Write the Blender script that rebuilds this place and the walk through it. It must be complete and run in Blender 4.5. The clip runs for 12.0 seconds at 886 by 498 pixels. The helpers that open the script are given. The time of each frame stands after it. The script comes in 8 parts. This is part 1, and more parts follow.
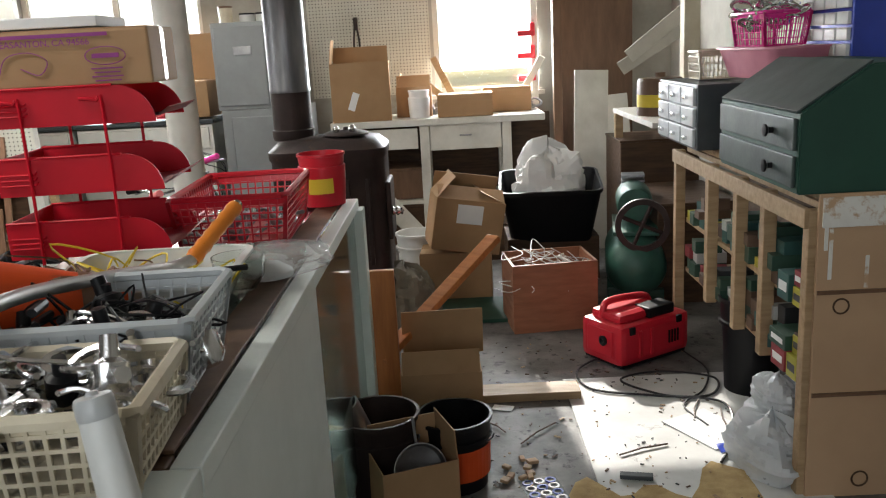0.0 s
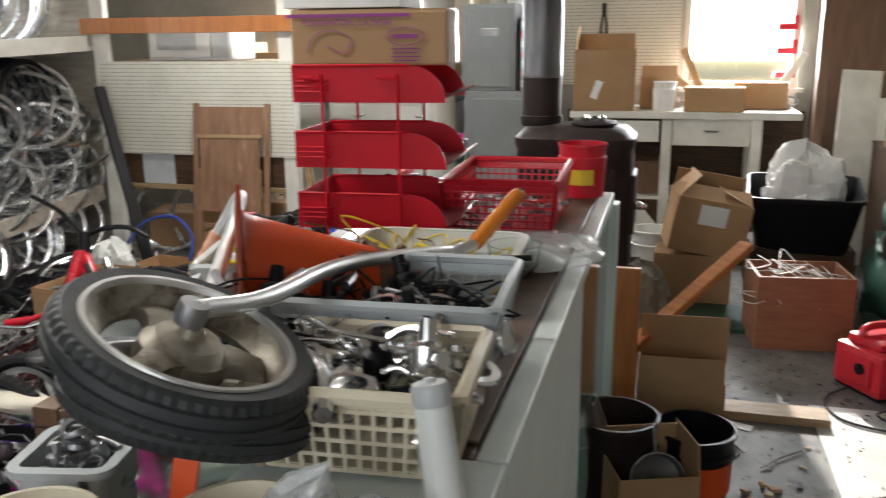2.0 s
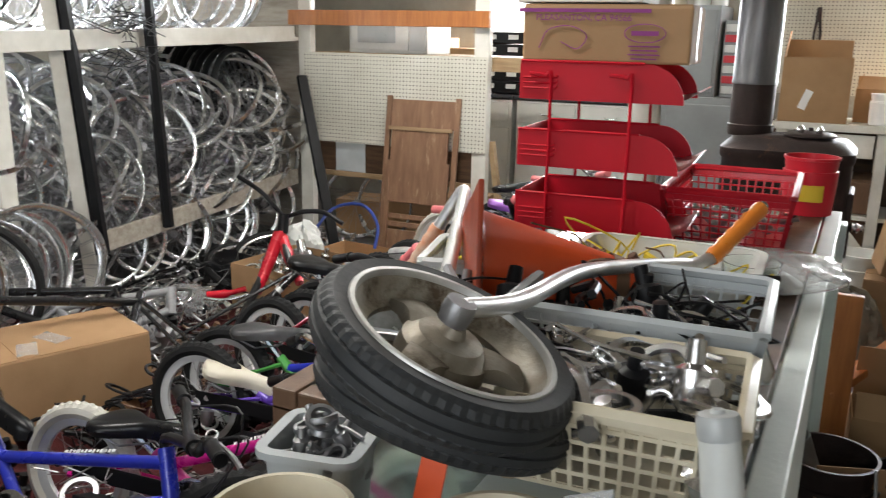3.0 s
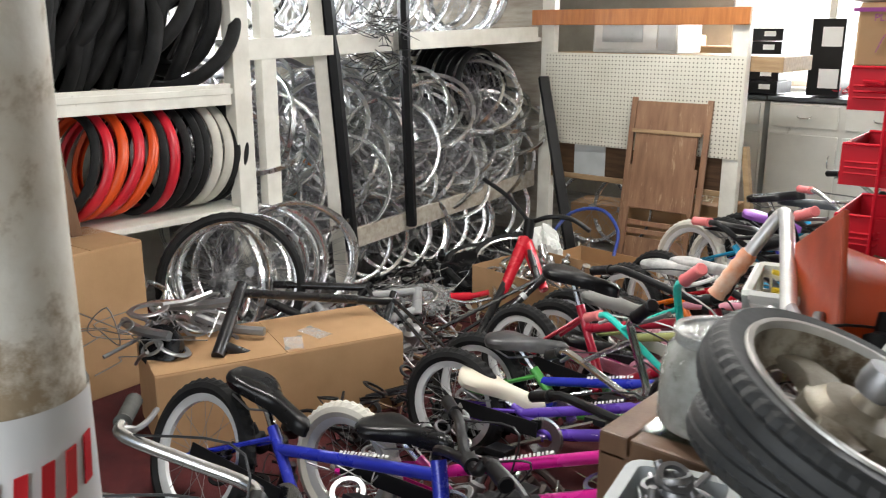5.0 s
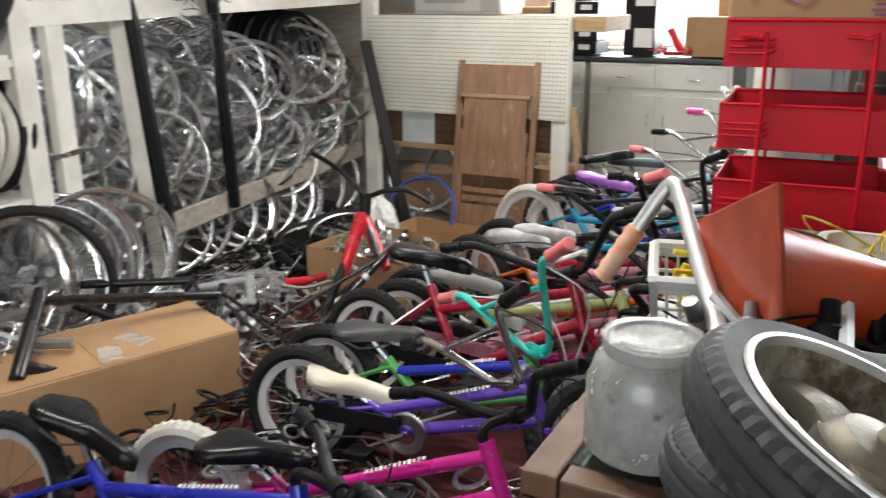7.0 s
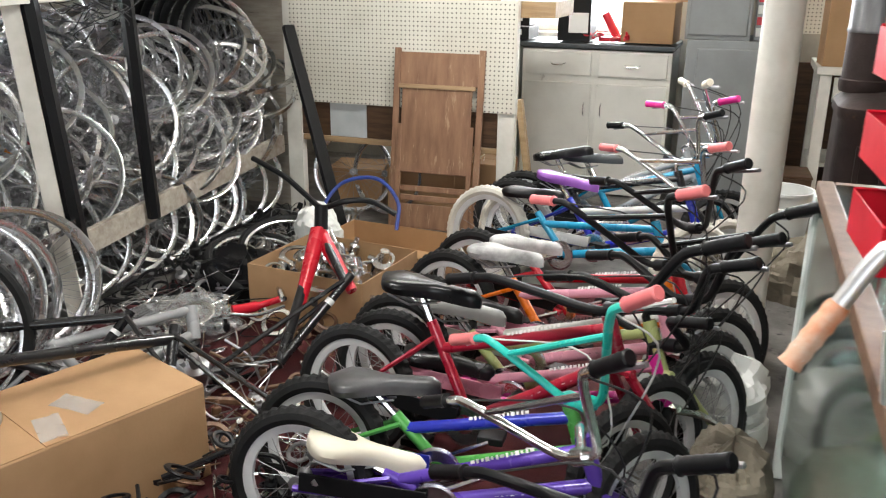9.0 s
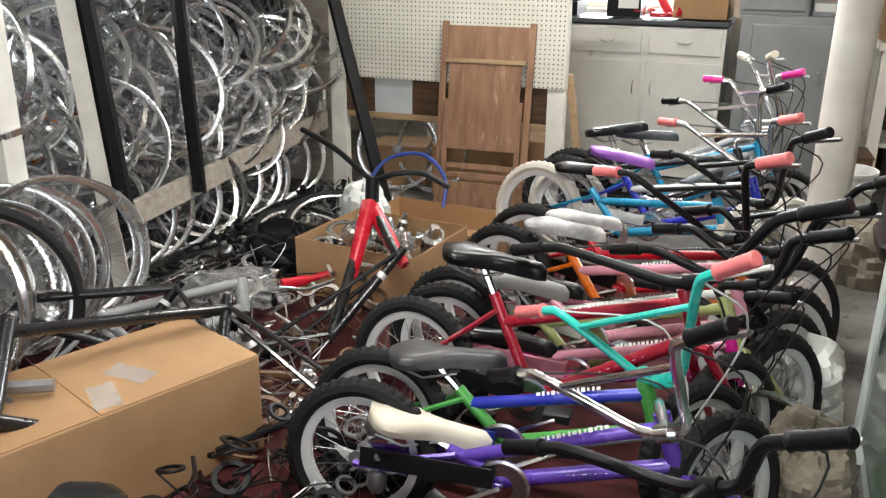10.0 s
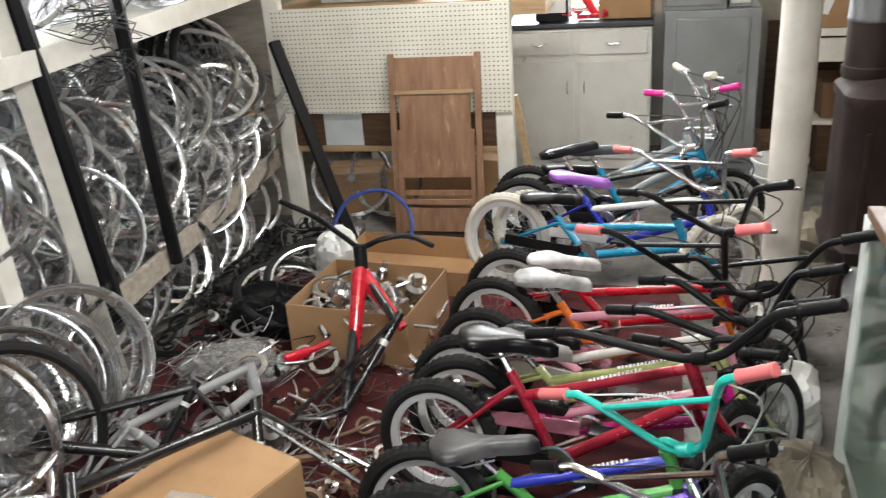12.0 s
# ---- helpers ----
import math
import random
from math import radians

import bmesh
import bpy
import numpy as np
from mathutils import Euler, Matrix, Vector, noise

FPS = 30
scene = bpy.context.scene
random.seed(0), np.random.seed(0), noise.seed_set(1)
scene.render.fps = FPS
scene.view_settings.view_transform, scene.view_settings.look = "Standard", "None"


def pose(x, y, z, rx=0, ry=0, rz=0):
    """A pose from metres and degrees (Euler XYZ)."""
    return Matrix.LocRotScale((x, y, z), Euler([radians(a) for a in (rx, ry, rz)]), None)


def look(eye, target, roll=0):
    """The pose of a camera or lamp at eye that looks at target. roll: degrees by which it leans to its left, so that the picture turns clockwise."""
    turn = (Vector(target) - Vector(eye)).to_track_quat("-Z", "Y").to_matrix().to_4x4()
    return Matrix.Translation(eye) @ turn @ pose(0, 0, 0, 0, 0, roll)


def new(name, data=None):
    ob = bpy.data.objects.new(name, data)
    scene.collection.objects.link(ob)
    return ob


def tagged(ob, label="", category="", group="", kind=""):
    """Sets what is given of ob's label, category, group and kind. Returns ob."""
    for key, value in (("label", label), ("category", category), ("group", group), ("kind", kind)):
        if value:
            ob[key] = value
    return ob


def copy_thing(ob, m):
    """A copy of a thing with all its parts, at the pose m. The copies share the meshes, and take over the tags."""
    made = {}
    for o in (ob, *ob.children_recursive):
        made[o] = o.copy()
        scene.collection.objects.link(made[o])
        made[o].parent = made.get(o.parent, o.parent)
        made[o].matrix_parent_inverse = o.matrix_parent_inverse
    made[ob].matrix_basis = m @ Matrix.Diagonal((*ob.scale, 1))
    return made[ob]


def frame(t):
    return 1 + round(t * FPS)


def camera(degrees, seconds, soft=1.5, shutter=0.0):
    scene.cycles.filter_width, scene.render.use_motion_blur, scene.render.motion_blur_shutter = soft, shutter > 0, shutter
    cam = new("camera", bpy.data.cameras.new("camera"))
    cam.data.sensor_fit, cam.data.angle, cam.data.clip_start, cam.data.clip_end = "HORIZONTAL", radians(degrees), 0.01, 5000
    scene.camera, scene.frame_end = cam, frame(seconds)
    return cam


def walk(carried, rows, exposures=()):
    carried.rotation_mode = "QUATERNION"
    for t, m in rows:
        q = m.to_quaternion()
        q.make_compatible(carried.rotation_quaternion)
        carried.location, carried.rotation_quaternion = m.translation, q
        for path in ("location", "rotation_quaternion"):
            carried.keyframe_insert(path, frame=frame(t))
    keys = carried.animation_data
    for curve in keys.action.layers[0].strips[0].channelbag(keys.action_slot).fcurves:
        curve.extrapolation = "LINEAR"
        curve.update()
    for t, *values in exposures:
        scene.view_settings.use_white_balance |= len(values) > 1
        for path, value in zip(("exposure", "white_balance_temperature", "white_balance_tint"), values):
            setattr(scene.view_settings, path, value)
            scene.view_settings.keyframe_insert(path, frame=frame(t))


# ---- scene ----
cam = camera(55.2, 12.0, soft=1.1, shutter=0.4)
PATH = [
    (0, (-0.015, 0.082, 1.459), (-0.048, 2.027, 0.993), -3.1),
    (0.5, (-0.039, 0.064, 1.469), (-0.082, 2.002, 0.98), -2.1),
    (1, (-0.066, 0.068, 1.461), (-0.179, 2.004, 0.972), -1.9),
    (1.5, (-0.102, 0.089, 1.478), (-0.39, 2.005, 0.983), -1.9),
    (2, (-0.18, 0.109, 1.477), (-0.685, 1.982, 0.99), -0.6),
    (2.5, (-0.262, 0.117, 1.467), (-0.97, 1.924, 0.983), 0.8),
    (2.7, (-0.292, 0.118, 1.466), (-1.072, 1.894, 0.979), 1.0),
    (4.3, (-0.419, 0.181, 1.487), (-1.524, 1.765, 0.969), 0.6),
    (4.5, (-0.436, 0.182, 1.5), (-1.617, 1.708, 0.975), 0.3),
    (5, (-0.545, 0.117, 1.486), (-1.804, 1.588, 0.984), 0.1),
    (5.5, (-0.609, 0.118, 1.448), (-1.868, 1.587, 0.943), -0.2),
    (6, (-0.614, 0.131, 1.432), (-1.857, 1.608, 0.909), 0.3),
    (6.5, (-0.711, 0.202, 1.43), (-1.89, 1.713, 0.858), 1.0),
    (7, (-0.758, 0.292, 1.462), (-1.661, 1.981, 0.886), -0.3),
    (7.2, (-0.782, 0.313, 1.445), (-1.632, 2.029, 0.868), -0.2),
    (8.0, (-1.0, 0.45, 1.475), (-1.758, 2.16, 0.875), 0.1),
    (8.8, (-1.246, 0.487, 1.51), (-1.883, 2.276, 0.883), 0.4),
    (9, (-1.311, 0.515, 1.505), (-1.934, 2.308, 0.874), 0.6),
    (9.5, (-1.431, 0.562, 1.446), (-2.06, 2.351, 0.811), 1.3),
    (10, (-1.434, 0.554, 1.42), (-2.115, 2.316, 0.762), 0.6),
    (10.5, (-1.537, 0.542, 1.575), (-2.163, 2.292, 0.836), -0.7),
    (11, (-1.632, 0.529, 1.831), (-2.09, 2.32, 1.067), -2.4),
    (11.5, (-1.685, 0.481, 1.941), (-2.072, 2.284, 1.166), -3.4),
    (12, (-1.685, 0.471, 1.887), (-2.175, 2.25, 1.115), -4.3),
]
EXPOSURES = [(0.0, 0.42), (2.5, 0.54), (4.5, 0.84), (5.5, 0.80), (7.0, 0.74), (9.0, 0.96), (10.0, 0.98), (10.5, 1.18), (11.0, 1.20), (12.0, 0.86)]
walk(cam, [(t, look(eye, target, roll)) for t, eye, target, roll in PATH], EXPOSURES)

# ---- world, sun, windows' light ----
world = bpy.data.worlds.new("sky")
scene.world = world
world.use_nodes = True
SUN_EL, SUN_AZ = 26.4, -6.5          # degrees; the sun stands beyond the back wall
_sky = world.node_tree.nodes.new("ShaderNodeTexSky")
_sky.sky_type, _sky.sun_disc = "NISHITA", False
_sky.sun_elevation, _sky.sun_rotation = radians(SUN_EL), radians(SUN_AZ)
world.node_tree.links.new(_sky.outputs[0], world.node_tree.nodes["Background"].inputs[0])
world.node_tree.nodes["Background"].inputs[1].default_value = 0.12
sun = new("sun", bpy.data.lights.new("sun", "SUN"))
sun.data.energy, sun.data.angle, sun.data.color = 5.0, radians(0.6), (1.0, 0.95, 0.87)
_e, _a = radians(SUN_EL), radians(SUN_AZ)
sun.matrix_world = look((math.sin(_a) * 30, math.cos(_a) * 30, 30 * math.tan(_e)), (0, 0, 0))


def window_light(name, eye, target, w, h, watts, color=(0.93, 0.97, 1.0)):
    lamp = new(name, bpy.data.lights.new(name, "AREA"))
    lamp.data.shape, lamp.data.size, lamp.data.size_y = "RECTANGLE", w, h
    lamp.data.energy, lamp.data.color = watts, color
    lamp.matrix_world = look(eye, target)
    return lamp


window_light("sky_light_back_right", (0.30, 6.90, 1.65), (0.30, 3.0, 0.9), 0.8, 1.0, 74)
window_light("sky_light_back_left", (-2.65, 6.90, 1.62), (-2.4, 3.0, 0.8), 1.4, 1.0, 76)
window_light("sky_light_left", (-5.42, 3.08, 1.75), (-3.0, 3.3, 0.8), 0.9, 0.9, 96)
window_light("sky_light_front", (-0.9, -1.92, 1.75), (-1.2, 2.5, 0.8), 2.2, 1.5, 36)

# two overhead lamps added above the bicycles, with no fixture in view
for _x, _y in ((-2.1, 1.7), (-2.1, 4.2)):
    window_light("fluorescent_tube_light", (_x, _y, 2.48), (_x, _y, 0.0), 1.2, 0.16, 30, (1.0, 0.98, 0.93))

# ---- helpers for building ----
TAU = 2 * math.pi


def part(name, bm, material, parent=None, label="", smooth=False):
    me = bpy.data.meshes.new(name)
    bmesh.ops.recalc_face_normals(bm, faces=bm.faces)
    bm.to_mesh(me)
    bm.free()
    if smooth:
        me.polygons.foreach_set("use_smooth", [True] * len(me.polygons))
        me.set_sharp_from_angle(angle=radians(40))
    me.materials.append(material)
    ob = new(name, me)
    ob.parent = parent
    return tagged(ob, label)


def thing(name, label, category, m=None, group="", kind=""):
    ob = new(name)
    ob.empty_display_size = 0.05
    if m is not None:
        ob.matrix_basis = m
    return tagged(ob, label, category, group, kind)


def quad(bm, vs):
    try:
        bm.faces.new(vs)
    except ValueError:
        pass


def box(bm, c, s, m=None, bevel=0.0):
    """A block with centre c and size s, its edges broken by bevel."""
    m = m or Matrix()
    hx, hy, hz = s[0] / 2, s[1] / 2, s[2] / 2
    vs = [bm.verts.new(m @ Vector((c[0] + a * hx, c[1] + b * hy, c[2] + d * hz))) for a in (-1, 1) for b in (-1, 1) for d in (-1, 1)]
    fs = [bm.faces.new([vs[i] for i in f]) for f in ((0, 1, 3, 2), (4, 6, 7, 5), (0, 4, 5, 1), (2, 3, 7, 6), (0, 2, 6, 4), (1, 5, 7, 3))]
    if bevel:
        es = {e for f in fs for e in f.edges}
        bmesh.ops.bevel(bm, geom=list(es), offset=bevel, segments=2, profile=0.6, affect="EDGES")
    return bm


def boxes(*specs, bevel=0.0):
    bm = bmesh.new()
    for sp in specs:
        box(bm, sp[0], sp[1], sp[2] if len(sp) > 2 else None, bevel)
    return bm


def tube(bm, pts, r, seg=8, m=None, caps=True, closed=False):
    """A round bar along a line of points; r may be one radius or one for each point."""
    m = m or Matrix()
    pts = [m @ Vector(p) for p in pts]
    n = len(pts)
    rs = r if isinstance(r, (list, tuple)) else [r] * n
    rings, ref = [], None
    for i, p in enumerate(pts):
        a = pts[i - 1] if (i > 0 or closed) else p
        b = pts[(i + 1) % n] if (i < n - 1 or closed) else p
        d = (b - a).normalized()
        if ref is None:
            ref = d.orthogonal().normalized()
        u = (ref - d * ref.dot(d))
        u = u.normalized() if u.length > 1e-6 else d.orthogonal().normalized()
        ref = u
        v = d.cross(u)
        rings.append([bm.verts.new(p + (u * math.cos(TAU * k / seg) + v * math.sin(TAU * k / seg)) * rs[i]) for k in range(seg)])
    for i in range(n if closed else n - 1):
        A, B = rings[i], rings[(i + 1) % n]
        for k in range(seg):
            quad(bm, (A[k], A[(k + 1) % seg], B[(k + 1) % seg], B[k]))
    if caps and not closed:
        quad(bm, rings[0][::-1])
        quad(bm, rings[-1])
    return bm


def lathe(bm, prof, seg=24, m=None, closed=False):
    """A body turned round z from a profile of (radius, height)."""
    m = m or Matrix()
    rings = [[bm.verts.new(m @ Vector((r * math.cos(TAU * k / seg), r * math.sin(TAU * k / seg), z))) for k in range(seg)] if r > 1e-6
             else [bm.verts.new(m @ Vector((0, 0, z)))] for r, z in prof]
    pairs = list(zip(rings, rings[1:])) + ([(rings[-1], rings[0])] if closed else [])
    for A, B in pairs:
        for k in range(seg):
            k2 = (k + 1) % seg
            if len(A) == 1 and len(B) == 1:
                continue
            if len(A) == 1:
                quad(bm, (A[0], B[k], B[k2]))
            elif len(B) == 1:
                quad(bm, (A[k], A[k2], B[0]))
            else:
                quad(bm, (A[k], A[k2], B[k2], B[k]))
    return bm


def sheet(bm, rows):
    """A skin over rows of points."""
    g = [[bm.verts.new(Vector(p)) for p in r] for r in rows]
    for A, B in zip(g, g[1:]):
        for k in range(len(A) - 1):
            quad(bm, (A[k], A[k + 1], B[k + 1], B[k]))
    return bm


def arc(c, r, a0, a1, n, plane="xz"):
    out = []
    for i in range(n + 1):
        a = radians(a0 + (a1 - a0) * i / n)
        p, q = r * math.cos(a), r * math.sin(a)
        out.append((c[0] + p, c[1], c[2] + q) if plane == "xz" else (c[0] + p, c[1] + q, c[2]) if plane == "xy" else (c[0], c[1] + p, c[2] + q))
    return out


def smooth_line(pts, n=5):
    """More points on a smooth line through pts."""
    P = [Vector(p) for p in pts]
    P = [P[0] * 2 - P[1]] + P + [P[-1] * 2 - P[-2]]
    out = []
    for i in range(1, len(P) - 2):
        a, b, c, d = P[i - 1:i + 3]
        for k in range(n):
            t = k / n
            out.append(0.5 * ((2 * b) + (c - a) * t + (2 * a - 5 * b + 4 * c - d) * t * t + (3 * b - a - 3 * c + d) * t ** 3))
    return out + [P[-2]]


# ---- materials ----
def mat(name, c1, c2=None, rough=0.5, metal=0.0, scale=6.0, stain=None, stain_at=0.62, stain_scale=3.0, bump=0.15, bump_scale=60.0,
        stretch=(1, 1, 1), vary=0.0, trans=0.0, coat=0.0, alpha=1.0, spec=0.5):
    """A worn surface: two tones mixed by large noise, stains of a third one, fine relief; vary shifts the brightness from object to object."""
    m = bpy.data.materials.new(name)
    m.use_nodes = True
    N, L = m.node_tree.nodes, m.node_tree.links
    bs = N["Principled BSDF"]
    co, mp, info = N.new("ShaderNodeTexCoord"), N.new("ShaderNodeMapping"), N.new("ShaderNodeObjectInfo")
    mp.inputs["Scale"].default_value = stretch
    add = N.new("ShaderNodeVectorMath")
    add.operation = "ADD"
    sc = N.new("ShaderNodeVectorMath")
    sc.operation = "SCALE"
    sc.inputs[0].default_value = (7.0, 5.0, 3.0)
    L.new(info.outputs["Random"], sc.inputs["Scale"])
    L.new(co.outputs["Object"], add.inputs[0])
    L.new(sc.outputs[0], add.inputs[1])
    L.new(add.outputs[0], mp.inputs[0])

    def noise_tex(s, detail=6.0, r=0.6):
        n = N.new("ShaderNodeTexNoise")
        n.inputs["Scale"].default_value, n.inputs["Detail"].default_value, n.inputs["Roughness"].default_value = s, detail, r
        L.new(mp.outputs[0], n.inputs[0])
        return n

    def mixc(a, b, f):
        x = N.new("ShaderNodeMix")
        x.data_type = "RGBA"
        for sock, v in ((x.inputs[6], a), (x.inputs[7], b)):
            if isinstance(v, tuple):
                sock.default_value = (*v, 1)
            else:
                L.new(v, sock)
        L.new(f, x.inputs[0])
        return x.outputs[2]

    def ramp(src, lo, hi):
        r = N.new("ShaderNodeMapRange")
        r.inputs[1].default_value, r.inputs[2].default_value = lo, hi
        L.new(src, r.inputs[0])
        return r.outputs[0]

    n1 = noise_tex(scale)
    c2 = c2 or tuple(v * 0.82 for v in c1)
    col = mixc(c1, c2, ramp(n1.outputs[0], 0.35, 0.68))
    if stain:
        n2 = noise_tex(stain_scale, 8.0, 0.7)
        col = mixc(col, stain, ramp(n2.outputs[0], stain_at, stain_at + 0.09))
    if vary:
        h = N.new("ShaderNodeHueSaturation")
        v = N.new("ShaderNodeMapRange")
        v.inputs[3].default_value, v.inputs[4].default_value = 1 - vary, 1 + vary * 0.6
        L.new(info.outputs["Random"], v.inputs[0])
        L.new(v.outputs[0], h.inputs["Value"])
        L.new(col, h.inputs["Color"])
        col = h.outputs[0]
    L.new(col, bs.inputs["Base Color"])
    nr = N.new("ShaderNodeMapRange")
    nr.inputs[3].default_value, nr.inputs[4].default_value = max(0.03, rough - 0.12), min(1.0, rough + 0.15)
    L.new(n1.outputs[0], nr.inputs[0])
    L.new(nr.outputs[0], bs.inputs["Roughness"])
    bs.inputs["Metallic"].default_value = metal
    bs.inputs["Transmission Weight"].default_value = trans
    bs.inputs["Coat Weight"].default_value = coat
    bs.inputs["Alpha"].default_value = alpha
    bs.inputs["Specular IOR Level"].default_value = spec
    if bump:
        nb, bp = noise_tex(bump_scale, 4.0), N.new("ShaderNodeBump")
        bp.inputs["Strength"].default_value, bp.inputs["Distance"].default_value = bump, 0.004
        L.new(nb.outputs[0], bp.inputs["Height"])
        L.new(bp.outputs[0], bs.inputs["Normal"])
    return m


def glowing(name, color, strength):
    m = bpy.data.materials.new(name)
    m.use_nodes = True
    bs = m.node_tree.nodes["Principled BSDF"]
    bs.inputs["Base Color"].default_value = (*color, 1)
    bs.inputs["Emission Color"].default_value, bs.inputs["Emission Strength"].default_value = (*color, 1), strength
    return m


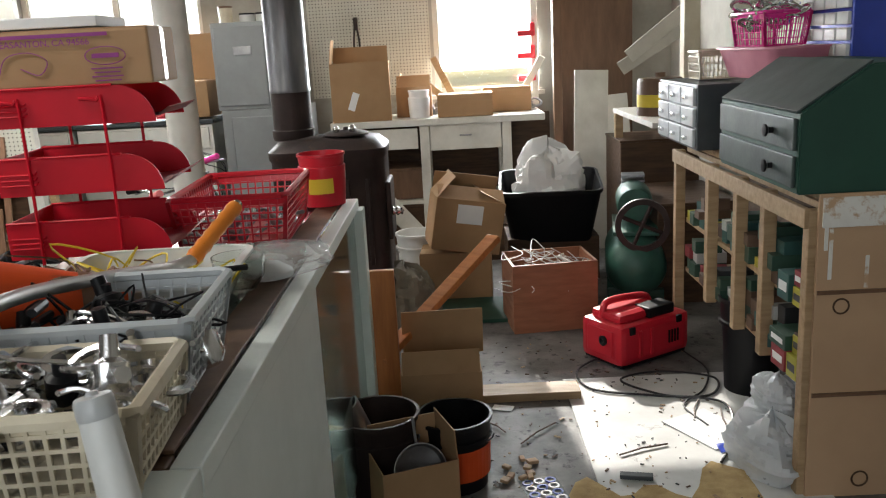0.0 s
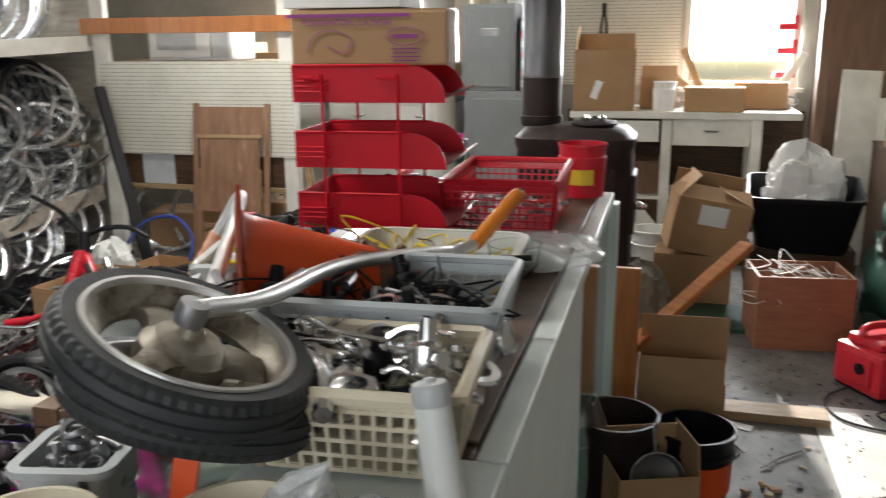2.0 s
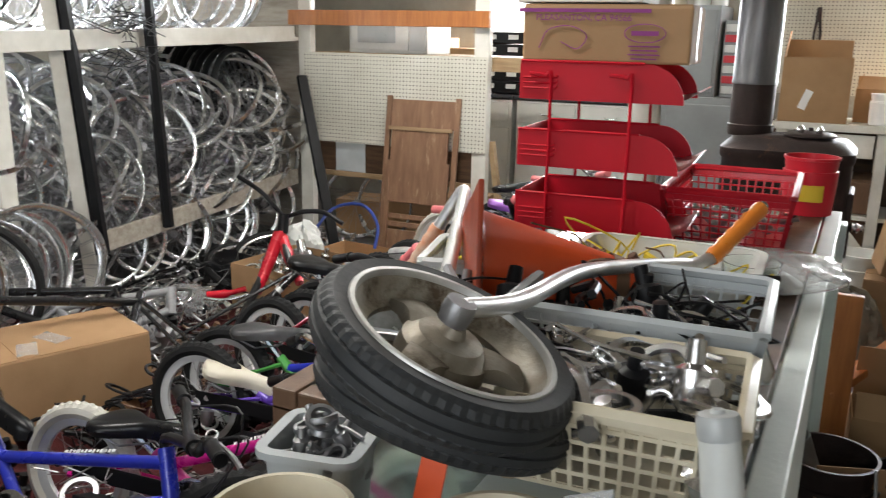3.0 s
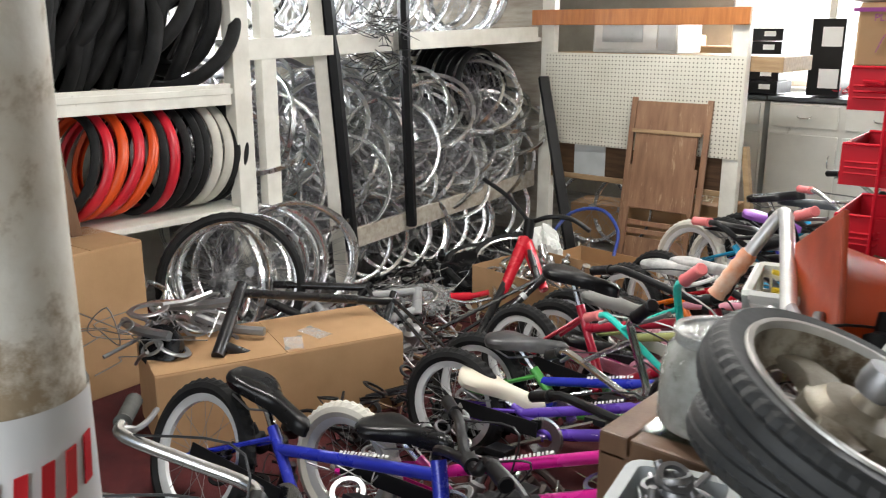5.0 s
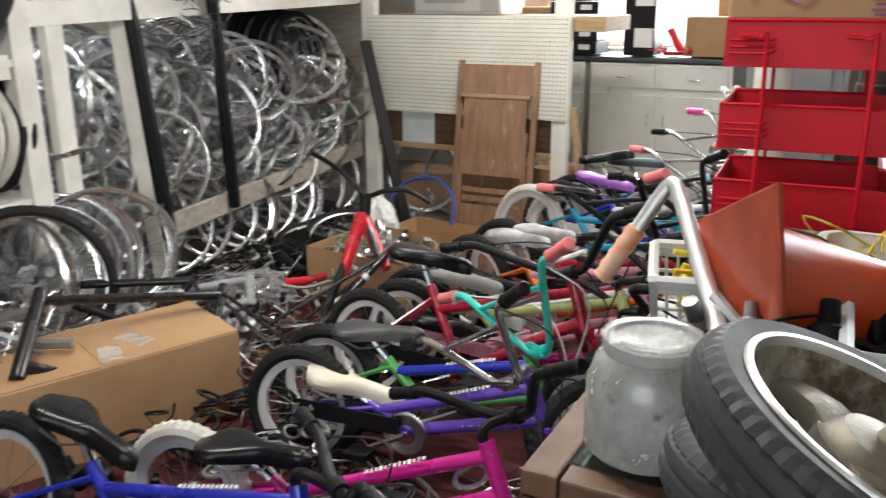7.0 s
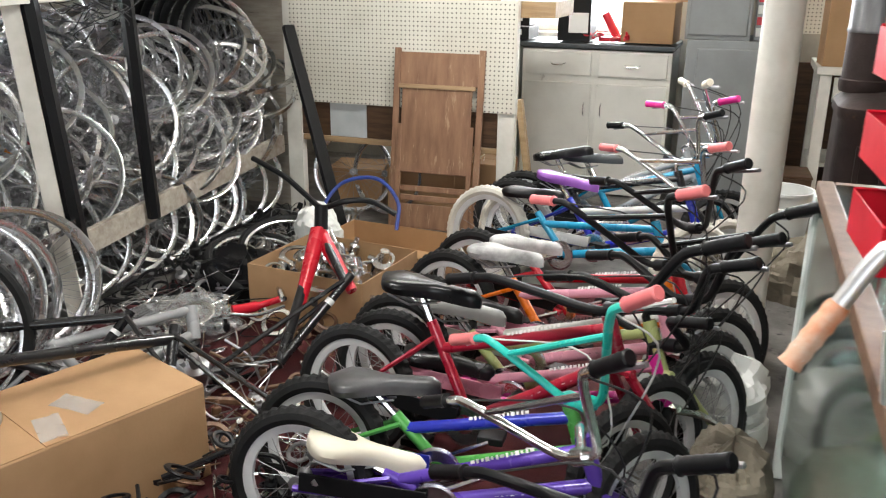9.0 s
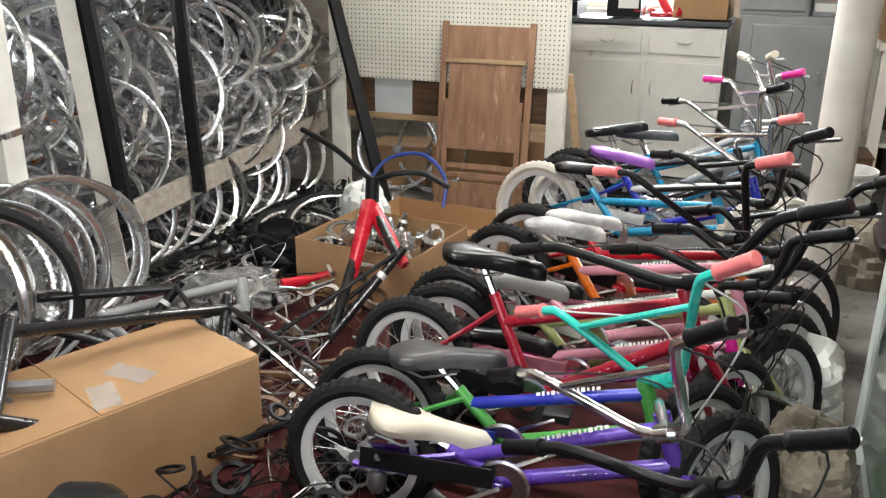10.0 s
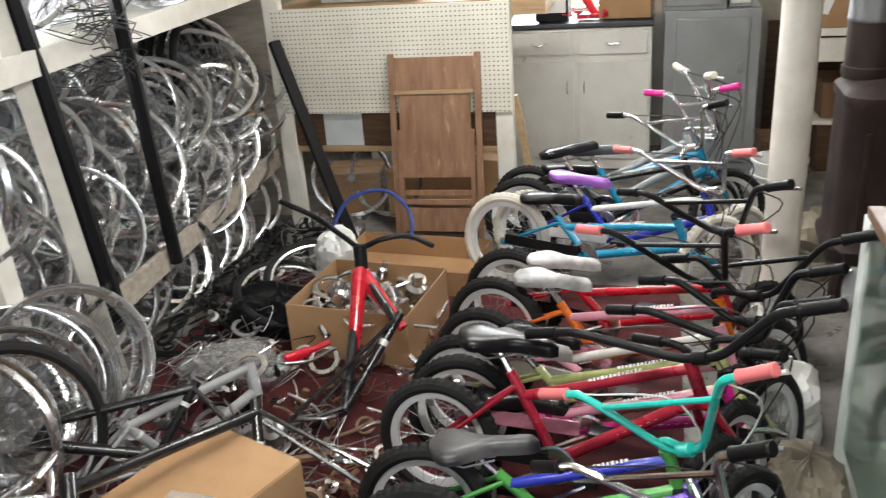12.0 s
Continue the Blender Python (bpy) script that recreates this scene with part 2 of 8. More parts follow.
M = {
    "white": mat("old_white_paint", (0.72, 0.70, 0.64), (0.58, 0.56, 0.50), 0.55, stain=(0.22, 0.19, 0.15), stain_at=0.66, stain_scale=5, bump=0.2, bump_scale=30),
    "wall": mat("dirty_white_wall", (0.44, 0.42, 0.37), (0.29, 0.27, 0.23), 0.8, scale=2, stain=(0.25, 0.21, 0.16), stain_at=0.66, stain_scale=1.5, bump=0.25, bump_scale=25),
    "cabwhite": mat("scuffed_cabinet_paint", (0.70, 0.69, 0.65), (0.60, 0.59, 0.55), 0.45, scale=3, stain=(0.36, 0.34, 0.31), stain_at=0.64, stain_scale=6),
    "mint": mat("pale_mint_paint", (0.74, 0.80, 0.77), (0.64, 0.70, 0.67), 0.4, scale=3, stain=(0.30, 0.30, 0.27), stain_at=0.66, stain_scale=5),
    # unseen ceiling, toned brown to hold down the bounced light
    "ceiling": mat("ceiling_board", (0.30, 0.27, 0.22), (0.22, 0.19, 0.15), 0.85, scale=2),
    "concrete": mat("grey_floor", (0.19, 0.18, 0.168), (0.085, 0.08, 0.074), 0.62, scale=6, stain=(0.035, 0.032, 0.03), stain_at=0.57, stain_scale=16, bump=0.5, bump_scale=60),
    "vinyl": mat("pale_vinyl_floor", (0.66, 0.66, 0.64), (0.52, 0.52, 0.50), 0.5, scale=4, stain=(0.10, 0.09, 0.08), stain_at=0.62, stain_scale=7, bump=0.15),
    "carpet": mat("red_carpet", (0.085, 0.008, 0.010), (0.05, 0.005, 0.007), 0.95, scale=9, stain=(0.06, 0.02, 0.02), bump=0.8, bump_scale=350),
    "sawdust": mat("sawdust", (0.50, 0.36, 0.16), (0.36, 0.24, 0.10), 0.95, scale=20, bump=0.9, bump_scale=180),
    "pine": mat("pine_wood", (0.38, 0.26, 0.145), (0.27, 0.175, 0.09), 0.6, scale=5, stretch=(1, 8, 8), stain=(0.16, 0.10, 0.06), stain_at=0.7),
    "stained": mat("orange_stained_wood", (0.46, 0.17, 0.045), (0.33, 0.11, 0.028), 0.45, scale=4, stretch=(10, 10, 1), stain=(0.07, 0.03, 0.015), stain_at=0.7),
    "oldwood": mat("old_brown_wood", (0.17, 0.092, 0.05), (0.115, 0.06, 0.032), 0.5, scale=4, stretch=(4, 4, 0.8), stain=(0.09, 0.05, 0.028), stain_at=0.68, vary=0.15),
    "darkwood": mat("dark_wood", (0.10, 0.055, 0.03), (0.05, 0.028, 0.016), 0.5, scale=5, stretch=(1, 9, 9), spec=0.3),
    "tan": mat("tan_fibreboard", (0.47, 0.31, 0.185), (0.40, 0.255, 0.15), 0.75, scale=2, stain=(0.56, 0.47, 0.38), stain_at=0.71, stain_scale=4, bump=0.1),
    "ply": mat("red_brown_plywood", (0.33, 0.135, 0.07), (0.25, 0.10, 0.05), 0.55, scale=4, stretch=(2, 2, 9), stain=(0.12, 0.05, 0.03), stain_at=0.7),
    "card": mat("cardboard", (0.43, 0.262, 0.135), (0.35, 0.205, 0.10), 0.8, scale=3, stain=(0.22, 0.14, 0.075), stain_at=0.69, bump=0.12, bump_scale=90, vary=0.12),
    "paper": mat("paper", (0.78, 0.78, 0.77), (0.70, 0.70, 0.69), 0.7, bump=0.05),
    "redpaint": mat("red_enamel", (0.56, 0.006, 0.022), (0.46, 0.005, 0.016), 0.45, spec=0.22, scale=4, stain=(0.50, 0.16, 0.18), stain_at=0.80, stain_scale=25, bump=0.05),
    "redplastic": mat("red_plastic", (0.60, 0.018, 0.035), (0.50, 0.014, 0.028), 0.32, scale=3, bump=0.03),
    "weathered": mat("weathered_rail_paint", (0.44, 0.40, 0.34), (0.30, 0.26, 0.21), 0.7, scale=5, stretch=(1, 6, 6), stain=(0.14, 0.11, 0.08), stain_at=0.62, stain_scale=6, bump=0.3),
    "rustorange": mat("dirty_orange_plastic", (0.40, 0.055, 0.012), (0.22, 0.03, 0.012), 0.42, scale=6, stain=(0.62, 0.40, 0.30), stain_at=0.72, stain_scale=9, bump=0.1),
    "orange": mat("orange_plastic", (0.70, 0.085, 0.012), (0.58, 0.062, 0.010), 0.38, scale=5, stain=(0.22, 0.05, 0.02), stain_at=0.66, stain_scale=5, bump=0.06),
    "amber": mat("amber_grip", (0.70, 0.22, 0.03), (0.55, 0.15, 0.02), 0.3, bump=0.05),
    "yellow": mat("yellow_plastic", (0.75, 0.58, 0.04), (0.62, 0.46, 0.03), 0.45, stain=(0.15, 0.10, 0.05), stain_at=0.68),
    "black": mat("black_plastic", (0.008, 0.008, 0.009), (0.005, 0.005, 0.006), 0.42, bump=0.08, spec=0.22),
    "vinylblack": mat("black_vinyl", (0.007, 0.007, 0.008), (0.005, 0.005, 0.006), 0.28, bump=0.1, bump_scale=200, spec=0.3),
    "rubber": mat("tyre_rubber", (0.011, 0.011, 0.012), (0.007, 0.007, 0.007), 0.72, scale=12, stain=(0.035, 0.032, 0.028), stain_at=0.70, bump=0.3, bump_scale=120, spec=0.3),
    "rubbergrey": mat("old_grey_rubber", (0.032, 0.034, 0.036), (0.02, 0.021, 0.022), 0.6, scale=8, stain=(0.12, 0.115, 0.11), stain_at=0.7, bump=0.2),
    "tyrewhite": mat("white_tyre", (0.62, 0.60, 0.54), (0.48, 0.46, 0.40), 0.6, stain=(0.2, 0.18, 0.15), stain_at=0.7),
    "chrome": mat("chrome", (0.78, 0.78, 0.79), (0.66, 0.66, 0.67), 0.2, 1.0, scale=15, stain=(0.30, 0.24, 0.19), stain_at=0.72, bump=0.03),
    "alloy": mat("brushed_alloy_rim", (0.90, 0.91, 0.92), (0.66, 0.67, 0.69), 0.24, 1.0, scale=10, stain=(0.24, 0.21, 0.18), stain_at=0.71, bump=0.05, vary=0.35),
    "spoke": mat("spoke_steel", (0.34, 0.34, 0.35), (0.24, 0.24, 0.25), 0.42, 0.9, bump=0),
    "aluminium": mat("dull_aluminium", (0.74, 0.74, 0.74), (0.56, 0.56, 0.56), 0.36, 0.9, scale=9, stain=(0.25, 0.20, 0.15), stain_at=0.66, bump=0.1),
    "steel": mat("dull_steel", (0.40, 0.40, 0.41), (0.27, 0.27, 0.28), 0.4, 0.9, scale=9, stain=(0.13, 0.09, 0.06), stain_at=0.67, bump=0.15),
    "cast": mat("cast_aluminium", (0.40, 0.37, 0.31), (0.22, 0.185, 0.14), 0.5, 0.55, scale=13, stain=(0.10, 0.07, 0.042), stain_at=0.52, stain_scale=6, bump=0.4),
    "galv": mat("galvanised_pipe", (0.20, 0.20, 0.205), (0.11, 0.11, 0.115), 0.42, 0.85, scale=4, stretch=(3, 3, 0.6), stain=(0.08, 0.07, 0.06), stain_at=0.64),
    "iron": mat("black_cast_iron", (0.046, 0.031, 0.028), (0.024, 0.017, 0.016), 0.5, 0.3, stain=(0.10, 0.05, 0.03), stain_at=0.62, stain_scale=5, bump=0.3, bump_scale=90, spec=0.3),
    "greysteel": mat("grey_steel_cabinet", (0.30, 0.315, 0.32), (0.24, 0.25, 0.255), 0.45, 0.2, scale=3, stain=(0.12, 0.10, 0.09), stain_at=0.7, stain_scale=6),
    "drawergrey": mat("dark_grey_enamel", (0.065, 0.075, 0.08), (0.048, 0.055, 0.06), 0.45, 0.2, stain=(0.20, 0.20, 0.20), stain_at=0.73),
    "greensteel": mat("dark_green_enamel", (0.018, 0.075, 0.05), (0.013, 0.055, 0.038), 0.5, 0.1, scale=3, stain=(0.12, 0.13, 0.10), stain_at=0.72, stain_scale=7, bump=0.1),
    "greengrey": mat("grey_green_enamel", (0.060, 0.080, 0.075), (0.045, 0.062, 0.058), 0.48, 0.2, stain=(0.20, 0.21, 0.19), stain_at=0.74),
    "tank": mat("worn_green_tank_paint", (0.03, 0.11, 0.08), (0.02, 0.075, 0.055), 0.45, 0.1, scale=8, stain=(0.12, 0.09, 0.06), stain_at=0.64),
    "blue": mat("blue_enamel", (0.015, 0.05, 0.42), (0.012, 0.04, 0.33), 0.3, 0.1, stain=(0.4, 0.2, 0.06), stain_at=0.76, stain_scale=3, coat=0.3),
    "wplastic": mat("white_plastic", (0.70, 0.71, 0.69), (0.60, 0.61, 0.58), 0.4, stain=(0.35, 0.32, 0.26), stain_at=0.7, bump=0.04),
    "cream": mat("cream_plastic", (0.66, 0.60, 0.46), (0.52, 0.45, 0.32), 0.45, stain=(0.28, 0.20, 0.11), stain_at=0.63, bump=0.06),
    "greyplastic": mat("pale_grey_plastic", (0.50, 0.53, 0.54), (0.42, 0.45, 0.46), 0.42, stain=(0.25, 0.24, 0.22), stain_at=0.7, bump=0.04),
    "film": mat("clear_plastic_film", (0.85, 0.87, 0.88), (0.75, 0.77, 0.78), 0.18, trans=0.55, bump=0.5, bump_scale=18, alpha=0.55),
    "bag": mat("milky_plastic_bag", (0.74, 0.77, 0.80), (0.62, 0.65, 0.68), 0.3, trans=0.25, bump=0.6, bump_scale=22),
    "pink": mat("pink_plastic", (0.66, 0.26, 0.33), (0.55, 0.20, 0.27), 0.4, bump=0.04),
    "hotpink": mat("hot_pink_paint", (0.75, 0.03, 0.28), (0.62, 0.02, 0.22), 0.25, coat=0.4, bump=0.02),
    "salmon": mat("salmon_rubber_grip", (0.80, 0.22, 0.22), (0.68, 0.16, 0.17), 0.55, stain=(0.45, 0.13, 0.12), stain_at=0.7),
    "teal": mat("turquoise_paint", (0.03, 0.60, 0.50), (0.02, 0.50, 0.42), 0.28, coat=0.3, stain=(0.20, 0.30, 0.27), stain_at=0.75, stain_scale=14, bump=0.02),
    "burlap": mat("dirty_cloth", (0.24, 0.21, 0.16), (0.14, 0.12, 0.09), 0.95, bump=0.8),
    "cable": mat("black_cable", (0.018, 0.018, 0.02), rough=0.45, bump=0.1),
    "columnpaint": mat("flaking_column_paint", (0.82, 0.79, 0.72), (0.62, 0.55, 0.45), 0.6, scale=14, stain=(0.34, 0.26, 0.17), stain_at=0.50, stain_scale=7, bump=0.4, bump_scale=30),
    "sticker": mat("white_sticker", (0.74, 0.74, 0.75), (0.66, 0.66, 0.67), 0.35, stain=(0.5, 0.48, 0.44), stain_at=0.7, bump=0.05),
    "stickred": mat("red_print", (0.62, 0.02, 0.03), rough=0.35, bump=0),
    "stickblue": mat("blue_print", (0.03, 0.06, 0.28), rough=0.35, bump=0),
    "purpleprint": mat("purple_print", (0.30, 0.05, 0.25), rough=0.7, bump=0),
    "ink": mat("dark_ink", (0.05, 0.05, 0.055), rough=0.7, bump=0),
}


def paint(name, c, rough=0.26):
    return mat(name, c, tuple(v * 0.8 for v in c), rough, 0.1, scale=6, stain=tuple(0.5 * v + 0.12 for v in c), stain_at=0.76, stain_scale=15, coat=0.35, bump=0.02)


def pegboard_material():
    """White hardboard with holes an inch apart."""
    m = mat("white_pegboard", (0.66, 0.64, 0.56), (0.56, 0.54, 0.46), 0.6, scale=3, stain=(0.34, 0.30, 0.24), stain_at=0.7)
    N, L = m.node_tree.nodes, m.node_tree.links
    bs = N["Principled BSDF"]
    src = bs.inputs["Base Color"].links[0].from_socket
    co, v = N.new("ShaderNodeTexCoord"), N.new("ShaderNodeVectorMath")
    v.operation = "MODULO"
    off = N.new("ShaderNodeVectorMath")
    off.operation = "ADD"
    off.inputs[1].default_value = (10, 10, 10)
    L.new(co.outputs["Object"], off.inputs[0])
    L.new(off.outputs[0], v.inputs[0])
    v.inputs[1].default_value = (0.0254,) * 3
    d = N.new("ShaderNodeVectorMath")
    d.operation = "SUBTRACT"
    d.inputs[1].default_value = (0.0127,) * 3
    L.new(v.outputs[0], d.inputs[0])
    k = N.new("ShaderNodeVectorMath")
    k.operation = "MULTIPLY"
    k.inputs[1].default_value = (1, 0, 1)
    L.new(d.outputs[0], k.inputs[0])
    ln = N.new("ShaderNodeVectorMath")
    ln.operation = "LENGTH"
    L.new(k.outputs[0], ln.inputs[0])
    lt = N.new("ShaderNodeMath")
    lt.operation = "LESS_THAN"
    lt.inputs[1].default_value = 0.0042
    L.new(ln.outputs["Value"], lt.inputs[0])
    x = N.new("ShaderNodeMix")
    x.data_type = "RGBA"
    x.inputs[7].default_value = (0.03, 0.028, 0.025, 1)
    L.new(lt.outputs[0], x.inputs[0])
    L.new(src, x.inputs[6])
    L.new(x.outputs[2], bs.inputs["Base Color"])
    return m


def clear_glass(name, tint=(0.92, 0.97, 0.95), rough=0.03):
    m = bpy.data.materials.new(name)
    m.use_nodes = True
    bs = m.node_tree.nodes["Principled BSDF"]
    bs.inputs["Base Color"].default_value = (*tint, 1)
    bs.inputs["Roughness"].default_value, bs.inputs["Transmission Weight"].default_value = rough, 1.0
    return m


M["peg"] = pegboard_material()
M["glass"] = clear_glass("clear_glass")
M["counterglass"] = clear_glass("greenish_counter_glass", (0.72, 0.86, 0.80), 0.08)
# added milky pane: blocks direct sun and spreads it as even brightness
M["milky"] = mat("sun_diffusing_pane", (0.9, 0.92, 0.92), rough=0.6, trans=0.9, bump=0.05)

# ---- the room ----
X0, X1, Y0, Y1, TOP = -5.5, 1.75, -2.0, 6.95, 2.6


def wall(name, a, b, along, at, thick, holes, material, label):
    """A wall along x or y from a to b with its inner face at `at`; holes: (from, to, sill, head)."""
    bm = bmesh.new()
    cuts = sorted(holes)
    spans, p = [], a
    for h in cuts:
        spans.append((p, h[0], 0, TOP))
        spans.append((h[0], h[1], 0, h[2]))
        spans.append((h[0], h[1], h[3], TOP))
        p = h[1]
    spans.append((p, b, 0, TOP))
    for u0, u1, z0, z1 in spans:
        if u1 - u0 < 0.01 or z1 - z0 < 0.01:
            continue
        c, s = (u0 + u1) / 2, u1 - u0
        cc, ss = ((c, at + thick / 2, (z0 + z1) / 2), (s, abs(thick), z1 - z0)) if along == "x" else ((at + thick / 2, c, (z0 + z1) / 2), (abs(thick), s, z1 - z0))
        box(bm, cc, ss)
    return tagged(part(name, bm, material), label, "wall", kind="structure")


HOLE_B1, HOLE_B2 = (-0.12, 0.70, 1.08, 2.2), (-3.35, -1.92, 1.06, 2.2)
HOLE_L = (2.6, 3.55, 1.25, 2.25)
HOLE_F1, HOLE_F2 = (-3.4, 0.2, 1.0, 2.45), (0.6, 1.5, 0.0, 2.1)
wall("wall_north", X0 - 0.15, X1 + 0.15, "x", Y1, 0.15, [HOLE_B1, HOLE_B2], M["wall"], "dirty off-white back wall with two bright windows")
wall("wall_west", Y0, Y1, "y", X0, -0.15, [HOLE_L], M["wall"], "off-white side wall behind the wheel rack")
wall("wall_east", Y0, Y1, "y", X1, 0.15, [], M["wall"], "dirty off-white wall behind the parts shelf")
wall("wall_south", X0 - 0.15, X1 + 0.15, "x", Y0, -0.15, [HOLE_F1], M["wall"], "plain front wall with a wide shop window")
tagged(part("floor", boxes(((-1.9, 2.4, -0.06), (7.6, 9.3, 0.12))), M["concrete"]), "worn dark grey concrete floor with dirt", "floor", kind="structure")
tagged(part("ceiling", boxes(((-1.9, 2.4, TOP + 0.06), (7.6, 9.3, 0.12))), M["ceiling"]), "plain brownish ceiling boards, out of view", "ceiling", kind="structure")
tagged(part("ground", boxes(((-1.9, 2.4, -0.25), (300, 300, 0.1))), M["sawdust"]), "bright dry ground outside the windows", "ground", kind="structure")
# backdrop glows by emission, standing in for blown-out daylight
tagged(part("backdrop", boxes(((-1.5, 58, 8), (120, 0.2, 22))), glowing("glowing_distance", (0.92, 0.97, 0.95), 4.0)), "plain glowing backdrop for the blown-out daylight outside the back windows", "backdrop", kind="structure")
tagged(part("carpet", boxes(((-2.72, 2.55, 0.006), (2.3, 3.7, 0.012))), M["carpet"]), "worn dark red carpet under the bicycles", "carpet", kind="structure")


def window(name, hole, at, axis, depth, pane_mat, label, bars=1, shadow=False):
    w = tagged(new(name), label, "window", kind="structure")
    u0, u1, z0, z1 = hole
    f = 0.045

    def blk(a0, a1, b0, b1, d=0.06, off=0.0):
        c, s = ((a0 + a1) / 2, at + depth + off, (b0 + b1) / 2), (a1 - a0, d, b1 - b0)
        return (c, s) if axis == "x" else ((c[1], c[0], c[2]), (s[1], s[0], s[2]))
    part("window_frame", boxes(blk(u0, u0 + f, z0, z1), blk(u1 - f, u1, z0, z1), blk(u0 + f, u1 - f, z0, z0 + f), blk(u0 + f, u1 - f, z1 - f, z1), bevel=0.004), M["white"], w)
    step = (u1 - u0) / bars
    for i in range(bars):
        p = part("pane", boxes(blk(u0 + step * i + f, u0 + step * (i + 1) - (f if i == bars - 1 else 0), z0 + f, z1 - f, 0.006)), pane_mat, w)
        p.visible_shadow = shadow
        if i:
            part("mullion", boxes(blk(u0 + step * i, u0 + step * i + f, z0 + f, z1 - f, 0.05)), M["white"], w)
    part("window_sill", boxes(blk(u0 - 0.04, u1 + 0.04, z0 - 0.03, z0, 0.12, -depth - 0.02)), M["white"], w)
    return w


window("window_1", HOLE_B1, Y1, "x", 0.09, M["glass"], "bright clear window above the workbench in a white frame")
# the next three get the milky pane to keep hard sun out
window("window_2", HOLE_B2, Y1, "x", 0.09, M["milky"], "bright window above the white cabinet, pane made milky against sun", 2, True)
window("window_3", HOLE_L, X0, "y", -0.09, M["milky"], "window behind the wheel rack, pane made milky against sun", 1, True)
window("window_4", HOLE_F1, Y0, "x", -0.09, M["milky"], "wide shop window in the front wall", 3, True)

# pale floor sheets and sawdust on the walkway
fs = [((0.78, 2.95, 0.003), (0.72, 1.25, 0.006), "vinyl", "pale grey vinyl floor sheet"), ((0.20, 2.85, 0.002), (0.42, 1.05, 0.005), "concrete", "grey hardboard floor sheet")]
for c, s, k, lb in fs:
    tagged(part("floor_sheet", boxes((c, s)), M[k]), lb + " lying on the walkway", "floor sheet")
bm = bmesh.new()
box(bm, (0, 0, 0), (0.215, 0.28, 0.003), pose(0.90, 3.03, 0.009, 0, 0, 28))
tagged(part("paper_sheet", bm, M["paper"]), "white paper sheet lying on the sunlit floor", "paper")
bm = bmesh.new()
box(bm, (0, 0, 0), (0.085, 0.05, 0.002), pose(0.14, 3.30, 0.008, 0, 0, -18))
tagged(part("paper_card", bm, M["paper"]), "small white paper card on the floor", "paper")

# made-up batten fittings that house the two added overhead lamps
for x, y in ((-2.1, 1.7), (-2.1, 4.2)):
    fl = thing("ceiling_light", "added white batten fitting under the ceiling, out of view", "ceiling light", pose(x, y, 2.5), "fluorescent ceiling lights")
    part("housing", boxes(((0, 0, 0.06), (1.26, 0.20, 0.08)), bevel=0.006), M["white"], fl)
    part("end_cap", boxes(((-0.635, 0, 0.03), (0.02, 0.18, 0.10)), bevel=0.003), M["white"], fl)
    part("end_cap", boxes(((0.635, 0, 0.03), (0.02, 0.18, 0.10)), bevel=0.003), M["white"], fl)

# ---- shop column with a sticker and the far column ----
def column(name, x, y, r, label):
    c = thing(name, label, "column", pose(x, y, 0), kind="structure")
    bm = lathe(bmesh.new(), [(r * 1.25, 0), (r * 1.25, 0.02), (r, 0.03)] + [(r * (1 + 0.012 * math.sin(i * 2.3)), 0.1 + i * 0.25) for i in range(10)] + [(r, TOP)], 32)
    part("shaft", bm, M["columnpaint"] if r < 0.07 else M["white"], c, smooth=True)
    return c


NEAR_COL = (-1.15, 0.34, 0.055)
col = column("column", *NEAR_COL, "round post with flaking off-white paint and a printed sticker")


def wrapped(name, pts, r, material, parent):
    """A thin shape of (angle in degrees, height) corners laid round the post."""
    bm = bmesh.new()
    inner = [bm.verts.new((r * math.cos(radians(a)), r * math.sin(radians(a)), z)) for a, z in pts]
    outer = [bm.verts.new(((r + 0.0012) * math.cos(radians(a)), (r + 0.0012) * math.sin(radians(a)), z)) for a, z in pts]
    quad(bm, outer)
    for i in range(len(pts)):
        j = (i + 1) % len(pts)
        quad(bm, (inner[i], inner[j], outer[j], outer[i]))
    return part(name, bm, material, parent)


R = NEAR_COL[2]
bm = bmesh.new()
rows = [[((R + 0.0018) * math.cos(radians(a)), (R + 0.0018) * math.sin(radians(a)), z) for a in range(-130, 91, 10)] for z in (0.98, 1.08, 1.16, 1.235)]
part("sticker", sheet(bm, rows), M["sticker"], col, "white sticker", smooth=True)
column("column", -1.20, 3.86, 0.071, "white painted round post standing among the bicycles")

# ---- tall wood post and brown panel in the back right corner ----
tagged(part("wood_post", boxes(((0.76, 6.25, 1.3), (0.06, 0.09, 2.6)), bevel=0.005), M["oldwood"]), "rough brown wooden post beside the workbench", "post", kind="structure")
tagged(part("panel_wood", boxes(((1.12, 6.9, 1.3), (0.62, 0.04, 2.5)), bevel=0.004), M["oldwood"]), "brown stained plywood panel in the back corner", "panel", kind="structure")

# ---- workbench under the back window ----
bench = thing("workbench", "white painted wooden workbench with drawers, covered in clutter", "workbench", pose(-0.11, 6.58, 0))
part("benchtop", boxes(((0, 0, 0.925), (1.56, 0.62, 0.05)), bevel=0.006), M["white"], bench)
for x in (-0.72, -0.10, 0.50):
    for y in (-0.25, 0.25):
        part("leg", boxes(((x, y, 0.45), (0.07, 0.07, 0.9)), bevel=0.005), M["white"], bench)
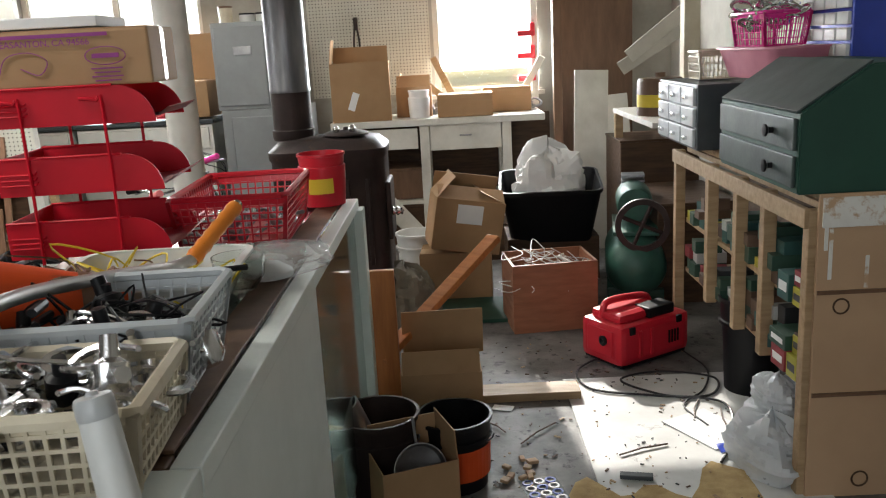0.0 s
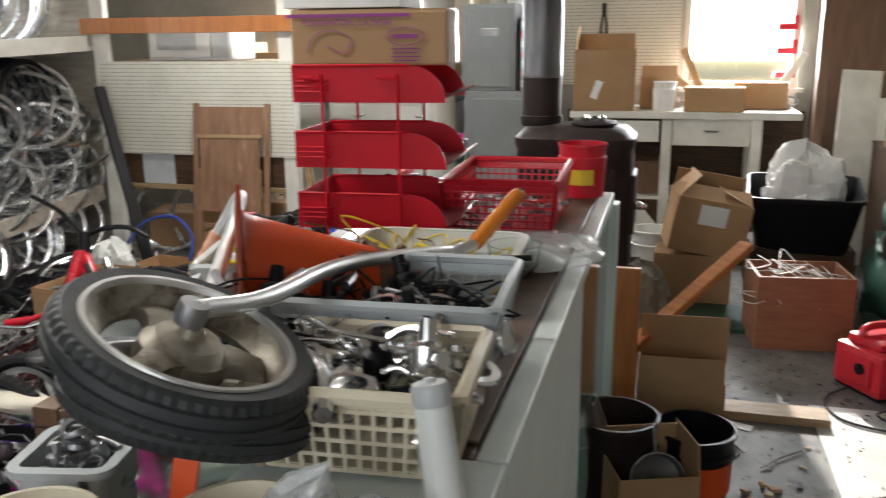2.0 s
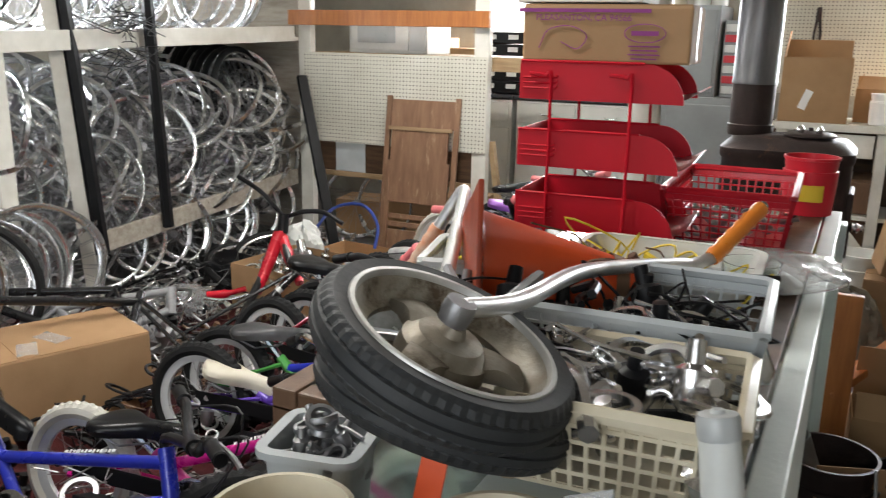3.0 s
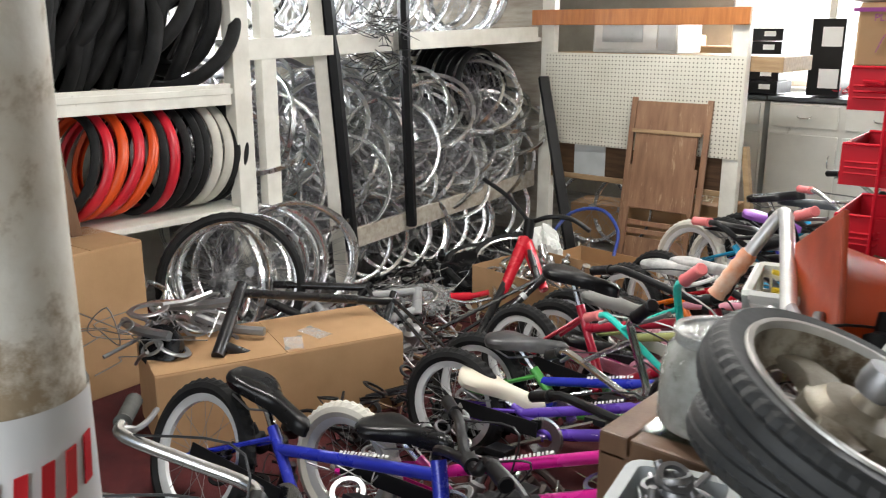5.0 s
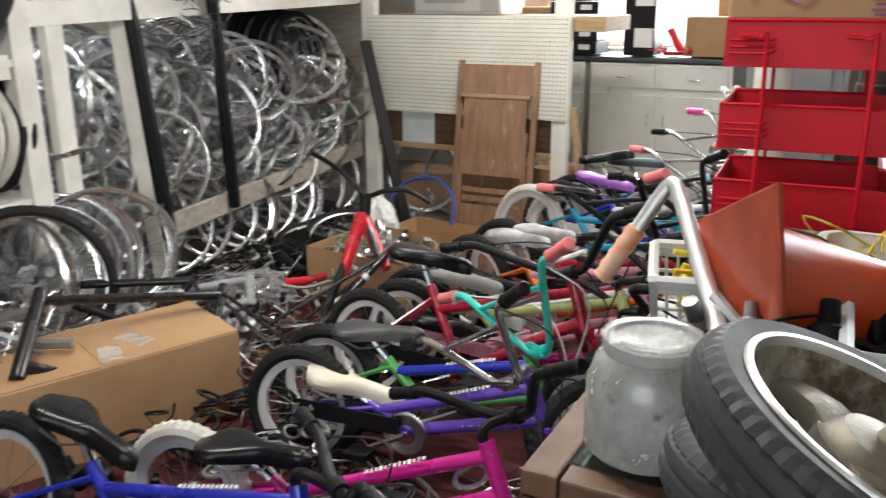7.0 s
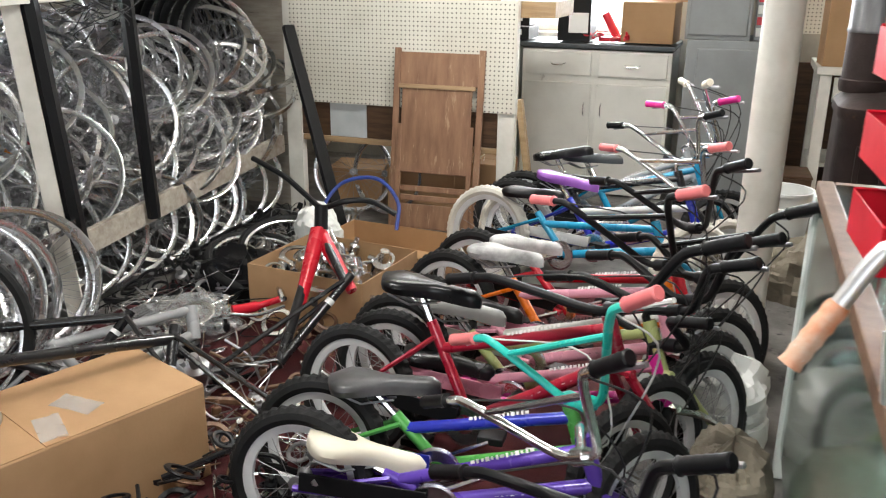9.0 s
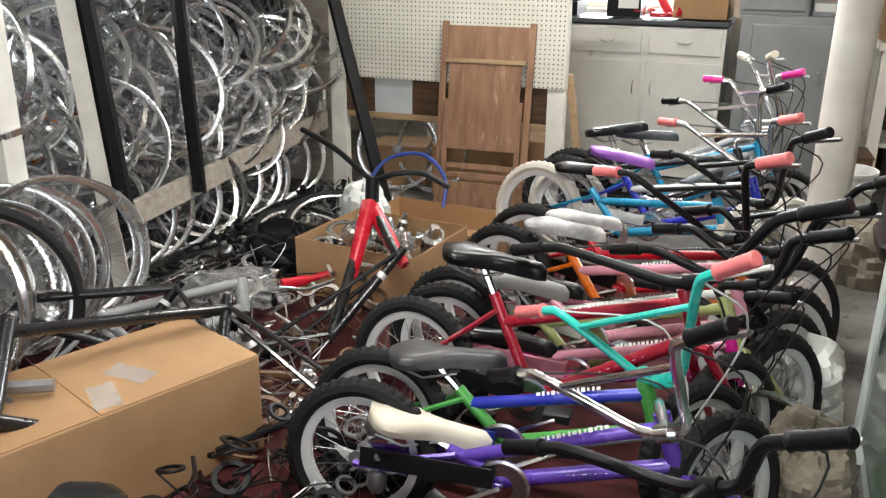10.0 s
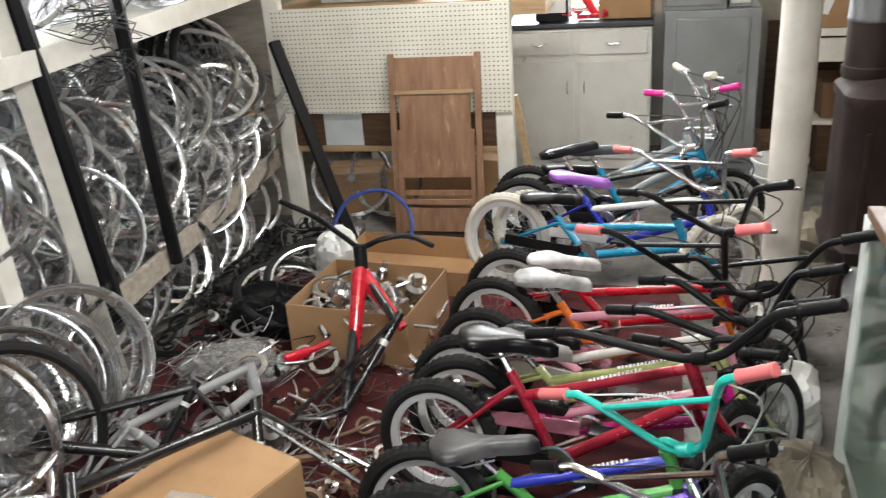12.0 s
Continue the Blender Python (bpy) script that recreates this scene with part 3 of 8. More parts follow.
for x, w in ((-0.41, 0.52), (0.20, 0.52)):
    d = part("drawer", boxes(((x, -0.275, 0.81), (w, 0.02, 0.15 if x < 0 else 0.19)), bevel=0.005), M["white"], bench)
    bm = bmesh.new()
    tube(bm, [(x - 0.04, -0.285, 0.82), (x - 0.035, -0.305, 0.82), (x + 0.035, -0.305, 0.82), (x + 0.04, -0.285, 0.82)], 0.006, 6)
    part("handle", bm, M["steel"], d)
part("shelf", boxes(((-0.1, 0.0, 0.33), (1.3, 0.5, 0.025))), M["white"], bench)

# ---- white two-door cabinet and grey steel lockers on the back wall ----
def base_cabinet(x, y, w, d, h):
    c = thing("base_cabinet", "scuffed white painted cabinet with two drawers and two doors", "cabinet", pose(x, y, 0))
    part("body", boxes(((0, 0, h / 2 - 0.02), (w, d, h - 0.06)), bevel=0.004), M["cabwhite"], c)
    part("worktop", boxes(((0, -0.01, h - 0.025), (w + 0.03, d + 0.03, 0.03)), bevel=0.005), M["drawergrey"], c, "dark edged worktop")
    for s in (-1, 1):
        xx = s * w / 4
        dr = part("drawer", boxes(((xx, -d / 2 - 0.009, h - 0.145), (w / 2 - 0.05, 0.018, 0.155)), bevel=0.006), M["cabwhite"], c)
        bm = tube(bmesh.new(), smooth_line([(xx - 0.05, -d / 2 - 0.017, h - 0.14), (xx - 0.03, -d / 2 - 0.04, h - 0.15), (xx + 0.03, -d / 2 - 0.04, h - 0.15), (xx + 0.05, -d / 2 - 0.017, h - 0.14)], 3), 0.005, 6)
        part("handle", bm, M["chrome"], dr, "curved chrome handle")
        do = part("door", boxes(((xx, -d / 2 - 0.009, (h - 0.28) / 2 + 0.05), (w / 2 - 0.03, 0.018, h - 0.36)), bevel=0.006), M["cabwhite"], c)
        bm = tube(bmesh.new(), smooth_line([(xx - s * w / 5.2, -d / 2 - 0.017, h - 0.40), (xx - s * w / 5.2, -d / 2 - 0.045, h - 0.42), (xx - s * w / 5.2, -d / 2 - 0.045, h - 0.47), (xx - s * w / 5.2, -d / 2 - 0.017, h - 0.49)], 3), 0.005, 6)
        part("handle", bm, M["chrome"], do, "small upright chrome handle")
    return c


base_cabinet(-2.26, 6.62, 1.0, 0.6, 1.04)
base_cabinet(-3.3, 6.62, 1.0, 0.6, 1.04)
lk = thing("steel_locker", "grey steel storage cupboard with a panelled door", "cupboard", pose(-1.38, 6.62, 0))
part("body", boxes(((0, 0, 0.54), (0.60, 0.6, 1.08)), bevel=0.006), M["greysteel"], lk)
dr = part("door", boxes(((0.0, -0.31, 0.55), (0.46, 0.02, 0.96)), bevel=0.008), M["greysteel"], lk)
part("handle", boxes(((0.18, -0.33, 0.72), (0.02, 0.02, 0.08)), bevel=0.004), M["steel"], dr)
fc = thing("filing_cabinet", "grey steel filing box with a card slot on a cupboard", "cabinet", pose(-1.50, 6.60, 1.08))
part("body", boxes(((0, 0, 0.31), (0.40, 0.55, 0.62)), bevel=0.008), M["greysteel"], fc)
part("drawer_front", boxes(((0, -0.283, 0.31), (0.36, 0.016, 0.56)), bevel=0.008), M["greysteel"], fc)
part("card_slot", boxes(((0.02, -0.296, 0.42), (0.13, 0.012, 0.06)), bevel=0.004), M["steel"], fc)

# ---- stove with its pipe ----
st = thing("stove", "dark brown cast-iron heating stove behind the counter", "stove", pose(-0.64, 4.45, 0))


def stove_ring(w, d, z, r=0.10):
    out = []
    for cx, cy, a0 in ((1, 1, 0), (-1, 1, 90), (-1, -1, 180), (1, -1, 270)):
        for q in range(6):
            a = radians(a0 + 18 * q)
            out.append((cx * (w / 2 - r) + r * math.cos(a), cy * (d / 2 - r) + r * math.sin(a), z))
    return out + [out[0]]


rows = [stove_ring(*p) for p in ((0.52, 0.40, 0.22), (0.60, 0.46, 0.24), (0.62, 0.48, 0.30), (0.58, 0.44, 0.33), (0.575, 0.44, 0.60), (0.57, 0.43, 0.93), (0.59, 0.45, 0.95), (0.59, 0.45, 0.985), (0.56, 0.42, 1.00), (0.50, 0.36, 1.03), (0.24, 0.18, 1.045))]
bm = sheet(bmesh.new(), rows)
quad(bm, [bm.verts.new(p) for p in rows[-1][:-1]])
quad(bm, [bm.verts.new(p) for p in rows[0][:-1]])
part("body", bm, M["iron"], st, smooth=True)
for x in (-0.22, 0.22):
    for y in (-0.15, 0.15):
        part("leg", tube(bmesh.new(), smooth_line([(x, y, 0.26), (x * 1.15, y * 1.15, 0.12), (x * 1.1, y * 1.1, 0.0)], 4), 0.03, 8), M["iron"], st, smooth=True)
dd = part("door", boxes(((0.292, -0.02, 0.66), (0.03, 0.26, 0.30)), bevel=0.012), M["iron"], st)
part("handle", lathe(bmesh.new(), [(0.012, 0), (0.022, 0.01), (0.014, 0.02), (0.024, 0.03), (0.014, 0.045), (0.02, 0.055), (0, 0.065)], 12, pose(0.305, -0.16, 0.66, 0, 90, 0)), M["chrome"], dd, "coiled chrome handle", smooth=True)
part("side_rib", boxes(*[((-0.2 + 0.1 * k, -0.222, 0.62), (0.022, 0.012, 0.44)) for k in range(5)], bevel=0.004), M["iron"], st)
part("lid", lathe(bmesh.new(), [(0, 1.085), (0.012, 1.085), (0.014, 1.07), (0.10, 1.062), (0.115, 1.052), (0.115, 1.046)], 28, pose(0.09, -0.04, 0)), M["iron"], st, smooth=True)
for x in (0.05, 0.13):
    part("finial", lathe(bmesh.new(), [(0.012, 1.06), (0.018, 1.08), (0.010, 1.095), (0, 1.10)], 12, pose(x, -0.10, 0)), M["chrome"], st, smooth=True)
bm = lathe(bmesh.new(), [(0.102, 1.03), (0.108, 1.05), (0.108, 1.08), (0.100, 1.085), (0.100, 1.27)], 28, pose(-0.185, 0.02, 0))
part("pipe_collar", bm, M["iron"], st, smooth=True)
bm = lathe(bmesh.new(), [(0.104, 1.27), (0.106, 1.28), (0.102, 1.29), (0.102, 1.9), (0.106, 1.905), (0.102, 1.91), (0.102, TOP)], 28, pose(-0.185, 0.02, 0))
part("stove_pipe", bm, M["galv"], st, "sooty galvanised pipe", smooth=True)

# ---- divider with pegboard, rail and folded chair ----
tagged(part("divider_post", boxes(((-3.90, 5.17, 1.1), (0.10, 0.06, 2.2)), bevel=0.004), M["white"]), "white painted timber post of the divider", "post", kind="structure")
tagged(part("divider_post", boxes(((-2.55, 5.17, 1.1), (0.10, 0.06, 2.2)), bevel=0.004), M["white"]), "white painted timber post of the divider", "post", kind="structure")
tagged(part("pegboard", boxes(((-3.20, 5.132, 1.03), (1.40, 0.008, 0.61))), M["peg"]), "white pegboard panel screwed to the divider", "pegboard", kind="structure")
tagged(part("divider_rail", boxes(((-3.25, 5.12, 1.565), (1.52, 0.035, 0.10)), bevel=0.004), M["stained"]), "brown stained wooden rail across the divider", "rail", kind="structure")
tagged(part("divider_shelf", boxes(((-3.22, 5.20, 0.50), (1.25, 0.10, 0.035)), bevel=0.003), M["pine"]), "orange pine batten under the pegboard", "rail", kind="structure")
for x0, x1, k, lb in ((-3.85, -3.66, "darkwood", "dark board behind the divider"), (-3.416, -2.60, "darkwood", "dark board behind the divider")):
    tagged(part("backing_board", boxes((((x0 + x1) / 2, 5.162, 0.625), (x1 - x0, 0.012, 0.21))), M[k]), lb, "board", kind="structure")
tagged(part("backing_board", boxes(((-3.538, 5.160, 0.625), (0.24, 0.012, 0.21))), M["greyplastic"]), "grey board behind the divider", "board", kind="structure")
tagged(part("brace", boxes(((0, 0, 0), (0.035, 0.05, 0.8), pose(-2.44, 5.24, 0.40, 0, -9, 0))), M["pine"]), "leaning yellow pine batten by the divider", "batten")
tagged(part("divider_shelf_board", boxes(((-3.12, 5.46, 1.29), (1.62, 0.5, 0.09)), bevel=0.004), M["pine"]), "pine shelf board running behind the divider", "shelf", kind="structure")


M["chairwood"] = mat("worn_chair_varnish", (0.28, 0.155, 0.09), (0.18, 0.092, 0.052), 0.5, scale=5, stretch=(5, 5, 0.9), stain=(0.38, 0.25, 0.16), stain_at=0.58, stain_scale=7, bump=0.2)


def folding_chair(m):
    c = thing("folding_chair", "old brown wooden folding chair leaning folded against pegboard", "chair", m)
    for s in (-1, 1):
        part("back_leg", boxes(((s * 0.235, 0, 0.49), (0.035, 0.022, 0.98)), bevel=0.005), M["chairwood"], c)
        part("front_leg", boxes(((s * 0.20, -0.024, 0.30), (0.026, 0.02, 0.58)), bevel=0.004), M["chairwood"], c)
    part("backrest", boxes(((0, 0.004, 0.875), (0.435, 0.014, 0.17)), bevel=0.004), M["chairwood"], c)
    part("seat", boxes(((0, -0.022, 0.555), (0.39, 0.02, 0.44)), bevel=0.006), M["chairwood"], c)
    part("seat_lip", boxes(((0, -0.03, 0.785), (0.43, 0.02, 0.022)), bevel=0.003), M["pine"], c, "pale worn front edge")
    for z in (0.25, 0.20):
        part("stretcher", boxes(((0, -0.01, z), (0.41, 0.016, 0.03)), bevel=0.003), M["chairwood"], c)
    part("bottom_panel", boxes(((0, -0.0, 0.10), (0.43, 0.012, 0.13)), bevel=0.003), M["chairwood"], c)
    return c


folding_chair(pose(-2.93, 4.96, 0.012, -8, 0, 2) @ Matrix.Diagonal((1.06, 1, 1.09, 1)))

# ---- wheel rack along the side ----
for nm, c, s in (("rack_post", (-4.0, 2.80, 0.9), (0.06, 0.09, 1.8)), ("rack_post", (-4.0, 2.63, 0.9), (0.08, 0.10, 1.8))):
    tagged(part(nm, boxes((c, s, ), bevel=0.004), M["white"]), "white painted timber post of the rack", "post", kind="structure")


def beam(name, a, b, w, h, material, label):
    a, b = Vector(a), Vector(b)
    d = b - a
    m = Matrix.Translation((a + b) / 2) @ d.to_track_quat("X", "Z").to_matrix().to_4x4()
    return tagged(part(name, boxes(((0, 0, 0), (d.length, w, h), m), bevel=0.003), material), label, "rail", kind="structure")


beam("rack_post", (-3.985, 3.27, 0.0), (-4.075, 3.19, 1.8), 0.09, 0.07, M["white"], "white painted timber post leaning in the rack")
beam("rack_rail", (-3.96, 3.30, 0.335), (-3.98, 5.12, 0.455), 0.03, 0.11, M["weathered"], "weathered white lower rail of the wheel rack")
beam("rack_rail", (-3.98, 2.68, 1.39), (-3.98, 5.12, 1.455), 0.03, 0.10, M["white"], "white upper rail of the wheel rack")
tagged(part("rack_shelf", boxes(((-4.6, 4.0, 1.42), (1.15, 2.5, 0.025))), M["white"]), "white upper shelf of the wheel rack", "shelf", kind="structure")
for nm, c, s in (("tyre_shelf", (-4.35, 1.6, 1.20), (0.76, 2.1, 0.03)), ("tyre_shelf", (-4.35, 1.6, 0.62), (0.76, 2.1, 0.03))):
    tagged(part(nm, boxes((c, s), bevel=0.003), M["white"]), "white wooden shelf full of tyres", "shelf", kind="structure")
tagged(part("shelf_fascia", boxes(((-3.99, 1.55, 1.185), (0.03, 2.04, 0.10)), bevel=0.004), M["white"]), "white fascia board with pencilled marks", "trim", kind="structure")
tagged(part("shelf_back", boxes(((-4.76, 1.6, 0.95), (0.03, 2.1, 1.7))), M["white"]), "dingy white back board of the tyre shelf", "panel", kind="structure")
tagged(part("shelf_strut", boxes(((0, 0, 0), (0.03, 0.05, 0.62), pose(-4.0, 1.72, 0.90, 8, 0, 0)), bevel=0.003), M["oldwood"]), "brown wooden strut of the tyre shelf", "post", kind="structure")
tagged(part("rack_back", boxes(((-5.3, 4.0, 0.62), (0.04, 2.7, 1.25))), M["weathered"]), "weathered boards behind the piled wheels", "panel", kind="structure")


tagged(part("rack_end", boxes(((-4.72, 5.32, 1.1), (1.5, 0.03, 2.2))), M["weathered"]), "weathered boards closing the end of the wheel rack", "panel", kind="structure")


tagged(part("black_pole", tube(bmesh.new(), [(-3.935, 3.295, 0.28), (-4.02, 3.215, 1.9)], 0.037, 6), M["black"]), "black plastic strip fixed along the rack post", "strip")
tagged(part("black_pole", tube(bmesh.new(), [(-3.93, 3.78, 0.34), (-3.92, 3.70, 1.9)], 0.033, 6), M["black"]), "black plastic strip hanging across the wheel rack", "strip")
tagged(part("black_pole", boxes(((0, 0, 0.62), (0.068, 0.035, 1.29), look((-3.38, 4.72, 0.04), (-3.93, 5.08, 1.36)) @ pose(0, 0, 0, 180, 0, 0)), bevel=0.004), M["black"]), "black channel strip leaning on the pegboard", "strip")

# ---- bicycle wheels ----
def rim_mesh(r, w=0.012, depth=0.020):
    prof = [(r, -w), (r, w), (r - 0.008, w * 1.05), (r - depth, w * 0.5), (r - depth, -w * 0.5), (r - 0.008, -w * 1.05)]
    return lathe(bmesh.new(), prof, 44, closed=True)


def spokes_mesh(r, n=24, hub=0.019, th=0.0011):
    bm = bmesh.new()
    for i in range(n):
        a, s = TAU * i / n, 1 if i % 2 else -1
        b = a + (0.55 if (i // 2) % 2 else -0.55)
        tube(bm, [(hub * math.cos(b), hub * math.sin(b), s * 0.030), ((r - 0.02) * math.cos(a), (r - 0.02) * math.sin(a), s * 0.002)], th, 3, caps=False)
    return bm


def hub_mesh(w=0.034):
    return lathe(bmesh.new(), [(0, -w - 0.022), (0.005, -w - 0.022), (0.005, -w), (0.022, -w), (0.022, -w + 0.005), (0.012, -w + 0.012), (0.012, w - 0.012), (0.022, w - 0.005), (0.022, w), (0.005, w), (0.005, w + 0.022), (0, w + 0.022)], 12)


def tyre_mesh(r, t, tread=0, seg=48):
    """A hollow tyre, its crown notched by a tread."""
    bm = bmesh.new()
    n = seg * (2 if tread else 1)
    rings = []
    for i in range(n):
        a = TAU * i / n
        k = 1 + (tread if tread and i % 2 else 0)
        prof = [(r - t * 1.35, -t * 0.62), (r - t * 0.75, -t * 0.98), (r - t * 0.15, -t * 0.80), (r * 1.0 + t * 0.18 * k * (1 if tread else 0.8), -t * 0.36), (r + t * 0.26 * k, 0),
                (r + t * 0.18 * k, t * 0.36), (r - t * 0.15, t * 0.80), (r - t * 0.75, t * 0.98), (r - t * 1.35, t * 0.62)]
        rings.append([bm.verts.new((p * math.cos(a), p * math.sin(a), z)) for p, z in prof])
    for A, B in zip(rings, rings[1:] + rings[:1]):
        for k in range(len(A) - 1):
            quad(bm, (A[k], A[k + 1], B[k + 1], B[k]))
    return bm


def bare_wheel(r, group):
    w = thing("bicycle_wheel", "bare silver bicycle wheel with spokes in a heap", "wheel", group=group)
    part("rim", rim_mesh(r, 0.0130, 0.024), M["alloy"], w, smooth=True)
    part("spokes", spokes_mesh(r), M["spoke"], w)
    part("hub", hub_mesh(), M["steel"], w, smooth=True)
    return w


def tyred_wheel(r, tyre_mat, label, group="", tread=0.5, m=None, t=0.024):
    w = thing("bicycle_wheel", label, "wheel", m, group)
    part("tyre", tyre_mesh(r, t, tread), tyre_mat, w, smooth=not tread)
    part("rim", rim_mesh(r - t * 0.9), M["alloy"], w, smooth=True)
    part("spokes", spokes_mesh(r - t * 0.9), M["spoke"], w)
    part("hub", hub_mesh(), M["steel"], w, smooth=True)
    return w


RNG = random.Random(7)


def turned(x, y, z, yaw, lean, spin=0):
    """A wheel standing with its axle along x, turned by yaw and leaned back."""
    return Matrix.Translation((x, y, z)) @ pose(0, 0, 0, 0, 0, yaw) @ pose(0, 0, 0, 0, 90 - lean, 0) @ pose(0, 0, 0, 0, 0, spin)


masters = [bare_wheel(r, "heap of wheels in the rack") for r in (0.311, 0.286, 0.255, 0.317)]
first = True
deep = [bmesh.new(), bmesh.new()]
for i in range(290):
    y = RNG.uniform(2.75, 5.08)
    far = i >= 176
    d = RNG.uniform(0.55, 1.0) if far else 0.75 * RNG.random() ** 0.9
    z = RNG.uniform(0.28, 0.90 + 0.34 * d)
    m = turned(-4.20 - 0.95 * d, y, z, RNG.gauss(-38, 30), RNG.gauss(40, 20), RNG.uniform(0, 360))
    src = masters[i % 4]
    if far:
        for acc, ob in zip(deep, src.children[:2]):
            me = ob.data.copy()
            me.transform(m)
            acc.from_mesh(me)
            bpy.data.meshes.remove(me)
    elif i < 4:
        src.matrix_basis = m
    else:
        copy_thing(src, m)
for acc, nm, mt in zip(deep, ("rims", "spokes"), ("alloy", "spoke")):
    tagged(part("heap_of_wheel_" + nm, acc, M[mt], smooth=True), "deep heap of bare silver bicycle wheel " + nm, "wheels", kind="stuff")
for i in range(54):
    y, d = RNG.uniform(4.15, 5.12), RNG.random()
    copy_thing(masters[i % 4], turned(-4.14 - 0.45 * d, y, RNG.uniform(0.35, 1.08), RNG.gauss(-45, 28), RNG.gauss(34, 16), RNG.uniform(0, 360)))
for i in range(30):
    copy_thing(masters[i % 4], turned(RNG.uniform(-4.9, -4.2), 2.9 + i * 0.072, 1.43 + 0.31, RNG.gauss(-75, 15), RNG.gauss(8, 8), RNG.uniform(0, 360)))
for i in range(14):
    copy_thing(masters[i % 4], turned(-3.96 + 0.14 * RNG.random(), 2.34 + i * 0.042, 0.33, RNG.gauss(-48, 30), RNG.gauss(18, 12), RNG.uniform(0, 360)))
for i in range(9):
    copy_thing(masters[2], turned(-4.12, 3.45 + i * 0.18, 0.27, RNG.gauss(-30, 16), RNG.gauss(14, 6), RNG.uniform(0, 360)))
tyred_wheel(0.33, M["rubber"], "spoked wheel with a knobbly black tyre standing on the floor", m=turned(-3.72, 2.33, 0.34, -30, 14), t=0.026)
dark = [tyred_wheel(0.31, M["rubber"], "black-tyred wheel in the rack", "black-tyred wheels in the rack", 0.0, turned(-4.25, 4.86, 1.05, 4, 6))]
for i in range(7):
    copy_thing(dark[0], turned(-4.31 - 0.06 * i, 4.84, 1.05 + 0.01 * i, 4 + RNG.uniform(-5, 5), 6))

# ---- tyres on the shelf ----
tcol = {"orange": M["orange"], "redt": M["redplastic"], "rubber": M["rubber"], "white": M["tyrewhite"]}
tm = {}
y = 1.80
for k, lb in (("rubber", "black"), ("redt", "red"), ("orange", "orange"), ("redt", "red"), ("orange", "orange"), ("rubber", "black"), ("redt", "red"), ("rubber", "black"), ("rubber", "black"), ("rubber", "black"), ("white", "white"), ("white", "white"), ("rubber", "black"), ("rubber", "black")):
    m = turned(-4.22, y, 0.90, (-76 if y < 2.12 else -82) + RNG.uniform(-5, 5), (20 if y < 2.1 else 9) + RNG.uniform(-3, 3))
    if k in tm:
        copy_thing(tm[k], m)
    else:
        tm[k] = tagged(part("tyre", tyre_mesh(0.262, 0.026 if k != "rubber" else 0.023), tcol[k], smooth=True), lb + " bicycle tyre standing on the shelf", "tyre", "tyres on the shelf")
        tm[k].matrix_basis = m
    y += 0.075 if k in ("orange", "redt") and y < 2.1 else 0.056
black_pile = tagged(part("tyre", tyre_mesh(0.30, 0.034), M["rubber"], smooth=True), "black bicycle tyre in a pile on the upper shelf", "tyre", "black tyres piled on the upper shelf")
for i in range(64):
    m = Matrix.Translation((-4.32 + RNG.uniform(-0.16, 0.12), 0.85 + (i % 32) * 0.054, 1.40 + 0.14 * (i // 32) + 0.05 * RNG.random())) @ pose(0, 0, 0, RNG.uniform(48, 84), RNG.uniform(-30, 14), RNG.uniform(-30, 20))
    if i:
        copy_thing(black_pile, m)
    else:
        black_pile.matrix_basis = m
# dark panel added so the gaps in the tyre pile stay dark
tagged(part("shelf_back", boxes(((-4.73, 1.6, 1.62), (0.02, 2.08, 0.8))), M["darkwood"]), "added dark panel behind the piled black tyres", "panel", kind="structure")

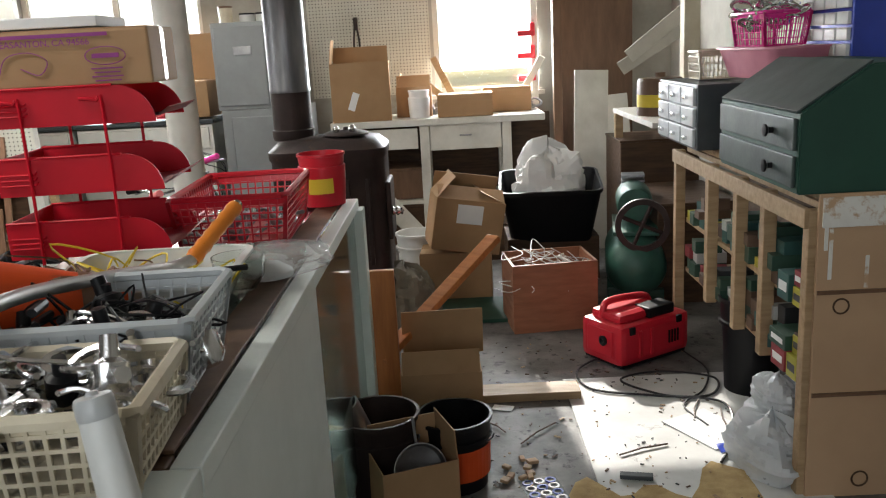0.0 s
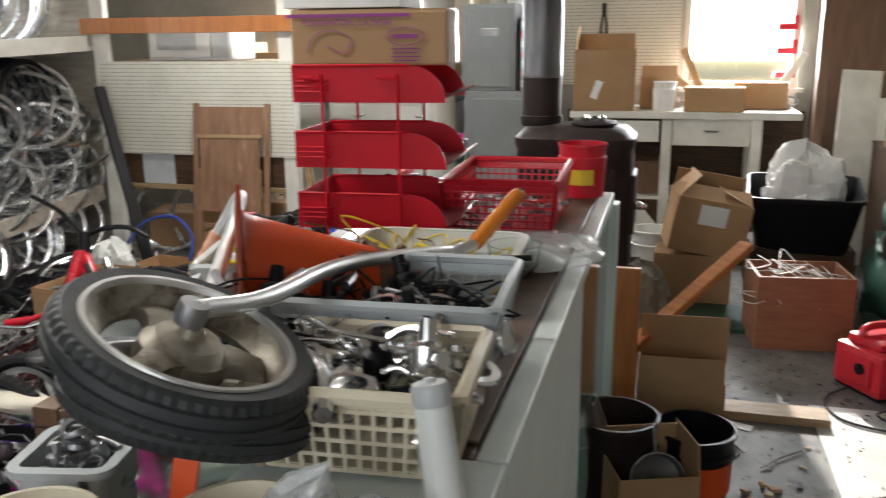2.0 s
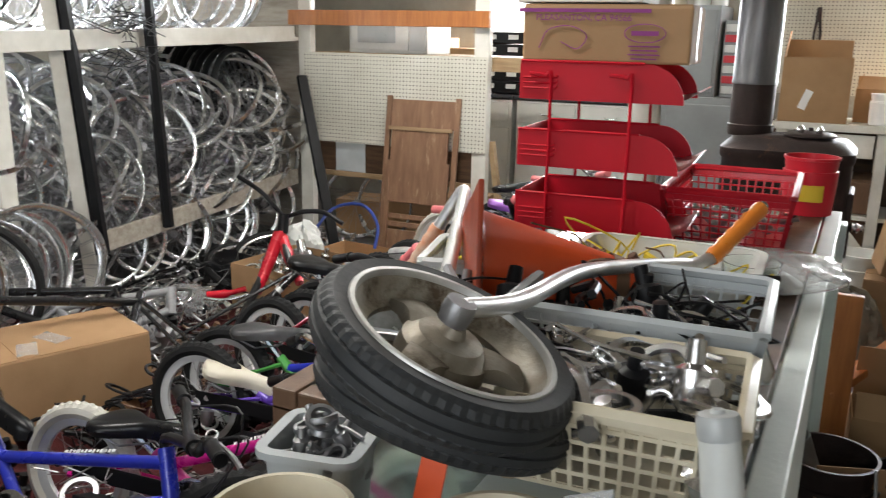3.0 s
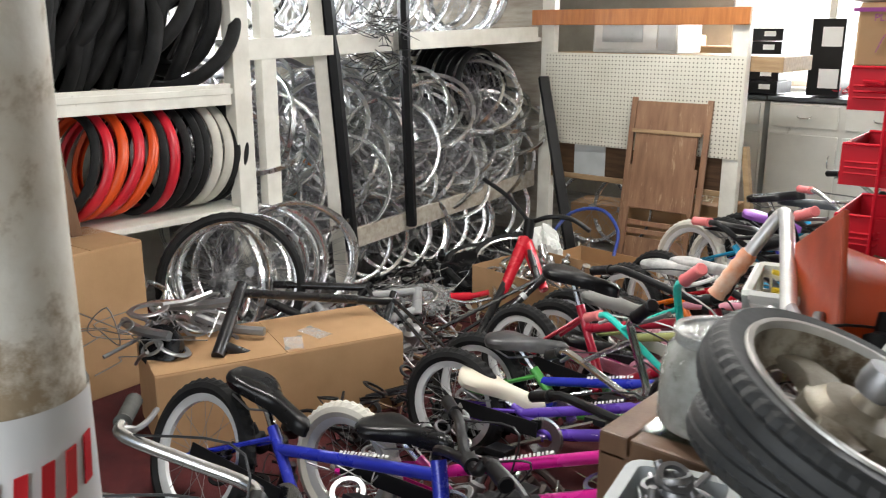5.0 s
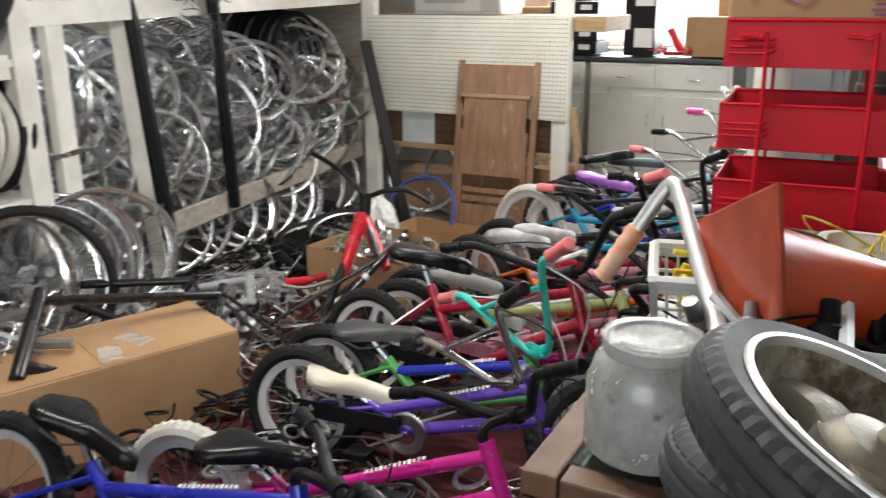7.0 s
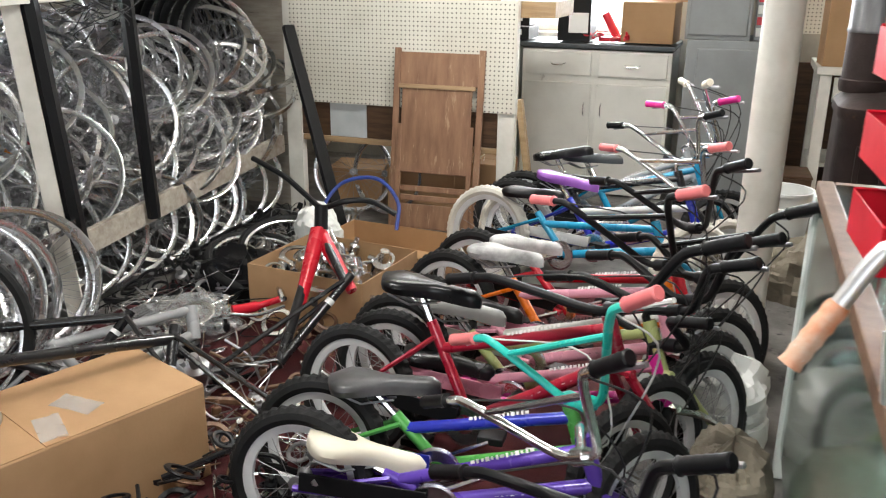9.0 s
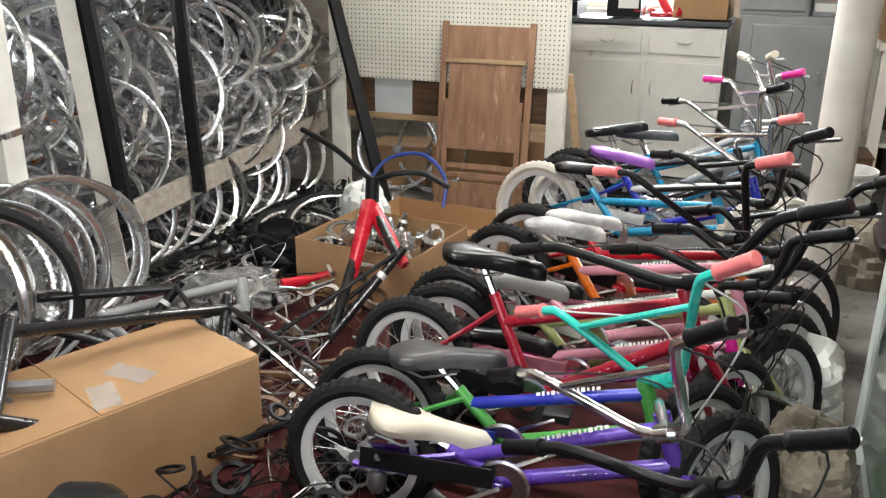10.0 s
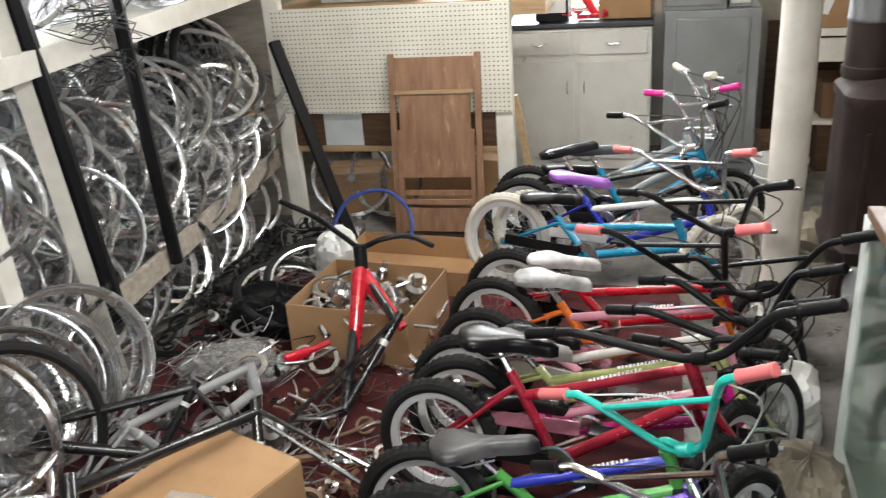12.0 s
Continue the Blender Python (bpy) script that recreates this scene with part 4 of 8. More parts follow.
# ---- bicycles ----
def bicycle(label, saddle, bar, r, frame_c, seat_c, bar_c, grip_c, tyre_c, rim_c, bars="riser", lean=-9.0, crank_c=None, top_c=None):
    """A bicycle by the places of its saddle (tail, nose) and of its handlebar (left end, right end, clamp), leaning to its left for lean < 0."""
    tail, nose = (Vector(p) for p in saddle)
    gl_w, gr_w, clamp = (Vector(p) for p in bar)
    mid = (tail + nose) / 2
    run = Vector((clamp.x - mid.x, clamp.y - mid.y, 0))
    wb = max(0.78, min(1.10, (run.length - 0.045) / 0.565))
    along = 0.3 * math.degrees(math.atan2(run.y, run.x)) + 0.7 * math.degrees(math.atan2(nose.y - tail.y, nose.x - tail.x))
    turn_m = pose(0, 0, 0, 0, 0, max(-18.0, min(16.0, along))) @ pose(0, 0, 0, lean, 0, 0)
    top_z = (mid.z - 0.012) / math.cos(radians(lean))
    seat_h = max(top_z - 0.018, r * 0.95 + 0.13)
    o = mid - turn_m @ Vector((0.22 * wb, 0, top_z))
    m = Matrix.Translation((o.x, o.y, 0.012)) @ turn_m
    gl, gr, c = (m.inverted() @ p for p in (gl_w, gr_w, clamp))
    twist = max(-18.0, min(18.0, math.degrees(math.atan2(nose.y - tail.y, nose.x - tail.x)) - max(-18.0, min(16.0, along))))
    dip = 0.85 * math.degrees(math.atan2(nose.z - tail.z, (nose - tail).length))
    b = thing("bicycle", label, "bicycle", m, "bicycles in the row")
    crank_c = crank_c or M["chrome"]
    bb, sc = Vector((0.40 * wb, 0, r * 0.95)), Vector((0.245 * wb, 0, seat_h - 0.10))
    hz = max(r + 0.20, min(c.z - 0.06, 0.62))
    ht, hb = Vector((0.785 * wb, 0, hz)), Vector((0.83 * wb, 0, hz - 0.12))
    axr, axf = Vector((0, 0, r)), Vector((wb, 0, r))
    mt = top_c or frame_c
    part("down_tube", tube(bmesh.new(), [hb + Vector((-0.005, 0, 0.01)), bb], 0.020, 10), frame_c, b, smooth=True)
    part("top_tube", tube(bmesh.new(), [ht + Vector((0.008, 0, -0.02)), bb.lerp(sc, 0.72)], 0.017, 10), mt, b, smooth=True)
    part("seat_tube", tube(bmesh.new(), [bb, sc], 0.017, 10), frame_c, b, smooth=True)
    part("head_tube", tube(bmesh.new(), [ht + (ht - hb) * 0.12, hb - (ht - hb) * 0.1], 0.021, 10), frame_c, b, smooth=True)
    for s in (-1, 1):
        part("chain_stay", tube(bmesh.new(), [bb + Vector((0, s * 0.03, 0)), axr + Vector((0, s * 0.055, 0))], 0.009, 6), frame_c, b, smooth=True)
        part("seat_stay", tube(bmesh.new(), [bb.lerp(sc, 0.85) + Vector((0, s * 0.02, 0)), axr + Vector((0, s * 0.055, 0))], 0.008, 6), frame_c, b, smooth=True)
    # white print along the frame
    for tb_name, e0, e1, rad in (("top_print", ht, bb.lerp(sc, 0.72), 0.017), ("down_print", hb, bb, 0.020)):
        d = e1 - e0
        face = Matrix.Translation(e0.lerp(e1, 0.42)) @ pose(0, 0, 0, 0, -math.degrees(math.atan2(d.z, d.x)), 0) @ pose(0, 0, 0, 40, 0, 0)
        part(tb_name, boxes(*[((0.013 * k, -rad - 0.0004, 0), (0.006 if k % 3 else 0.010, 0.0014, 0.011 if k % 2 else 0.008), face) for k in range(-6, 7)]), M["paper"] if mt is not P["whitep"] else M["ink"], b, "printed marks")
    # seat
    sp = part("seat_post", tube(bmesh.new(), [sc - (sc - bb) * 0.1, sc + (sc - bb).normalized() * 0.09], 0.0125, 8), M["chrome"], b, smooth=True)
    top = sc + (sc - bb).normalized() * 0.10
    rows = []
    L, W = 0.315, 0.098
    tip = Matrix.Translation(top) @ pose(0, 0, 0, 0, -dip, twist) @ Matrix.Translation(-top)
    for i in range(17):
        t = i / 16
        if t < 0.16:
            k = 0.30 + 0.70 * math.sin(math.pi / 2 * t / 0.16) ** 0.7
        elif t < 0.62:
            u = (t - 0.16) / 0.46
            k = 1 - 0.72 * (u * u * (3 - 2 * u))
        else:
            k = 0.28 * (1 if t < 0.9 else max(0.25, math.sqrt(max(0.0, 1 - ((t - 0.9) / 0.104) ** 2))))
        half, th = W * k, 0.030 * (0.55 + 0.45 * min(1, t / 0.14)) * (1 if t < 0.9 else max(0.4, k / 0.28))
        zc = 0.024 * (1 - t) ** 2.2 - 0.014 * max(0, t - 0.6)
        x = -0.115 + L * t
        ring = []
        for q in range(13):
            a = math.pi * q / 12
            ring.append(top + Vector((x, math.cos(a) * half, zc + th * math.sin(a) ** 0.65)))
        ring += [top + Vector((x, -half * 0.86, zc - 0.020)), top + Vector((x, half * 0.86, zc - 0.020)), ring[0]]
        rows.append([tip @ p for p in ring])
    bm = sheet(bmesh.new(), rows)
    quad(bm, [bm.verts.new(p) for p in rows[0][:-1]])
    quad(bm, [bm.verts.new(p) for p in rows[-1][:-1]])
    se = part("seat", bm, seat_c, b, smooth=True)
    sr = bmesh.new()
    for s in (-1, 1):
        tube(sr, [top + Vector((-0.09, s * 0.035, -0.02)), top + Vector((-0.02, s * 0.025, -0.045)), top + Vector((0.07, s * 0.012, -0.025))], 0.0035, 5)
    part("seat_rail", sr, M["steel"], se)
    # wheels
    def wheel(name, at, rot):
        w = part(name, tyre_mesh(r, 0.027, 0.95, 46), tyre_c, b)
        w.matrix_basis = rot @ Matrix.Translation(at) @ pose(0, 0, 0, 90, 0, 0)
        part("rim", rim_mesh(r - 0.026, 0.014, 0.034), rim_c, w, smooth=True)
        part("spokes", spokes_mesh(r - 0.024, 20), M["spoke"], w)
        part("hub", hub_mesh(), M["steel"], w, smooth=True)
        return w
    ax = (ht - hb).normalized()
    side = (gr - gl)
    steer = max(-62.0, min(62.0, math.degrees(math.atan2(side.x, -side.y))))
    turn = Matrix.Translation(hb) @ Matrix.Rotation(radians(steer), 4, (ax * 0.35 + Vector((0, 0, 0.65))).normalized()) @ Matrix.Translation(-hb)
    wheel("rear_wheel", axr, Matrix())
    wheel("front_wheel", axf, turn)
    fk = bmesh.new()
    for s in (-1, 1):
        tube(fk, smooth_line([hb + Vector((0, s * 0.030, -0.02)), hb.lerp(axf, 0.5) + Vector((0, s * 0.045, 0)), axf + Vector((0, s * 0.05, 0))], 3), [0.014] * 4 + [0.011] * 3, 7, turn)
    tube(fk, [hb + Vector((0, -0.045, -0.015)), hb + Vector((0, 0.045, -0.015))], 0.013, 7, turn)
    part("fork", fk, frame_c if not top_c else M["chrome"], b, smooth=True)
    part("stem", tube(bmesh.new(), smooth_line([ht - ax * 0.03, ht + ax * 0.04, c], 4), [0.013] * 8 + [0.017], 9), bar_c if bars == "high" else M["black"], b, smooth=True)
    u = side.normalized()
    hold = tube(bmesh.new(), [c - u * 0.022, c + u * 0.022], 0.021, 10)
    part("bar_clamp", hold, bar_c if bars == "high" else M["black"], b, smooth=True)
    bl, br = gl.lerp(c, 0.06) + u * 0.13, gr.lerp(c, 0.06) - u * 0.13
    low_l, low_r = c - u * 0.055, c + u * 0.055
    line = [gl, gl.lerp(bl, 0.75), bl.lerp(low_l, 0.06), bl.lerp(low_l, 0.5), low_l.lerp(bl, 0.06), c, low_r.lerp(br, 0.06), br.lerp(low_r, 0.5), br.lerp(low_r, 0.06), gr.lerp(br, 0.75), gr]
    part("handlebar", tube(bmesh.new(), smooth_line(line, 4), 0.0115 if bars == "high" else 0.0135, 9), bar_c, b, smooth=True)
    for e, q, low in ((gl, bl, low_l), (gr, br, low_r)):
        gd = (e - q).normalized()
        g0 = e - gd * 0.108
        ln = [g0, g0 + gd * 0.004, g0 + gd * 0.010] + [g0 + gd * (0.014 + 0.0095 * k) for k in range(9)] + [g0 + gd * 0.106, g0 + gd * 0.110]
        part("grip", tube(bmesh.new(), ln, [0.014, 0.0195, 0.0175] + [0.0165 + 0.0012 * (k % 2) for k in range(9)] + [0.0185, 0.015], 12), grip_c, b, smooth=True)
        front = (gd.cross(Vector((0, 0, 1)))).normalized() * (1 if e is gl else -1)
        lv = [g0 - gd * 0.03, g0 + front * 0.03 - gd * 0.01 + Vector((0, 0, -0.006)), g0 + gd * 0.05 + front * 0.045 + Vector((0, 0, -0.012)), g0 + gd * 0.105 + front * 0.048 + Vector((0, 0, -0.018))]
        part("brake_lever", tube(bmesh.new(), smooth_line(lv, 3), [0.010] * 3 + [0.0065] * 7, 7), M["wplastic"] if bar_c is M["teal"] else M["steel"], b, smooth=True)
    if bars == "high":
        part("crossbar", tube(bmesh.new(), [bl.lerp(low_l, 0.25), br.lerp(low_r, 0.25)], 0.0085, 8), bar_c, b, smooth=True)
    cb = bmesh.new()
    fwd = Vector((0.10, 0, 0))
    tube(cb, smooth_line([bl, (bl + c) / 2 + fwd + Vector((0.03, 0.02, 0.05)), hb + Vector((0.06, 0.05, 0.02)), bb.lerp(hb, 0.6) + Vector((0, 0.025, 0.02))], 5), 0.0028, 5)
    tube(cb, smooth_line([br, (br + c) / 2 + fwd + Vector((0.04, -0.02, 0.03)), hb + Vector((0.05, 0, -0.02))], 5), 0.0028, 5)
    part("brake_cable", cb, M["cable"] if bar_c is not M["teal"] else M["wplastic"], b)
    # cranks
    cr = part("chainring", lathe(bmesh.new(), [(0.030, -0.002), (0.062, -0.003), (0.070, -0.001), (0.070, 0.001), (0.062, 0.003), (0.030, 0.002)], 32, Matrix.Translation(bb + Vector((0, -0.045, 0))) @ pose(0, 0, 0, 90, 0, 0), True), crank_c, b)
    for s in (-1, 1):
        a = radians(25)
        e = bb + Vector((s * math.cos(a) * 0.13, s * 0.07, s * math.sin(a) * 0.13))
        part("crank_arm", tube(bmesh.new(), [bb + Vector((0, s * 0.058, 0)), e], [0.011, 0.008], 6), crank_c, b, smooth=True)
        part("pedal", boxes((e + Vector((0, s * 0.045, 0)), (0.075, 0.08, 0.022)), bevel=0.004), M["black"], b)
    part("chain_guard", boxes(((0, 0, 0), ((bb - axr).length * 0.9, 0.006, 0.05), Matrix.Translation((axr + bb) / 2 + Vector((0, -0.062, 0.025))) @ pose(0, 0, 0, 0, -math.degrees(math.atan2(bb.z - axr.z, bb.x - axr.x)), 0)), bevel=0.002), top_c or M["black"], b)
    return b


P = {
    "water": paint("royal_blue_paint", (0.022, 0.035, 0.42)), "magenta": paint("magenta_paint", (0.60, 0.015, 0.26)), "violet": paint("violet_paint", (0.13, 0.06, 0.46)),
    "crimson": paint("crimson_paint", (0.38, 0.012, 0.035)), "olive": paint("olive_green_paint", (0.36, 0.40, 0.16)), "lightpink": paint("light_pink_paint", (0.72, 0.32, 0.42)),
    "sky": paint("sky_blue_paint", (0.02, 0.30, 0.52)), "red": paint("bright_red_paint", (0.58, 0.012, 0.03)), "grey": paint("silver_paint", (0.42, 0.43, 0.44)),
    "blackp": paint("gloss_black_paint", (0.012, 0.012, 0.014)), "green": paint("grass_green_paint", (0.10, 0.42, 0.09)), "whitep": paint("white_gloss_paint", (0.72, 0.72, 0.70)),
    "orangep": paint("orange_gloss_paint", (0.72, 0.16, 0.01)), "purple": paint("purple_vinyl", (0.30, 0.10, 0.46), 0.4),
}
CREAM = mat("cream_vinyl_seat", (0.70, 0.66, 0.55), (0.62, 0.57, 0.46), 0.45, stain=(0.4, 0.34, 0.25), stain_at=0.7, bump=0.05)
GREYSEAT = mat("black_and_grey_seat", (0.10, 0.10, 0.105), (0.010, 0.010, 0.011), 0.35, scale=6, bump=0.05)
WHITESEAT = mat("worn_white_and_black_seat", (0.66, 0.66, 0.66), (0.03, 0.03, 0.03), 0.4, scale=5, bump=0.05)
SILVER = mat("satin_silver_rim", (0.76, 0.77, 0.78), (0.62, 0.63, 0.64), 0.42, 0.3, scale=8, stain=(0.3, 0.27, 0.23), stain_at=0.7)
M["gripgrey"] = mat("dark_ribbed_rubber", (0.05, 0.05, 0.045), (0.03, 0.03, 0.028), 0.7, bump=0.4)
M["greyseatlong"] = mat("worn_grey_vinyl", (0.20, 0.20, 0.19), (0.13, 0.13, 0.125), 0.5, stain=(0.3, 0.3, 0.29), stain_at=0.68)
V, CH, RB, AL, BK = M["vinylblack"], M["chrome"], M["rubber"], SILVER, M["black"]


bicycle("small silver kids' bicycle with chrome swept bars and red-ended grips", ((-2.55, 0.60, 0.46), (-2.30, 0.64, 0.46)), ((-2.14, 0.962, 0.714), (-1.80, 0.56, 0.72), (-1.70, 0.94, 0.645)), 0.20, P["grey"], V, CH, M["gripgrey"], RB, AL)
bicycle("royal blue bicycle with a black seat and knobbly tyres", ((-2.57, 1.525, 0.53), (-2.23, 1.555, 0.44)), ((-1.90, 1.72, 0.52), (-1.44, 1.36, 0.60), (-1.62, 1.47, 0.54)), 0.225, P["water"], V, BK, BK, RB, AL, lean=-22)
bicycle("magenta kids' bicycle with a black seat and wide black bars", ((-2.217, 1.751, 0.385), (-1.90, 1.775, 0.43)), ((-1.876, 2.09, 0.413), (-1.255, 1.819, 0.737), (-1.45, 1.93, 0.525)), 0.19, P["magenta"], V, BK, BK, M["tyrewhite"], AL)
bicycle("violet kids' bicycle with a cream seat and chrome high-rise bars", ((-2.247, 2.244, 0.40), (-1.959, 2.331, 0.35)), ((-1.992, 2.346, 0.438), (-1.45, 1.974, 0.824), (-1.55, 2.13, 0.50)), 0.195, P["violet"], CREAM, CH, BK, RB, AL, "high")
bicycle("blue and green kids' bicycle with turquoise high-rise handlebars and pink grips", ((-2.293, 2.45, 0.415), (-1.994, 2.486, 0.466)), ((-2.005, 2.609, 0.50), (-1.425, 2.195, 0.875), (-1.594, 2.466, 0.448)), 0.195, P["green"], GREYSEAT, M["teal"], M["salmon"], RB, AL, "high", top_c=P["water"])
bicycle("crimson kids' bicycle with a raised black seat and wide black bars", ((-2.293, 2.779, 0.60), (-2.00, 2.77, 0.60)), ((-2.061, 2.73, 0.634), (-1.261, 2.378, 0.951), (-1.56, 2.60, 0.66)), 0.205, P["crimson"], V, BK, BK, RB, AL)
bicycle("pink kids' bicycle wedged low in the row", ((-2.22, 2.93, 0.36), (-1.95, 2.91, 0.36)), ((-1.75, 3.02, 0.48), (-1.32, 2.74, 0.60), (-1.42, 2.88, 0.46)), 0.20, P["magenta"], V, BK, BK, RB, AL, top_c=P["lightpink"])
bicycle("olive green kids' bicycle with a long grey seat", ((-2.25, 3.06, 0.46), (-1.95, 3.00, 0.47)), ((-1.84, 3.06, 0.56), (-1.22, 2.70, 0.80), (-1.42, 2.90, 0.56)), 0.205, P["olive"], M["greyseatlong"], BK, BK, RB, AL)
bicycle("pale pink and white kids' bicycle with black bars", ((-2.22, 3.28, 0.40), (-1.94, 3.22, 0.41)), ((-1.74, 3.26, 0.58), (-1.16, 2.88, 0.82), (-1.38, 3.06, 0.54)), 0.20, P["lightpink"], V, BK, BK, RB, AL, top_c=P["whitep"])
bicycle("pink and orange kids' bicycle with a worn white seat", ((-2.225, 3.503, 0.49), (-1.903, 3.37, 0.545)), ((-1.66, 3.36, 0.62), (-1.07, 2.95, 0.90), (-1.36, 3.17, 0.58)), 0.22, P["orangep"], WHITESEAT, BK, BK, RB, AL, "high", top_c=P["lightpink"])
bicycle("bright red kids' bicycle with black high-rise bars and pink grips", ((-2.212, 3.765, 0.455), (-1.878, 3.64, 0.515)), ((-1.968, 3.368, 0.727), (-1.373, 2.93, 0.92), (-1.50, 3.30, 0.56)), 0.225, P["red"], WHITESEAT, BK, M["salmon"], RB, AL, "high")
bicycle("sky blue kids' bicycle with white tyres and a black seat", ((-2.37, 4.42, 0.485), (-2.00, 4.31, 0.55)), ((-1.848, 3.907, 0.683), (-1.264, 3.30, 0.93), (-1.42, 3.78, 0.56)), 0.235, P["sky"], V, BK, BK, M["tyrewhite"], AL, "high")
bicycle("blue and white kids' bicycle with a purple seat", ((-2.211, 4.60, 0.545), (-1.95, 4.58, 0.535)), ((-1.891, 4.393, 0.727), (-1.332, 3.825, 0.881), (-1.45, 4.22, 0.58)), 0.21, P["water"], P["purple"], CH, M["salmon"], M["tyrewhite"], AL, "high", top_c=P["whitep"])
bicycle("black kids' bicycle with a raised black seat", ((-2.329, 4.862, 0.535), (-2.008, 4.847, 0.655)), ((-1.968, 5.097, 0.707), (-1.383, 4.651, 0.879), (-1.52, 4.90, 0.58)), 0.21, P["blackp"], V, CH, BK, RB, AL, "high")
bicycle("turquoise kids' bicycle with a grey seat and pink grips", ((-2.149, 4.96, 0.555), (-1.915, 4.978, 0.58)), ((-1.77, 5.05, 0.84), (-1.32, 4.78, 0.93), (-1.44, 4.95, 0.62)), 0.20, P["sky"], M["drawergrey"], CH, M["hotpink"], RB, AL, "high")
bicycle("silver kids' bicycle with cream grips at the end of the row", ((-2.30, 5.10, 0.44), (-2.04, 5.10, 0.45)), ((-1.62, 5.20, 0.95), (-1.453, 4.613, 1.018), (-1.40, 4.98, 0.66)), 0.20, P["grey"], V, CH, CREAM, RB, AL, "high")

# ---- the display counter ----
CX0, CX1, CY0, CY1, CZ = -1.08, -0.36, 1.08, 3.06, 0.95
ct = thing("display_counter", "old pale mint shop counter with glass top and wood trim", "counter")
part("front_panel", boxes(((CX1 - 0.012, 1.565, 0.47), (0.024, 0.97, 0.90)), bevel=0.004), M["mint"], ct)
part("end_block", boxes(((-0.525, 1.012, 0.473), (0.33, 0.134, 0.946)), bevel=0.004), M["mint"], ct)
part("plinth", boxes((((CX0 + CX1) / 2, (CY0 + CY1) / 2, 0.05), (CX1 - CX0 - 0.05, CY1 - CY0 - 0.05, 0.10))), M["mint"], ct)
part("bottom_shelf", boxes((((CX0 + CX1) / 2, (CY0 + CY1) / 2, 0.115), (CX1 - CX0 - 0.03, CY1 - CY0 - 0.03, 0.02))), M["mint"], ct)
part("glass_shelf", boxes((((CX0 + CX1) / 2, 2.5, 0.5), (CX1 - CX0 - 0.1, 1.0, 0.008))), M["counterglass"], ct)
for x in (CX0 + 0.025, CX1 - 0.025):
    part("corner_post", boxes(((x + (0.016 if x > -0.7 else 0), CY1 - 0.025, 0.465), (0.06, 0.08, 0.90)), bevel=0.004), M["mint"], ct)
    part("corner_post", boxes(((x - 0.002, CY0 + 0.03, 0.47), (0.05, 0.06, 0.90)), bevel=0.004), M["oldwood"] if x < -0.7 else M["mint"], ct)
part("back_glass", boxes(((CX0 + 0.006, (CY0 + CY1) / 2, 0.52), (0.006, CY1 - CY0 - 0.14, 0.78))), M["counterglass"], ct, "greenish sliding glass")
part("side_glass", boxes(((CX1 - 0.012, 2.53, 0.52), (0.006, 0.90, 0.78))), M["counterglass"], ct)
part("glass_top", boxes((((CX0 + CX1) / 2, (CY0 + CY1) / 2, 0.941), (CX1 - CX0 - 0.07, CY1 - CY0 - 0.07, 0.010))), M["counterglass"], ct)
part("inner_shelf", boxes((((CX0 + CX1) / 2, 1.60, 0.90), (CX1 - CX0 - 0.09, 0.98, 0.02))), M["darkwood"], ct)
part("edge_trim", boxes(((CX1 - 0.02, (CY0 + CY1) / 2, 0.928), (0.044, CY1 - CY0, 0.038)), bevel=0.004), M["mint"], ct)
part("edge_trim", boxes(((CX0 + 0.02, (CY0 + CY1) / 2, 0.928), (0.044, CY1 - CY0, 0.038)), bevel=0.004), M["oldwood"], ct)
for y in (CY0 + 0.02, CY1 - 0.02):
    part("edge_trim", boxes((((CX0 + CX1) / 2, y, 0.928), (CX1 - CX0 - 0.09, 0.040, 0.036)), bevel=0.004), M["oldwood"], ct)
part("wood_strip", boxes(((CX1 - 0.085, (CY0 + CY1) / 2, 0.949), (0.075, CY1 - CY0 - 0.08, 0.006)), bevel=0.002), M["oldwood"], ct)

